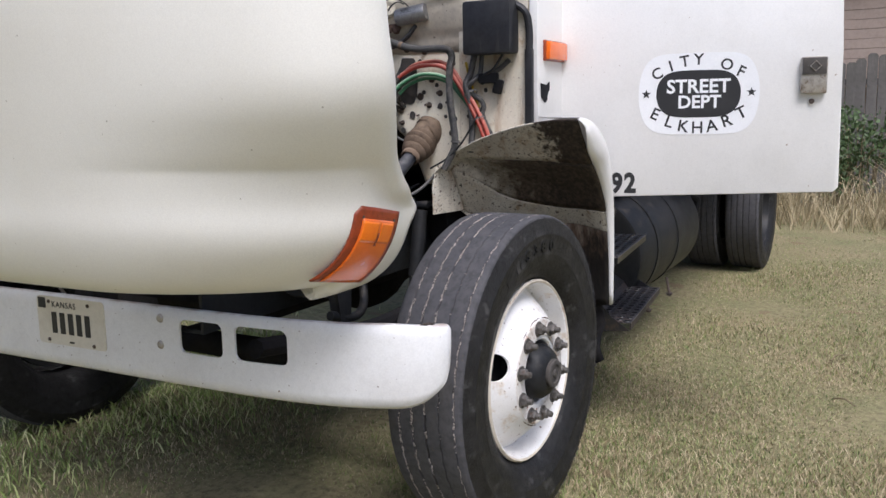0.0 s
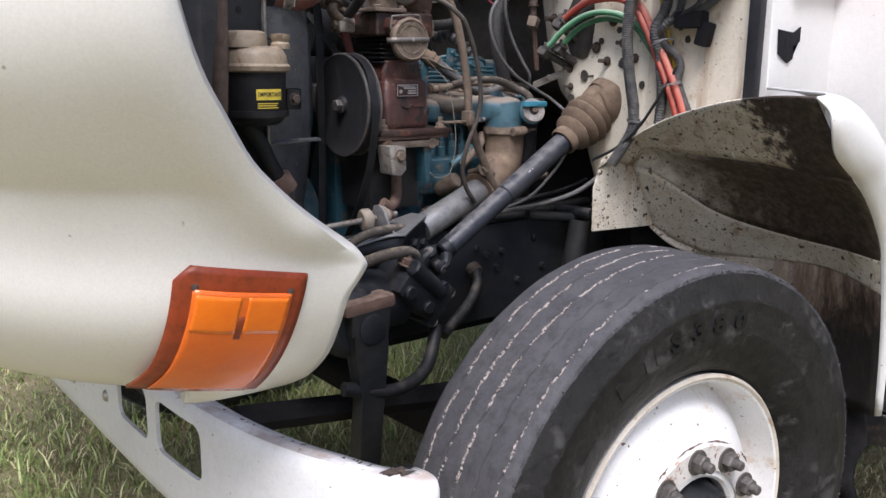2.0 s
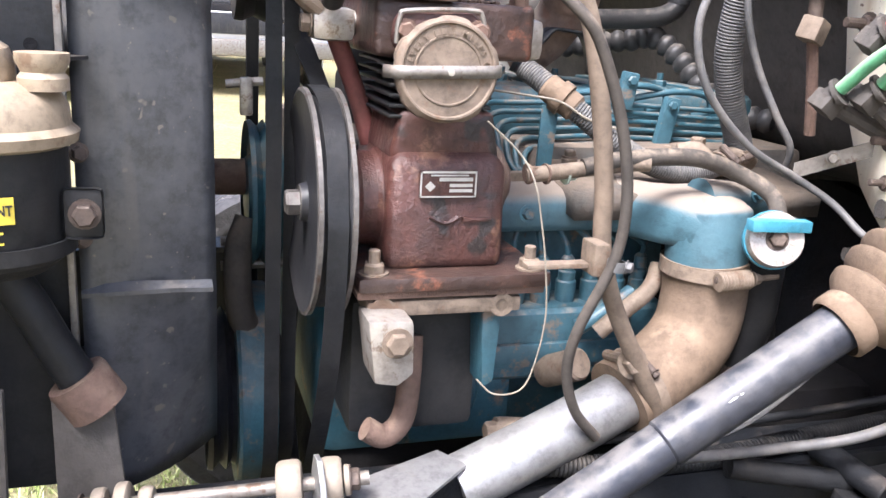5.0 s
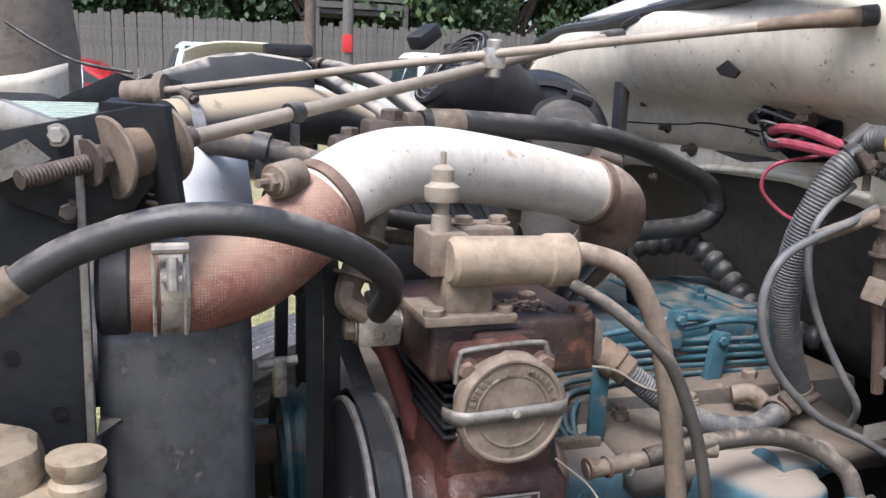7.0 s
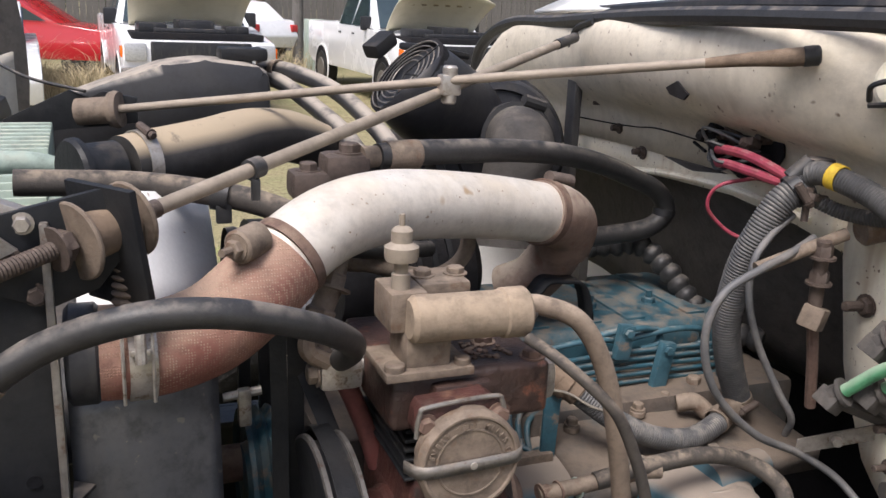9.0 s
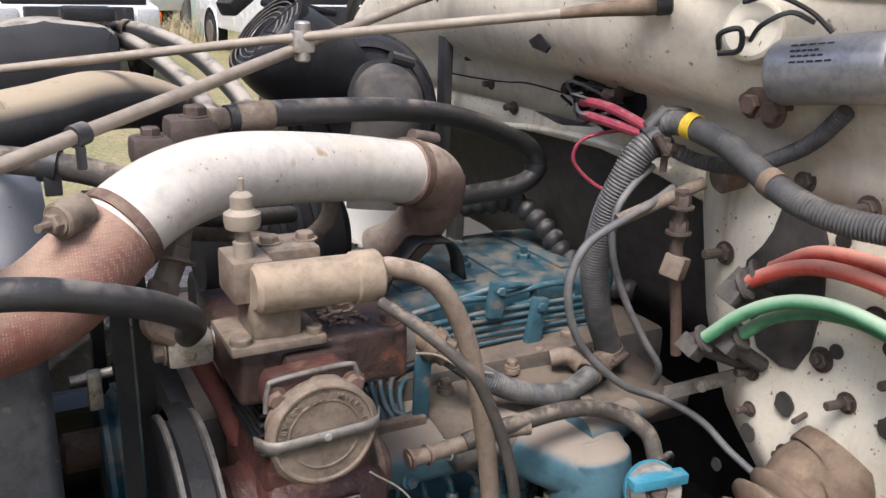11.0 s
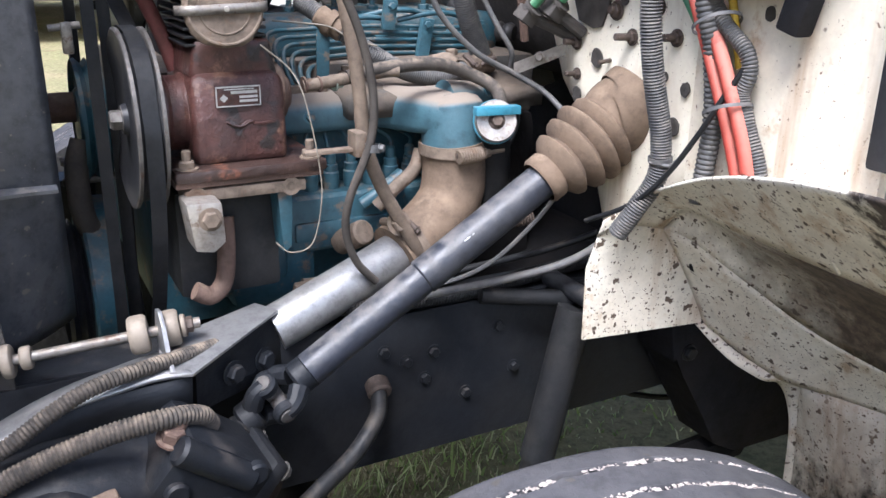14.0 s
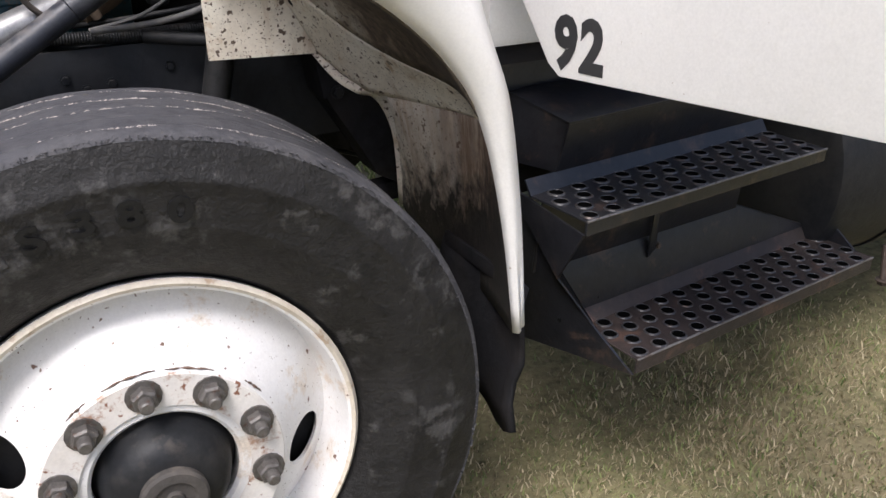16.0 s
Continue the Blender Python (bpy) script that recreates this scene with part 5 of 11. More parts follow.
lamp = thing("marker_lamp", (0.46, 0.08, 1.50), "orange red marker lamp on the cab side", "marker lamp")
bm = B(); box(bm, (0.378, 0.075, 1.500), (0.555, 0.098, 1.563), 0.008)
part("lens", bm, M["amber"], lamp)
bm = B(); box(bm, (0.372, 0.090, 1.496), (0.561, 0.0995, 1.567), 0.003)
part("base", bm, M["amber_dark"], lamp, "dark lamp base")
# dark box on the side panel
bm = B(); box(bm, (0.235, 0.165, 1.52), (0.318, 0.345, 1.70), 0.012)
solo("fuse_box", bm, M["plastic"], "dark grey plastic box on the side of the firewall", "fuse box")
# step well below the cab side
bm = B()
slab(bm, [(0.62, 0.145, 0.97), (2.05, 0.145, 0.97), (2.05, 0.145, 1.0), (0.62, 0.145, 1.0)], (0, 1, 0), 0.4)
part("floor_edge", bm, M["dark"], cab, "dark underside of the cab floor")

# ---- open door ----
HX, HY = 0.558, 0.108
dd = Vector((0.2, -0.98, 0)).normalized()
dn = Vector((-0.98, -0.2, 0)).normalized()
Z3 = Vector((0, 0, 1))


def door_at(s, z, out=0.0):
    return Vector((HX, HY, z)) + dd * s + dn * out


door = thing("cab_door", (HX, HY, 1.0), "white truck door standing open, with a city street department decal", "truck door")
bm = B()
slab(bm, [door_at(*p) for p in ((0.0, 1.29), (0.02, 1.255), (0.178, 1.022), (0.20, 1.006), (0.945, 1.028), (0.96, 1.045), (0.955, 1.5), (0.945, 1.78), (0.0, 1.80))], -dn, 0.05, 0.006)
part("door_panel", bm, M["white"], door, "white door panel", 30)
bm = B()
slab(bm, [door_at(*p) for p in ((0.0, 1.80), (0.945, 1.78), (0.90, 2.38), (0.35, 2.40))], -dn, 0.04, 0.004)
part("door_window", bm, M["glass"], door, "door window", 30)
# dark strip filling the hinge gap, its colour standing for the shade there
bm = B()
slab(bm, [door_at(-0.004, 1.29, -0.01), door_at(-0.004, 1.80, -0.01), door_at(-0.014, 1.80, -0.01), door_at(-0.014, 1.29, -0.01)], -dn, 0.03)
part("edge_gap", bm, M["dark"], door, "dark strip painting the shade of the hinge gap", 20)
# decal: white field, black oval, words and stars
CS, CZ = 0.490, 1.372


def decal_shape(w, h, out, n=64, e=3.0, thick=0.0006):
    b = B()
    pts = []
    for i in range(n):
        a = 2 * math.pi * i / n
        c, s = math.cos(a), math.sin(a)
        pts.append(door_at(CS + w * math.copysign(abs(c) ** (2 / e), c), CZ + h * math.copysign(abs(s) ** (2 / 2.0), s), out))
    slab(b, pts, dn, thick)
    return b


part("decal_field", decal_shape(0.205, 0.142, 0.0004, e=6.0), M["decal"], door, "white decal field", 0)
part("decal_oval", decal_shape(0.143, 0.082, 0.0012, e=4.5), M["letter_black"], door, "black oval", 0)


def door_pose(s, z, out, roll=0.0):
    x, n = dd, dn
    m = Matrix((x, Z3, n)).transposed().to_4x4()
    m.translation = door_at(s, z, out)
    return m @ Matrix.Rotation(radians(roll), 4, "Z")


letters("street_word", "STREET", door_pose(CS, CZ + 0.024, 0.0019), 0.066, M["decal"], door, 0.0003, 1.0, bold=0.0016)
letters("dept_word", "DEPT", door_pose(CS + 0.004, CZ - 0.030, 0.0019), 0.062, M["decal"], door, 0.0003, 1.0, bold=0.0016)
for word, sgn, step, gap in (("CITY OF", 1, 0.047, 0.048), ("ELKHART", -1, 0.049, 0.049)):
    n = len(word)
    for i, ch in enumerate(word):
        if ch == " ":
            continue
        u = (i - (n - 1) / 2) * step
        zz = sgn * (0.1175 - 0.052 * (u / 0.15) ** 2) - (0.002 if sgn < 0 else 0)
        tilt = -sgn * math.degrees(math.atan(2 * 0.052 * u / 0.15 ** 2)) * 0.75
        letters("decal_letter", ch, door_pose(CS + u, CZ + zz, 0.0012, tilt), 0.058 if sgn < 0 else 0.054, M["letter_black"], door, 0.0003, bold=0.0008)
for s0 in (CS - 0.178, CS + 0.178):
    b = B()
    slab(b, [door_at(s0 + (0.017 if i % 2 == 0 else 0.007) * math.sin(math.pi * i / 5), CZ + 0.002 + (0.017 if i % 2 == 0 else 0.007) * math.cos(math.pi * i / 5), 0.0012) for i in range(10)], dn, 0.0005)
    part("decal_star", b, M["letter_black"], door, "black star", 0)
letters("unit_number", "92", door_pose(0.235, 1.053, 0.0008) @ Matrix.Diagonal((0.84, 1, 1, 1)), 0.098, M["letter_black"], door, 0.0005, 1.15, "black unit number", 0.004)
# door handle
bm = B(); box(bm, (-0.042, -0.062, 0), (0.042, 0.062, 0.022), 0.008, door_pose(0.865, 1.425, 0.003))
hd = part("handle", bm, M["zinc"], door, "dull grey metal handle plate", 30)
bm = B(); box(bm, (-0.038, -0.010, 0), (0.038, 0.046, 0.006), 0.003, door_pose(0.865, 1.437, 0.024))
part("paddle", bm, M["grey_iron"], hd, "grey paddle with a raised diamond")
bm = B()
for a in (45, 135, 225, 315):
    box(bm, (-0.014, 0.011, 0), (0.014, 0.013, 0.003), 0, door_pose(0.868, 1.455, 0.030, a))
part("diamond", bm, M["zinc"], hd, "raised diamond mark")
bm = B(); lathe(bm, [(0.009, 0), (0.009, 0.004), (0.004, 0.005), (0, 0.003)], door_at(0.862, 1.338, 0.004), dn, 16)
part("lock", bm, M["bolt"], door, "key lock")

# ---- steps ----
steps = thing("cab_steps", (1.0, 0.0, 0.45), "black steel cab steps with raised grip holes", "steps")
SM = Matrix.Translation((0.70, -0.03, 0)) @ Matrix.Rotation(radians(5.4), 4, "Z")


def tread_plate(x0, x1, y0, y1, z, rows_, cols, drop, mt, lab):
    b = B()
    box(b, (x0, y0, z - 0.004), (x1, y1, z), 0.001, SM, 1)
    box(b, (x0, y0 - 0.004, z - drop), (x1, y0 + 0.002, z), 0.001, SM, 1)
    p = part("tread", b, mt, steps, lab, 30)
    b = B()
    slab(b, [SM @ Vector(q) for q in ((x0, y1 - 0.002, z - 0.003), (x0, y1 + 0.016, z + 0.024), (x1, y1 + 0.016, z + 0.024), (x1, y1 - 0.002, z - 0.003))], (0, 0.8, -0.6), 0.004)
    part("back_lip", b, mt, p, "raised lip along the back", 30)
    b = B()
    tube(b, [SM @ Vector((x0 + (x1 - x0) * k / 12, y0 - 0.0042, z - 0.0005)) for k in range(13)], 0.0022, 6, 2)
    part("worn_edge", b, M["worn_edge"], p, "bare worn front edge", 40)
    b, d = B(), B()
    for r in range(rows_):
        for c in range(cols):
            px = x0 + 0.030 + (x1 - x0 - 0.06) * (c + (0.25 if r % 2 else -0.15)) / (cols - 1)
            py = y0 + 0.014 + (y1 - y0 - 0.03) * r / (rows_ - 1)
            lathe(b, [(0.0165, 0), (0.0150, 0.0022), (0.0132, 0.0026), (0.0124, 0.0008)], SM @ Vector((px, py, z)), (0, 0, 1), 14)
            # black discs on the closed plate stand for the shade in the holes
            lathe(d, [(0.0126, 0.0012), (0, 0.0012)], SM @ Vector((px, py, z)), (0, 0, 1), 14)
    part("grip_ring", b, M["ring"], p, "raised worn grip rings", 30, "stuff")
    part("grip_hole", d, M["hole"], p, "black discs painting the shade inside the grip holes", 0, "stuff")


def step_plate(name, pts, n, thick, lab):
    b = B()
    slab(b, [SM @ Vector(p) for p in pts], SM.to_3x3() @ Vector(n), thick, 0.001)
    return part(name, b, M["step"], steps, lab, 30)


tread_plate(-0.030, 0.607, -0.047, 0.088, 0.765, 4, 12, 0.026, M["step"], "black upper step")
tread_plate(0.085, 0.815, -0.080, 0.060, 0.485, 4, 14, 0.030, M["step_rusty"], "worn rusty lower step")
step_plate("back_plate", ((0.0, 0.088, 0.757), (0.0, 0.108, 0.600), (0.56, 0.100, 0.600), (0.56, 0.088, 0.757)), (0, 1, 0), 0.005, "black plate under the upper step")
step_plate("lower_plate", ((0.03, 0.114, 0.606), (0.095, 0.077, 0.507), (0.80, 0.077, 0.507), (0.56, 0.106, 0.606)), (0, 1, 0.4), 0.005, "sloping black plate behind the lower step")
step_plate("slot", ((0.292, 0.086, 0.735), (0.300, 0.084, 0.735), (0.306, 0.090, 0.575), (0.284, 0.090, 0.560)), (0, 1, 0), 0.004, "dark folded bracket on the plate")
for bx, bz in ((0.325, 0.715), (0.312, 0.580)):
    n = B(); nut(n, SM @ Vector((bx, 0.092, bz)), (0, -1, 0), 0.006, 0.006, bx * 9)
    part("bolt", n, M["bolt"], steps, "small bare bolt")
step_plate("side_plate", ((-0.030, -0.044, 0.738), (-0.028, 0.16, 0.765), (0.0, 0.16, 0.45), (0.080, -0.080, 0.452), (0.055, 0.0, 0.52), (0.005, 0.050, 0.612)), (1, 0, 0), 0.005, "black side plate")
step_plate("side_plate", ((0.815, -0.080, 0.455), (0.815, 0.16, 0.44), (0.815, 0.16, 0.62)), (1, 0, 0), 0.006, "black side plate")
step_plate("riser", ((0.040, 0.104, 0.786), (0.048, 0.086, 0.876), (0.62, 0.086, 0.878), (0.62, 0.104, 0.786)), (0, 1, 0), 0.005, "black riser above the upper step")
step_plate("riser_top", ((0.048, 0.087, 0.880), (0.62, 0.087, 0.882), (0.62, 0.22, 0.915), (0.020, 0.22, 0.910)), (0, 0, -1), 0.005, "sloping black top of the riser")
step_plate("riser_end", ((0.042, 0.104, 0.786), (0.050, 0.090, 0.874), (0.022, 0.215, 0.905), (0.010, 0.215, 0.786)), (1, 0, 0), 0.004, "black end of the riser")
step_plate("sill_plate", ((0.0, 0.235, 0.70), (1.0, 0.235, 0.70), (1.0, 0.235, 0.965), (0.0, 0.235, 0.965)), (0, 1, 0), 0.015, "black plate under the door sill")

# ---- fuel tank ----
tank = thing("fuel_tank", (2.1, 0.33, 0.32), "black cylindrical fuel tank with two straps behind the steps", "fuel tank")
bm = B()
lathe(bm, [(0, 0), (0.27, 0), (0.29, 0.008), (0.298, 0.03), (0.298, 1.27), (0.29, 1.292), (0.27, 1.30), (0, 1.30)], (1.47, 0.335, 0.625), (1, 0, 0), 48)
part("tank_shell", bm, M["black"], tank)
for sx in (1.78, 2.22):
    bm = B()
    band(bm, (sx, 0.335, 0.625), (1, 0, 0), 0.299, 0.045, 0.005, 48)
    st = part("strap", bm, M["black"], tank, "black steel strap")
    bm = B()
    cyl(bm, (sx, 0.10, 0.40), (sx - 0.01, 0.08, 0.31), 0.008, seg=10)
    nut(bm, (sx - 0.01, 0.08, 0.315), (0, 0, -1), 0.014, 0.014)
    part("strap_bolt", bm, M["bolt"], st)
bm = B()
box(bm, (2.86, 0.18, 0.60), (3.05, 0.642, 0.86), 0.03)
tube(bm, [(2.90, 0.16, 0.80), (2.98, 0.10, 0.74), (2.93, 0.14, 0.60)], 0.02, 8)
solo("air_dryer", bm, M["dark"], "dark air valve and fittings behind the tank", "air dryer")
bm = B(); box(bm, (5.36, -0.02, 0.22), (5.38, 0.62, 0.95), 0.004)
solo("rear_mud_flap", bm, M["dark"], "black mud flap behind the rear wheels", "mud flap")

# ==== engine bay ====
def hose(name, pts, r, material, label, category="hose", seg=12, ribs=None, n=8, radius=None):
    b = B()
    tube(b, pts, r, seg, n, ribs, radius)
    return solo(name, b, material, label, category, smooth=50)


def clamp_on(parent, at, axis, r, width=0.012, screw=(0, -1, 0), mt="zinc"):
    """A hose clamp: the band and its screw housing."""
    b = B()
    band(b, at, axis, r, width, 0.0016)
    c = part("clamp", b, M[mt], parent, "hose clamp")
    d = Vector(axis).normalized()
    s = Vector(screw)
    s = (s - d * s.dot(d)).normalized()
    t = d.cross(s)
    p = Vector(at) + s * (r + 0.005)
    b = B()
    cyl(b, p - t * 0.012, p + t * 0.012, 0.0048, seg=10, bevel=0.001)
    nut(b, p + t * 0.012, t, 0.0045, 0.006)
    part("clamp_screw", b, M["bolt"], c)
    return c


# ---- radiator, shroud and what hangs on them ----
rad = thing("radiator", (-0.6, 1.17, 0.95), "black radiator with a dusty side frame and rusty bolts", "radiator")
bm = B(); box(bm, (-0.72, 0.74, 1.0), (-0.60, 1.62, 1.52), 0.01)
part("core", bm, M["dark"], rad, "dark radiator core")
bm = B()
slab(bm, [(-0.78, 0.694, 1.0), (-0.483, 0.694, 1.0), (-0.483, 0.694, 1.595), (-0.53, 0.694, 1.600), (-0.60, 0.694, 1.56), (-0.78, 0.694, 1.50)], (0, 1, 0), 0.012, 0.002)
part("side_plate", bm, M["black"], rad, "black side plate")
bm = B(); box(bm, (-0.4865, 0.684, 1.05), (-0.4805, 0.697, 1.60), 0.0015)
part("edge_strip", bm, M["steel"], rad, "bright worn steel edge strip")
bm = B()
slab(bm, [(-0.535, 0.68, 1.602), (-0.437, 0.70, 1.622), (-0.431, 0.70, 1.57), (-0.45, 0.70, 1.545), (-0.484, 0.69, 1.535), (-0.54, 0.68, 1.56)], (0, 1, 0), 0.008, 0.001)
part("top_bracket", bm, M["black"], rad, "black top bracket")
bm = B()
slab(bm, [(-0.60, 0.672, 1.555), (-0.515, 0.672, 1.598), (-0.50, 0.672, 1.585), (-0.60, 0.672, 1.535)], (0, 1, 0), 0.004)
part("brace", bm, M["steel"], rad, "worn steel brace edge")
for x, y, z in ((-0.492, 0.690, 1.547), (-0.506, 0.684, 1.575), (-0.474, 0.692, 1.31), (-0.474, 0.692, 1.235), (-0.62, 0.69, 1.42)):
    n = B(); nut(n, (x, y, z), (0, -1, 0) if x < -0.48 else (0.4, -1, 0), 0.0065, 0.008, z * 30)
    part("bolt", n, M["bolt"], rad, "rusty bolt")
# dark discs on the uncut plate, painted as the shade in bolt holes
for x, z in ((-0.535, 1.442), (-0.505, 1.397), (-0.60, 1.37)):
    n = B(); lathe(n, [(0, 0), (0.0055, 0), (0.0055, 0.0012), (0, 0.0012)], (x, 0.6935, z), (0, -1, 0), 12)
    part("hole", n, M["dark"], rad, "dark disc painting the shade of a bolt hole", 0)
bm = B()
box(bm, (-0.74, 0.72, 1.52), (-0.58, 1.64, 1.60), 0.03)
part("top_tank", bm, M["black"], rad, "black top tank")
# fan shroud: side wall, ribs, top
sh = thing("fan_shroud", (-0.42, 0.72, 1.0), "dusty black plastic fan shroud beside the radiator", "fan shroud")
bm = B()
sheet(bm, [[Vector((-0.478 + (0.114 + 0.012 * (1.45 - z) / 0.43 * 0.3) * u, 0.705 + (0.021 + 0.75 * (z - 1.31) ** 2) * u ** 1.6 - 0.004 * math.sin(math.pi * u), z)) for u in [k / 10 for k in range(11)]] for z in [0.98 + 0.48 * i / 24 for i in range(25)]])
thicken(part("side_wall", bm, M["shroud"], sh, "scuffed dusty side wall", 60), 0.006, 0)
bm = B()
slab(bm, [(-0.478, 0.706, 1.192), (-0.366, 0.700, 1.192), (-0.366, 0.682, 1.190), (-0.40, 0.690, 1.188), (-0.478, 0.70, 1.182)], (0, 0, -1), 0.004)
part("rib", bm, M["shroud"], sh, "moulded lower lip")
bm = B()
slab(bm, [(-0.478, 0.70, 1.39), (-0.478, 0.66, 1.39), (-0.462, 0.69, 1.39)], (0, 0, -1), 0.003)
part("rib", bm, M["plastic"], sh, "moulded rib")
bm = B()
rows = []
for k in range(9):
    a = radians(142 - 104 * k / 8)
    rows.append([Vector((x, 1.17 - 0.47 * math.cos(a) * 1.15, 1.16 + 0.36 * math.sin(a))) for x in (-0.58, -0.47, -0.372)])
sheet(bm, rows)
thicken(part("shroud_ring", bm, M["plastic"], sh, "curved black shroud top", 60), 0.005, 0)
bm = B()
sheet(bm, [[Vector((-0.470, 0.85 - 0.03 * k, 1.585 - 0.034 * k)), Vector((-0.412, 0.87 - 0.03 * k, 1.582 - 0.033 * k)), Vector((-0.345, 0.96 - 0.035 * k, 1.560 - 0.024 * k))] for k in range(4)])
thicken(part("top_flap", bm, M["white"], sh, "pale sheet standing on the shroud", 20), 0.003, 0)

# dark deflector panel ahead of the radiator
bm = B()
slab(bm, [(-1.06, 0.49, 1.02), (-0.736, 0.49, 1.015), (-0.712, 0.49, 1.10), (-0.672, 0.49, 1.39), (-0.668, 0.49, 1.42), (-0.668, 0.49, 1.75), (-1.06, 0.49, 1.75)], (0, 1, 0), 0.006, 0.002)
solo("air_deflector", bm, M["plastic"], "dark flat rubber deflector panel beside the radiator", "panel", smooth=30)
bm = B()
slab(bm, [(-0.83, 0.47, 0.975), (-0.742, 0.47, 0.975), (-0.737, 0.47, 1.005), (-0.83, 0.47, 1.012)], (0, 1, 0), 0.05, 0.006)
solo("hinge_block", bm, M["black"], "black hood hinge block on the frame end", "hinge")

# ---- fluid reservoir ----
res = thing("fluid_reservoir", (-0.53, 0.64, 1.22), "black steering fluid reservoir with dusty tan lid and yellow label", "reservoir")
bm = B()
lathe(bm, [(0, 1.228), (0.040, 1.228), (0.052, 1.238), (0.0565, 1.255), (0.0575, 1.328), (0.0, 1.328)], (-0.533, 0.636, 0), (0, 0, 1), 32)
part("body", bm, M["black"], res)
bm = B()
lathe(bm, [(0.058, 1.326), (0.065, 1.329), (0.067, 1.337), (0.0615, 1.342), (0.060, 1.356), (0.054, 1.366), (0.044, 1.373), (0, 1.375)], (-0.533, 0.636, 0), (0, 0, 1), 32)
part("lid", bm, M["lid"], res, "dusty tan lid")
bm = B()
lathe(bm, [(0.044, 1.368), (0.044, 1.382), (0.040, 1.394), (0.034, 1.398), (0, 1.397)], (-0.553, 0.641, 0.003), (0, 0, 1), 28, lambda r, h, a: (r * (1 + 0.03 * math.copysign(1, math.sin(a * 7))) if h > 1.37 else r, h))
part("cap", bm, M["lid"], res, "large dusty cap")
bm = B()
lathe(bm, [(0.018, 1.365), (0.018, 1.374), (0.015, 1.378), (0.019, 1.386), (0.019, 1.392), (0, 1.393)], (-0.488, 0.618, 0.004), (0, 0, 1), 24)
part("breather", bm, M["lid"], res, "small tan breather cap")
bm = B()
rows = []
for z in (1.276, 1.296):
    rows.append([Vector((-0.53 + 0.0583 * math.sin(radians(a)), 0.636 - 0.0583 * math.cos(radians(a)), z)) for a in range(-28, 23, 5)])
sheet(bm, rows)
part("warning_label", bm, M["label"], res, "yellow label with a black word")
for k, ch in enumerate("IMPORTANT"):
    a = radians(-23.5 + 5.25 * k)
    m = Matrix(((math.cos(a), 0, math.sin(a), -0.53 + 0.0587 * math.sin(a)), (math.sin(a), 0, -math.cos(a), 0.636 - 0.0587 * math.cos(a)), (0, 1, 0, 1.286), (0, 0, 0, 1)))
    letters("label_letter", ch, m @ Matrix.Diagonal((0.72, 1, 1, 1)), 0.0105, M["letter_black"], res, 0.0002, 1.0, "", 0.0003)
for z0, a1 in ((1.269, 18), (1.265, 12), (1.261, 16)):
    bm = B(); sheet(bm, [[Vector((-0.53 + 0.0585 * math.sin(radians(a)), 0.636 - 0.0585 * math.cos(radians(a)), z)) for a in range(-26, a1, 4)] for z in (z0, z0 + 0.0018)])
    part("label_bar", bm, M["label"], res, "thin yellow bar of unreadable print", 0)
bm = B(); band(bm, (-0.533, 0.636, 1.250), (0, 0, 1), 0.058, 0.012, 0.003, 36)
part("strap", bm, M["black"], res, "black strap round the body")
bm = B(); box(bm, (-0.480, 0.612, 1.256), (-0.450, 0.617, 1.296), 0.006)
part("strap_ear", bm, M["black"], res, "rounded black ear of the strap")
bm = B(); nut(bm, (-0.464, 0.612, 1.276), (0, -1, 0), 0.009, 0.010)
part("strap_bolt", bm, M["bolt"], res)
hose("reservoir_hose", [(-0.614, 0.60, 1.50), (-0.616, 0.60, 1.40), (-0.620, 0.60, 1.296), (-0.622, 0.61, 1.20), (-0.615, 0.63, 1.15)], 0.0145, M["brown_hose"], "brown dusty hose beside the reservoir")
# the hose is tan; black here puts its shade into the colour
rh = thing("return_hose", (-0.54, 0.66, 1.04), "return hose coloured black for shade, dropping into a brown collar", "hose")
b = B(); tube(b, [(-0.545, 0.665, 1.235), (-0.517, 0.66, 1.192), (-0.497, 0.66, 1.150), (-0.478, 0.66, 1.115)], 0.0165, 16)
part("tube", b, M["black"], rh, "", 60)
b = B(); lathe(b, [(0.017, -0.004), (0.026, -0.004), (0.027, 0.0), (0.027, 0.030), (0.017, 0.030)], (-0.480, 0.66, 1.118), (0.5, 0, -0.8), 24)
part("collar", b, M["rust"], rh, "brown collar")

# ---- left mount bracket and torque rod ----
PLATE = [(-0.647, 0.622, 1.139), (-0.533, 0.622, 1.127), (-0.538, 0.622, 0.955), (-0.563, 0.622, 0.926), (-0.709, 0.622, 0.936)]
br = thing("mount_bracket", (-0.58, 0.68, 0.91), "black steel radiator mount bracket with rusty bolts", "bracket")
bm = B()
slab(bm, PLATE, (0, 1, 0), 0.010, 0.002)
part("plate", bm, M["grey_iron"], br, "scuffed grey black plate")
bm = B()
slab(bm, [(-0.502, 0.652, 1.108), (-0.452, 0.645, 1.104), (-0.442, 0.642, 0.99), (-0.443, 0.642, 0.962), (-0.47, 0.65, 0.955), (-0.502, 0.655, 0.968)], (0, 1, 0), 0.008, 0.002)
part("ear", bm, M["grey_iron"], br, "worn grey ear plate")
bm = B()
slab(bm, [(-0.709, 0.575, 0.928), (-0.600, 0.575, 0.922), (-0.545, 0.622, 0.932), (-0.545, 0.634, 0.932), (-0.709, 0.634, 0.932)], (0, 0, -1), 0.010, 0.002)
part("foot", bm, M["rust"], br, "rusty foot plate")
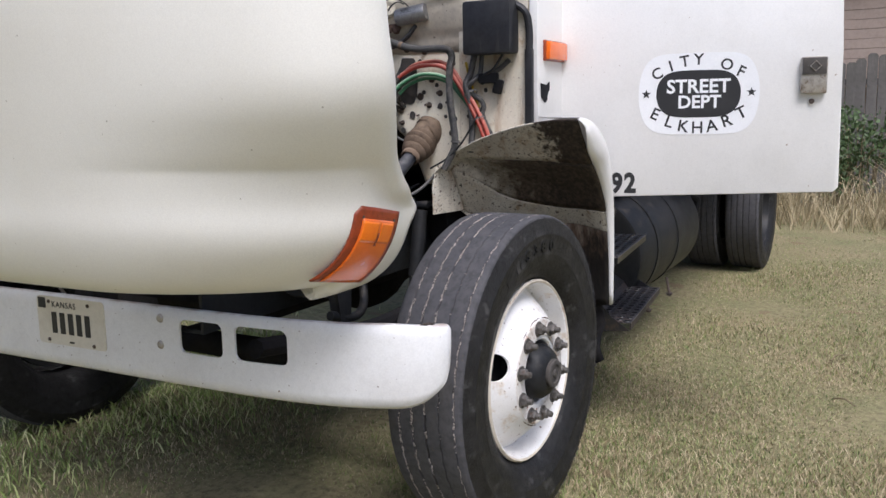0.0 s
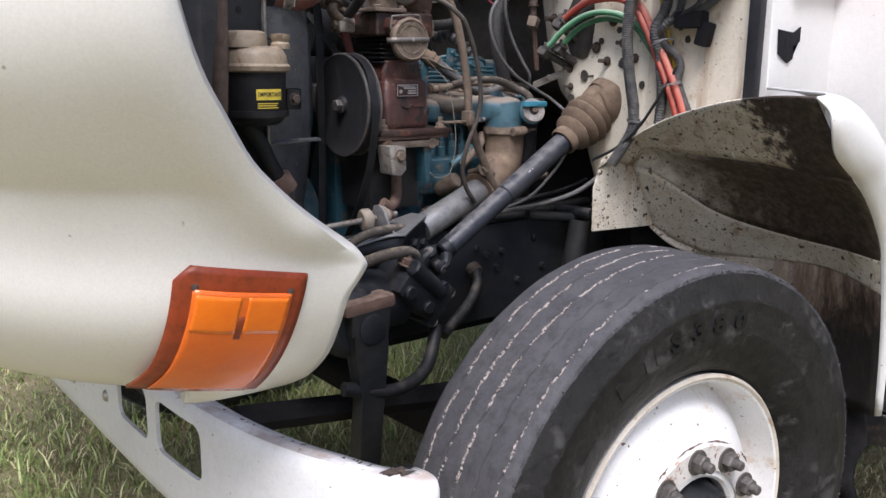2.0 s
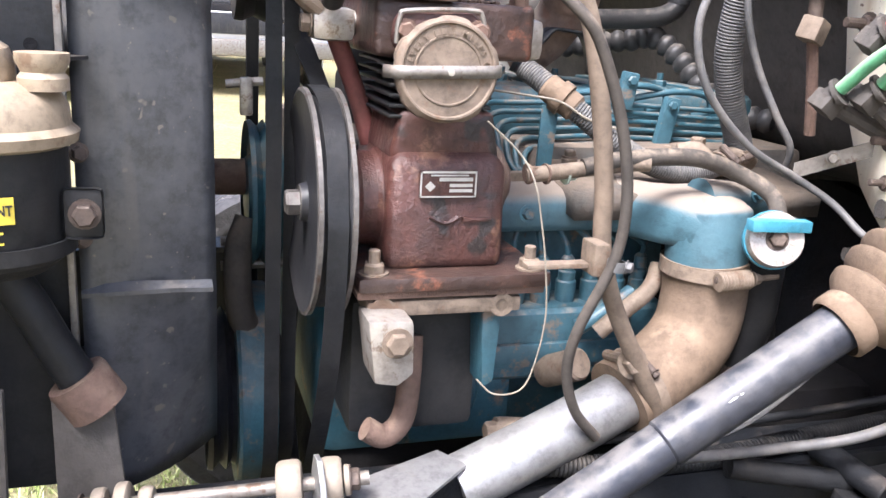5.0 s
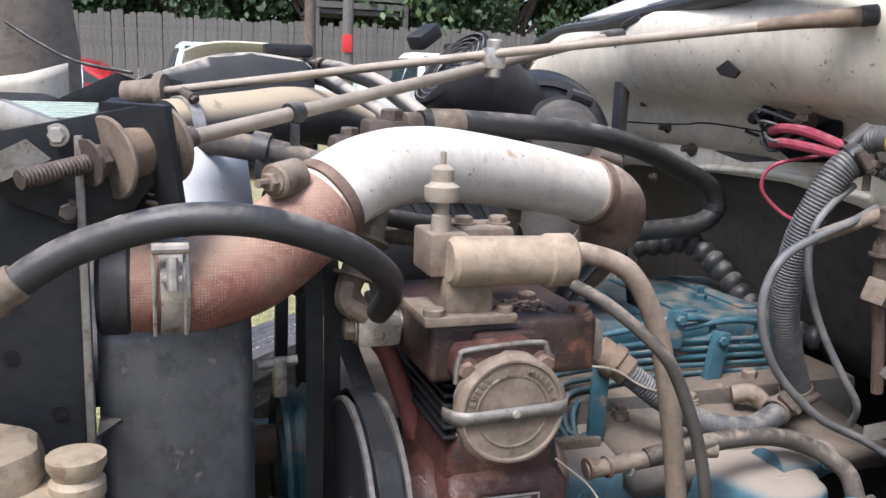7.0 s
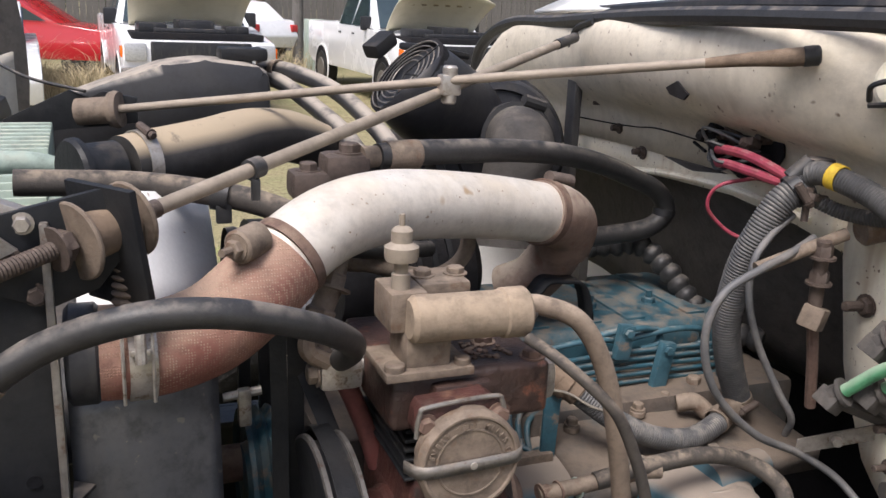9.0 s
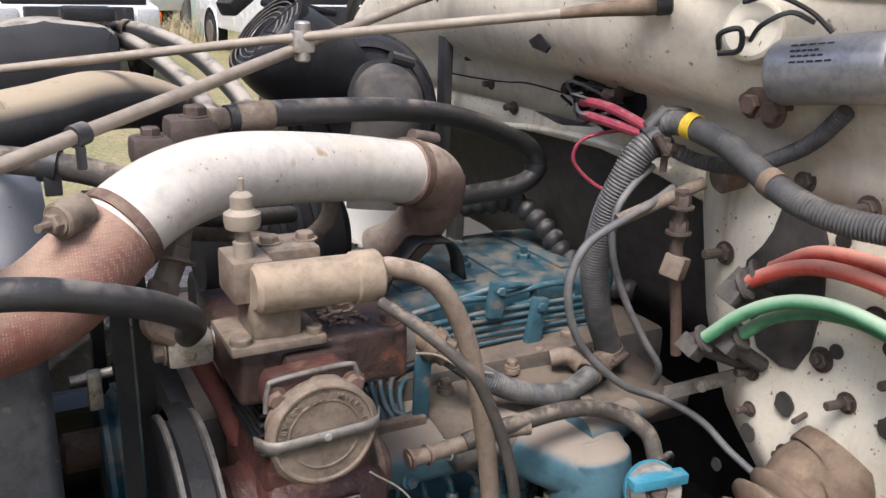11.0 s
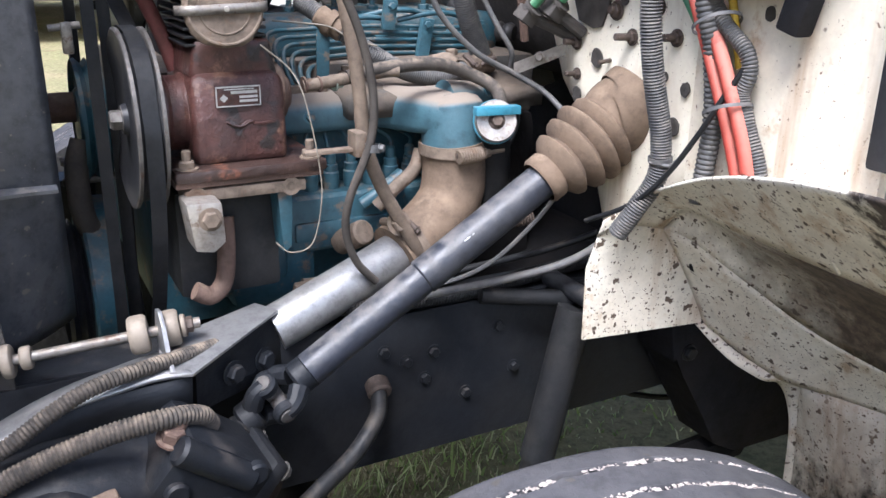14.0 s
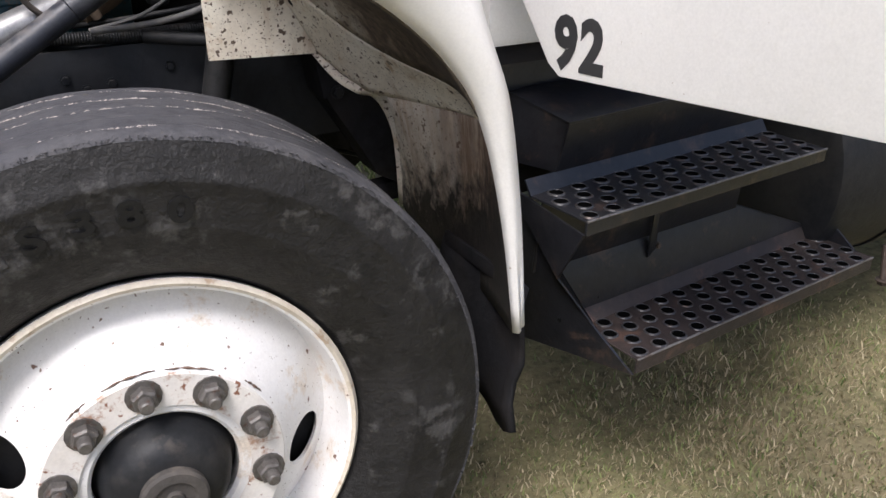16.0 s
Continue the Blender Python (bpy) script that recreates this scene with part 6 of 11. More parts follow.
for x, z in ((-0.583, 1.091), (-0.588, 0.975)):
    n = B(); nut(n, (x - 0.015, 0.622, z + 0.01), (0, -1, 0), 0.011, 0.012)
    part("bolt", n, M["bolt"], br, "rusty bolt head")
for x, y in ((-0.645, 0.60), (-0.61, 0.60)):
    n = B(); nut(n, (x, y, 0.926), (0, 0, 1), 0.006, 0.010)
    part("bolt", n, M["bolt"], br)
rod = thing("torque_rod", (-0.36, 0.61, 0.99), "thin steel rod with rubber bushes between two brackets", "rod")
bm = B(); cyl(bm, (-0.50, 0.642, 1.003), (-0.235, 0.598, 1.031), 0.0065, seg=12)
part("bar", bm, M["steel"], rod)
dr = Vector((0.265, -0.044, 0.028)).normalized()
for s, r, h in ((0.035, 0.017, 0.006), (0.055, 0.020, 0.006), (0.075, 0.014, 0.006), (0.199, 0.0235, 0.011), (0.236, 0.0225, 0.010), (0.250, 0.014, 0.003)):
    p = Vector((-0.50, 0.642, 1.003)) + dr * s
    n = B(); lathe(n, [(0, -h), (r * 0.86, -h), (r * 0.97, -h * 0.75), (r, -h * 0.4), (r, h * 0.4), (r * 0.97, h * 0.75), (r * 0.86, h), (0, h)], p, dr, 26)
    part("bush", n, M["rod"], rod, "dusty grey rubber bush and washer")
for p in (Vector((-0.50, 0.642, 1.003)) + dr * 0.018, Vector((-0.50, 0.642, 1.003)) + dr * 0.252):
    n = B(); nut(n, p, dr, 0.010, 0.010)
    part("nut", n, M["bolt"], rod)
rb = thing("rod_bracket", (-0.2, 0.58, 0.98), "bare bent sheet steel bracket on the rail", "bracket")
bm = B()
slab(bm, [(-0.286, 0.532, 0.999), (-0.262, 0.526, 0.997), (-0.128, 0.633, 1.009), (-0.150, 0.662, 1.012), (-0.262, 0.625, 1.003), (-0.286, 0.60, 1.000)], (0, 0, 1), 0.004, 0.001)
part("plate", bm, M["motor"], rb, "bare steel top plate", 30)
bm = B()
slab(bm, [(-0.284, 0.530, 0.999), (-0.284, 0.606, 0.999), (-0.284, 0.622, 1.030), (-0.284, 0.612, 1.052), (-0.284, 0.592, 1.056), (-0.284, 0.574, 1.044), (-0.284, 0.556, 1.014)], (1, 0, 0), 0.005, 0.001)
part("ear", bm, M["motor"], rb, "upturned ear round the rod", 30)
bm = B()
slab(bm, [(-0.255, 0.545, 0.996), (-0.125, 0.640, 1.006), (-0.125, 0.640, 0.92), (-0.255, 0.56, 0.93)], (0.3, 0.6, 0), 0.006, 0.001)
part("gusset", bm, M["frame_black"], rb, "black gusset below", 30)
bm = B()
sheet(bm, loft(curve_pts([(-0.262, 0.528, 0.999), (-0.30, 0.531, 1.000), (-0.338, 0.530, 0.996), (-0.398, 0.530, 0.986), (-0.46, 0.525, 0.966), (-0.56, 0.52, 0.922)], 4), curve_pts([(-0.262, 0.595, 1.000), (-0.30, 0.596, 0.999), (-0.338, 0.592, 0.994), (-0.398, 0.588, 0.982), (-0.46, 0.58, 0.962), (-0.56, 0.57, 0.918)], 4), 3))
thicken(part("flange", bm, M["motor"], rb, "worn steel flange curving down along the rail", 40), 0.005, 0)
bm = B()
sheet(bm, loft(curve_pts([(-0.262, 0.534, 0.995), (-0.338, 0.536, 0.991), (-0.398, 0.536, 0.981), (-0.46, 0.531, 0.961), (-0.56, 0.526, 0.917)], 4), curve_pts([(-0.262, 0.550, 0.93), (-0.338, 0.555, 0.92), (-0.398, 0.556, 0.91), (-0.46, 0.55, 0.89), (-0.56, 0.545, 0.86)], 4), 2))
thicken(part("web", bm, M["frame_black"], rb, "black face under the flange", 40), 0.005, 0)
for x, y, z in ((-0.205, 0.578, 0.965), (-0.155, 0.618, 0.955)):
    bm = B(); nut(bm, (x, y, z), (0.5, -0.85, 0), 0.012, 0.012)
    part("bolt", bm, M["frame_black"], rb, "black bolt head")

# ---- steering gear, joint, shaft and boot ----
sg = thing("steering_gear", (-0.33, 0.52, 0.76), "black cast steering gear box with dusty cover and arm", "steering gear")
bm = B()
lathe(bm, [(0, 0), (0.060, 0), (0.066, 0.008), (0.066, 0.02), (0.072, 0.03), (0.080, 0.06), (0.084, 0.10), (0.080, 0.14), (0.066, 0.18), (0.060, 0.21), (0.064, 0.22), (0.064, 0.235), (0.0, 0.24)], (-0.52, 0.525, 0.862), (1, 0.07, 0.05), 36)
part("housing", bm, M["frame_black"], sg, "black cast housing")
vq = Matrix.Translation((-0.258, 0.515, 0.893)) @ Matrix.Rotation(radians(40), 4, "Y") @ Matrix.Rotation(radians(6), 4, "Z")
bm = B(); box(bm, (-0.070, -0.055, -0.042), (0.055, 0.055, 0.042), 0.016, vq)
part("valve_body", bm, M["frame_black"], sg, "black valve body")
bm = B(); box(bm, (0.050, -0.050, -0.050), (0.072, 0.052, 0.048), 0.008, vq)
part("end_plate", bm, M["frame_black"], sg, "black end plate")
bm = B(); lathe(bm, [(0, 0), (0.036, 0), (0.034, 0.012), (0.024, 0.018), (0.022, 0.032), (0, 0.032)], vq @ Vector((0.070, 0.0, 0.0)), vq.to_3x3() @ Vector((1, 0, 0)), 24)
part("input_seal", bm, M["oily"], sg, "round input seal")
bm = B(); cyl(bm, vq @ Vector((-0.075, -0.052, 0.020)), vq @ Vector((0.030, -0.052, 0.020)), 0.017, seg=16, bevel=0.004)
part("relief_boss", bm, M["frame_black"], sg, "long cast boss")
for a_, b_ in ((-0.038, -0.036), (0.038, -0.036), (-0.038, 0.036), (0.038, 0.036)):
    bm = B(); nut(bm, vq @ Vector((0.072, a_, b_)), vq.to_3x3() @ Vector((1, 0, 0)), 0.009, 0.009)
    part("bolt_head", bm, M["lug"], sg)
for a_, b_ in ((0.020, -0.022), (-0.045, -0.024), (0.028, 0.030)):
    bm = B(); lathe(bm, [(0.014, -0.004), (0.014, 0.005), (0.011, 0.008), (0, 0.008)], vq @ Vector((a_, -0.055, b_)), vq.to_3x3() @ Vector((0, -1, 0)), 16)
    part("boss", bm, M["frame_black"], sg, "cast boss")
bm = B(); nut(bm, (-0.300, 0.478, 0.952), (0.3, -0.3, 1), 0.013, 0.016); cyl(bm, (-0.300, 0.478, 0.955), (-0.283, 0.487, 0.975), 0.010, seg=12)
part("hose_fitting", bm, M["rust"], sg, "rusty hose fitting")
bm = B()
lathe(bm, [(0, 0.03), (0.066, 0.03), (0.072, 0.0), (0.066, -0.018), (0.052, -0.028), (0, -0.028)], (-0.425, 0.475, 0.855), (0, 1, 0), 32)
part("sector_cover", bm, M["frame_black"], sg, "round sector cover")
bm = B()
box(bm, (-0.058, -0.028, -0.012), (0.056, 0.028, 0.014), 0.009, Matrix.Translation((-0.415, 0.450, 0.897)) @ Matrix.Rotation(radians(-4), 4, "Y"))
part("dirt_ledge", bm, M["rust"], sg, "dusty clamp ledge on top")
for x in (-0.468, -0.362):
    bm = B(); nut(bm, (x, 0.450, 0.897), (1 if x > -0.4 else -1, 0, 0), 0.012, 0.012)
    part("clamp_bolt", bm, M["rust"], sg, "rusty clamp bolt")
bm = B()
slab(bm, [(-0.458, 0.425, 0.892), (-0.368, 0.425, 0.892), (-0.372, 0.425, 0.845), (-0.384, 0.425, 0.80), (-0.388, 0.42, 0.72), (-0.40, 0.42, 0.56), (-0.455, 0.42, 0.55), (-0.440, 0.42, 0.72), (-0.446, 0.425, 0.80), (-0.458, 0.425, 0.845)], (0, 1, 0), 0.034, 0.006)
bmesh.ops.triangulate(bm, faces=[f for f in bm.faces if len(f.verts) > 4])
arm_ = part("pitman_arm", bm, M["black"], sg, "dusty black steering arm", 30)
bm = B(); lathe(bm, [(0.030, 0), (0.030, 0.004), (0.026, 0.006), (0.0, 0.004)], (-0.413, 0.425, 0.852), (0, -1, 0), 28)
part("shaft_end", bm, M["frame_black"], arm_, "worn end of the sector shaft")
bm = B()
tube(bm, [(-0.44, 0.40, 0.56), (-0.25, 0.36, 0.54), (0.0, 0.33, 0.52)], 0.022, 12)
solo("drag_link", bm, M["black"], "black steel drag link to the wheel", "drag link")
uj = thing("universal_joint", (-0.15, 0.58, 0.90), "greasy black universal joint on the steering shaft", "joint")
ax = Vector((0.236, 0.56, 1.172)) - Vector((-0.11, 0.575, 0.948))
ax.normalize()
o = Vector((-0.11, 0.575, 0.948))
jq = Matrix.Translation(o) @ ax.to_track_quat("X", "Z").to_matrix().to_4x4()
for turn_, s0, s1_, mid in ((0, 0.004, -0.022, -0.052), (90, -0.104, -0.080, -0.052)):
    q = jq @ Matrix.Rotation(radians(turn_ + 20), 4, "X")
    n = B()
    cyl(n, q @ Vector((s0, 0, 0)), q @ Vector((s1_, 0, 0)), 0.023, seg=20, bevel=0.004)
    for sd in (-1, 1):
        tube(n, [q @ Vector((s1_, sd * 0.014, 0)), q @ Vector(((s1_ + mid) / 2, sd * 0.028, 0)), q @ Vector((mid, sd * 0.031, 0))], 0.011, 10, radius=lambda t: 0.014 - 0.003 * t)
        cyl(n, q @ Vector((mid, sd * 0.022, 0)), q @ Vector((mid, sd * 0.037, 0)), 0.0165, seg=18, bevel=0.003)
    part("yoke", n, M["frame_black"], uj, "black forged yoke")
    n = B()
    cyl(n, q @ Vector((mid, -0.039, 0)), q @ Vector((mid, 0.039, 0)), 0.0105, seg=16, bevel=0.001)
    part("pin", n, M["lug"], uj, "dull joint pin")
cyl_b = B()
cyl(cyl_b, o + ax * -0.11, Vector((-0.21, 0.555, 0.885)), 0.018, seg=14)
part("stub", cyl_b, M["black"], uj)
st = thing("steering_shaft", (0.06, 0.57, 0.95), "blue black steering shaft with chipped paint", "steering shaft")
bm = B(); cyl(bm, o, o + ax * 0.19, 0.0228, seg=26, bevel=0.002)
part("lower_tube", bm, M["shaft"], st)
bm = B(); cyl(bm, o + ax * 0.188, o + ax * 0.415, 0.0248, seg=26, bevel=0.003)
up_tube = part("upper_tube", bm, M["shaft"], st)
bm = B()
for s, a in ((0.26, 0.2), (0.268, 0.6), (0.255, 0.5)):
    pz = o + ax * s + Vector((-0.0, -0.75, 0.55)).normalized() * 0.0246
    vs = bmesh.ops.create_icosphere(bm, subdivisions=1, radius=0.006)["verts"]
    for v in vs:
        v.co = Vector((v.co.x * 1.4, v.co.y * 0.12, v.co.z * 0.6)) + pz + Vector((0.004 * a, 0, 0))
part("paint_chip", bm, M["decal"], up_tube, "pale scratched chip")
bt = thing("steering_boot", (0.3, 0.57, 1.13), "dusty tan bellows boot where the shaft meets the firewall", "boot")
bp = [(0.0305, 0.0), (0.0345, 0.004), (0.0345, 0.020), (0.031, 0.024), (0.047, 0.036), (0.049, 0.042), (0.037, 0.052), (0.055, 0.062), (0.057, 0.068), (0.041, 0.078), (0.060, 0.087), (0.061, 0.092), (0.043, 0.102), (0.056, 0.110), (0.057, 0.115), (0.046, 0.124), (0.047, 0.130)]
bm = B(); lathe(bm, bp, o + ax * 0.395, ax, 36)
part("bellows", bm, M["boot"], bt, "ribbed dusty bellows", 60)
be = o + ax * 0.395
bm = B(); tube(bm, [be + ax * 0.116, be + ax * 0.14 + Vector((0, 0, 0.006)), (0.352, 0.548, 1.252), (0.372, 0.545, 1.268)], 0.05, 30, radius=lambda t: 0.047 + 0.012 * smoothstep(0, 0.8, t))
part("collar", bm, M["boot"], bt, "tan cone on the firewall", 60)
n = B(); cyl(n, (0.352, 0.585, 1.318), (0.322, 0.58, 1.316), 0.003, seg=8)
part("screw", n, M["bolt"], bt)
n = B(); nut(n, (0.318, 0.575, 1.262), (-1, 0, 0), 0.005, 0.01)
part("nut", n, M["bolt"], bt)

# ---- air compressor ----
SEAT = Matrix(((1.03, 0, 0, 0.0205), (0, 1, 0, 0.045), (0, 0, 1, -0.008), (0, 0, 0, 1)))


def seat(ob):
    """Sets a thing of the compressor group on its place on the bracket."""
    for o in [ob] + list(ob.children_recursive):
        if o.data:
            o.data.transform(SEAT)
    return ob


cp = thing("air_compressor", (-0.17, 0.70, 1.17), "red brown cast iron air compressor with rust and dust", "compressor")
bm = B()
box(bm, (-0.222, 0.632, 1.208), (-0.106, 0.792, 1.322), 0.014, seg=3)
for v in bm.verts:
    k = smoothstep(1.30, 1.325, v.co.z)
    v.co.x += (-0.167 - v.co.x) * 0.12 * k
    v.co.y += (0.70 - v.co.y) * 0.16 * k
crank = part("crankcase", bm, M["red_iron"], cp, "red brown crankcase", 40)
bm = B()
for w in (0.030, 0.022):
    tube(bm, [(-0.167 - w * 0.5, 0.633, 1.262), (-0.167, 0.631, 1.256), (-0.167 + w * 0.5, 0.633, 1.262)], 0.0022, 6)
box(bm, (-0.150, 0.630, 1.257), (-0.122, 0.634, 1.261), 0.001)
part("cast_mark", bm, M["red_iron"], crank, "raised casting mark")
bm = B()
cyl(bm, (-0.112, 0.71, 1.282), (-0.090, 0.71, 1.282), 0.040, seg=28, bevel=0.006)
cyl(bm, (-0.092, 0.71, 1.282), (-0.082, 0.71, 1.282), 0.024, seg=20, bevel=0.003)
part("end_cover", bm, M["rust"], cp, "rusty round end cover")
bm = B()
lathe(bm, [(0, -0.262), (0.048, -0.262), (0.050, -0.252), (0.050, -0.244), (0.047, -0.240), (0.047, -0.226), (0.050, -0.222), (0.050, -0.20), (0, -0.20)], (0, 0.70, 1.266), (1, 0, 0), 30)
part("nose", bm, M["red_iron"], cp, "red brown shaft nose")
bm = B(); box(bm, (-0.252, 0.605, 1.196), (-0.066, 0.81, 1.2105), 0.004)
part("base_flange", bm, M["oily"], cp, "dark base flange")
bm = B()
box(bm, (-0.252, 0.610, 1.1885), (-0.070, 0.80, 1.1962), 0.002)
part("mount_plate", bm, M["rust"], cp, "rusty mounting plate")
bm = B()
box(bm, (-0.242, 0.612, 1.170), (-0.092, 0.66, 1.186), 0.004)
for x in (-0.228, -0.112):
    lathe(bm, [(0.012, 0), (0.006, 0.0)], (x, 0.611, 1.178), (0, -1, 0), 14)
part("slotted_rail", bm, M["tan_metal"], cp, "tan slotted rail under the base")
for x, y in ((-0.235, 0.622), (-0.083, 0.622), (-0.235, 0.79), (-0.083, 0.79)):
    n = B()
    nut(n, (x, y, 1.2105), (0, 0, 1), 0.010, 0.011, x * 50)
    cyl(n, (x, y, 1.218), (x, y, 1.234), 0.0055, seg=10, bevel=0.001)
    part("base_bolt", n, M["tan_metal"] if y < 0.7 else M["bolt"], cp, "dusty bolt and nut")
bm = B()
box(bm, (-0.212, 0.648, 1.312), (-0.118, 0.784, 1.360), 0.010, seg=3)
for v in bm.verts:
    k = smoothstep(1.345, 1.310, v.co.z)
    v.co.x += (v.co.x + 0.167) * 0.16 * k
part("neck", bm, M["red_iron"], cp, "red brown neck below the cylinder", 40)
bm = B(); box(bm, (-0.206, 0.660, 1.318), (-0.128, 0.780, 1.412), 0.010)
cylr = part("cylinder", bm, M["black"], cp, "black cylinder barrel")
for k in range(6):
    bm = B(); box(bm, (-0.221, 0.650, 1.352 + 0.0095 * k), (-0.123, 0.79, 1.3555 + 0.0095 * k), 0.001, seg=1)
    part("fin", bm, M["black"], cylr, "thin cooling fin")
bm = B()
box(bm, (-0.238, 0.640, 1.408), (-0.090, 0.80, 1.459), 0.007, seg=3)
box(bm, (-0.204, 0.628, 1.412), (-0.150, 0.66, 1.452), 0.006)
head = part("cylinder_head", bm, M["oily"], cp, "rusty brown cylinder head", 40)
for x, y in ((-0.226, 0.655), (-0.102, 0.655), (-0.102, 0.78), (-0.131, 0.70)):
    n = B(); nut(n, (x, y, 1.4585), (0, 0, 1), 0.009, 0.008, x * 90)
    part("head_bolt", n, M["rust"], head, "rusty head bolt")
random.seed(9)
bm = B()
for _ in range(40):
    vs = bmesh.ops.create_icosphere(bm, subdivisions=1, radius=random.uniform(0.002, 0.004))["verts"]
    c = Vector((random.uniform(-0.155, -0.12), random.uniform(0.66, 0.70), 1.4600))
    for v in vs:
        v.co = Vector((v.co.x, v.co.y, v.co.z * 0.7)) + c
part("rust_flake", bm, M["rust"], head, "flaking rust crumbs", 0, "stuff")
# unloader cap with its strap and frame
bm = B()
pts = [(-0.226, 0.602, 1.440), (-0.222, 0.602, 1.447), (-0.164, 0.602, 1.450), (-0.155, 0.602, 1.444), (-0.150, 0.602, 1.425), (-0.158, 0.602, 1.415), (-0.222, 0.602, 1.412), (-0.228, 0.602, 1.425)]
slab(bm, pts, (0, 1, 0), 0.028, 0.003)
un = part("unloader_flange", bm, M["red_iron"], cp, "brown flange with two bolts", 40)
bm = B()
tube(bm, [(-0.229, 0.601, 1.422), (-0.227, 0.600, 1.443), (-0.219, 0.600, 1.449), (-0.165, 0.600, 1.452), (-0.155, 0.600, 1.446), (-0.151, 0.600, 1.424)], 0.0022, 8)
part("gasket_edge", bm, M["steel"], un, "steel edge round the flange")
for x, z in ((-0.221, 1.4325), (-0.157, 1.4345)):
    n = B(); nut(n, (x, 0.602, z), (0, -1, 0), 0.0075, 0.008, x * 70)
    part("flange_bolt", n, M["rust"], un, "rusty orange bolt")
CC = Vector((-0.187, 0.602, 1.4005))
bm = B()
lathe(bm, [(0.0, 0.0), (0.0425, 0.0), (0.0445, 0.004), (0.0445, 0.014), (0.0415, 0.0185), (0.0398, 0.0185), (0.0386, 0.0165), (0.030, 0.0165), (0.0294, 0.0175), (0.0283, 0.0175), (0.0277, 0.0165), (0, 0.0165)], CC, (0, -1, 0.05), 72, lambda r, h, a: (r * (1 + 0.035 * (1 if math.sin(a * 5 + 0.6) > 0.35 else 0)) if r > 0.039 and h < 0.016 else r, h))
cap = part("unloader_cap", bm, M["tan_metal"], cp, "round tan cast cap with raised worn lettering bars", 40)
def cap_turn(deg, out):
    """A place on the cap's ring of writing, its foot towards the middle."""
    a = radians(deg)
    p = CC + Vector((0.0342 * math.sin(a), -0.0165 - out, 0.0342 * math.cos(a)))
    return Matrix(((math.cos(a), math.sin(a), 0, p.x), (0, 0, -1, p.y), (-math.sin(a), math.cos(a), 0, p.z), (0, 0, 0, 1)))


for word, start in (("EVERY", -75), ("MILES", 22), ("OR", 78)):
    for i, ch in enumerate(word):
        letters("cap_letter", ch, cap_turn(start + 9.6 * i, 0.0002), 0.0072, M["tan_metal"], cap, 0.0005, 1.0, "", 0.0001)
for i, deg in enumerate((-112, -103, -94, -21, -11.5, -2, 7.5, 112, 122, 132, 160, 172, 184, 200, 212)):
    bm = B(); box(bm, (-0.0016, -0.0024, 0), (0.0016, 0.0024, 0.0006), 0, cap_turn(deg, 0.0002))
    part("worn_bar", bm, M["tan_metal"], cap, "worn raised bar", 0)
bm = B()
lo, hi = [], []
for k in range(17):
    t = k / 16
    x = -0.239 + 0.104 * t
    y = 0.600 - 0.0185 * (1 - abs(2 * t - 1) ** 10)
    z = 1.3985 + 0.004 * t
    lo.append(Vector((x, y, z - 0.0055))); hi.append(Vector((x, y, z + 0.0055)))
sheet(bm, [lo, hi])
thicken(part("strap", bm, M["steel"], cp, "bent steel strap across the cap", 60), 0.0018, 0)
n = B(); lathe(n, [(0.0035, 0), (0.003, 0.002), (0, 0.0025)], (-0.186, 0.5815, 1.4005), (0, -1, 0), 12)
part("rivet", n, M["zinc"], cp)
# data plate
dp = B(); box(dp, (-0.194, 0.6285, 1.2815), (-0.140, 0.6318, 1.3065), 0.0006)
dpl = part("data_plate", dp, M["red_iron"], cp, "small riveted data plate")
for x0, x1, z0, z1 in ((-0.194, -0.140, 1.3045, 1.3065), (-0.194, -0.140, 1.2815, 1.2828), (-0.194, -0.1925, 1.2815, 1.3065), (-0.1415, -0.140, 1.2815, 1.3065), (-0.176, -0.144, 1.297, 1.3005), (-0.166, -0.144, 1.2915, 1.2945), (-0.166, -0.144, 1.2865, 1.2895), (-0.184, -0.148, 1.3018, 1.3032)):
    dp = B(); box(dp, (x0, 0.6279, z0), (x1, 0.6286, z1))
    part("plate_bar", dp, M["canister"], dpl, "pale bar", 0)
m = Matrix.Translation((-0.1845, 0.6282, 1.292)) @ Matrix.Rotation(radians(45), 4, "Y")
dp = B(); box(dp, (-0.0035, -0.0004, -0.0035), (0.0035, 0.0004, 0.0035), 0, m)
part("diamond", dp, M["canister"], dpl, "pale diamond mark", 0)
# governor on top
gv = thing("governor", (-0.18, 0.64, 1.459), "dusty tan cast governor with a round filter can", "governor")
bm = B()
box(bm, (-0.246, 0.630, 1.459), (-0.168, 0.70, 1.467), 0.002)
box(bm, (-0.226, 0.640, 1.466), (-0.186, 0.69, 1.498), 0.004)
cyl(bm, (-0.236, 0.640, 1.466), (-0.236, 0.640, 1.473), 0.009, seg=12, bevel=0.001)
cyl(bm, (-0.176, 0.640, 1.466), (-0.176, 0.640, 1.473), 0.007, seg=12, bevel=0.001)
part("base", bm, M["tan_metal"], gv, "grey tan base casting")
bm = B()
cyl(bm, (-0.225, 0.642, 1.511), (-0.118, 0.642, 1.509), 0.0205, seg=30, bevel=0.004)
part("filter_can", bm, M["paper"], gv, "dusty tan filter can")
bm = B()
lathe(bm, [(0.0207, -0.012), (0.0225, -0.010), (0.0225, 0.010), (0.0207, 0.012)], (-0.131, 0.642, 1.5093), (1, 0, 0), 30)
part("can_rim", bm, M["paper"], gv)
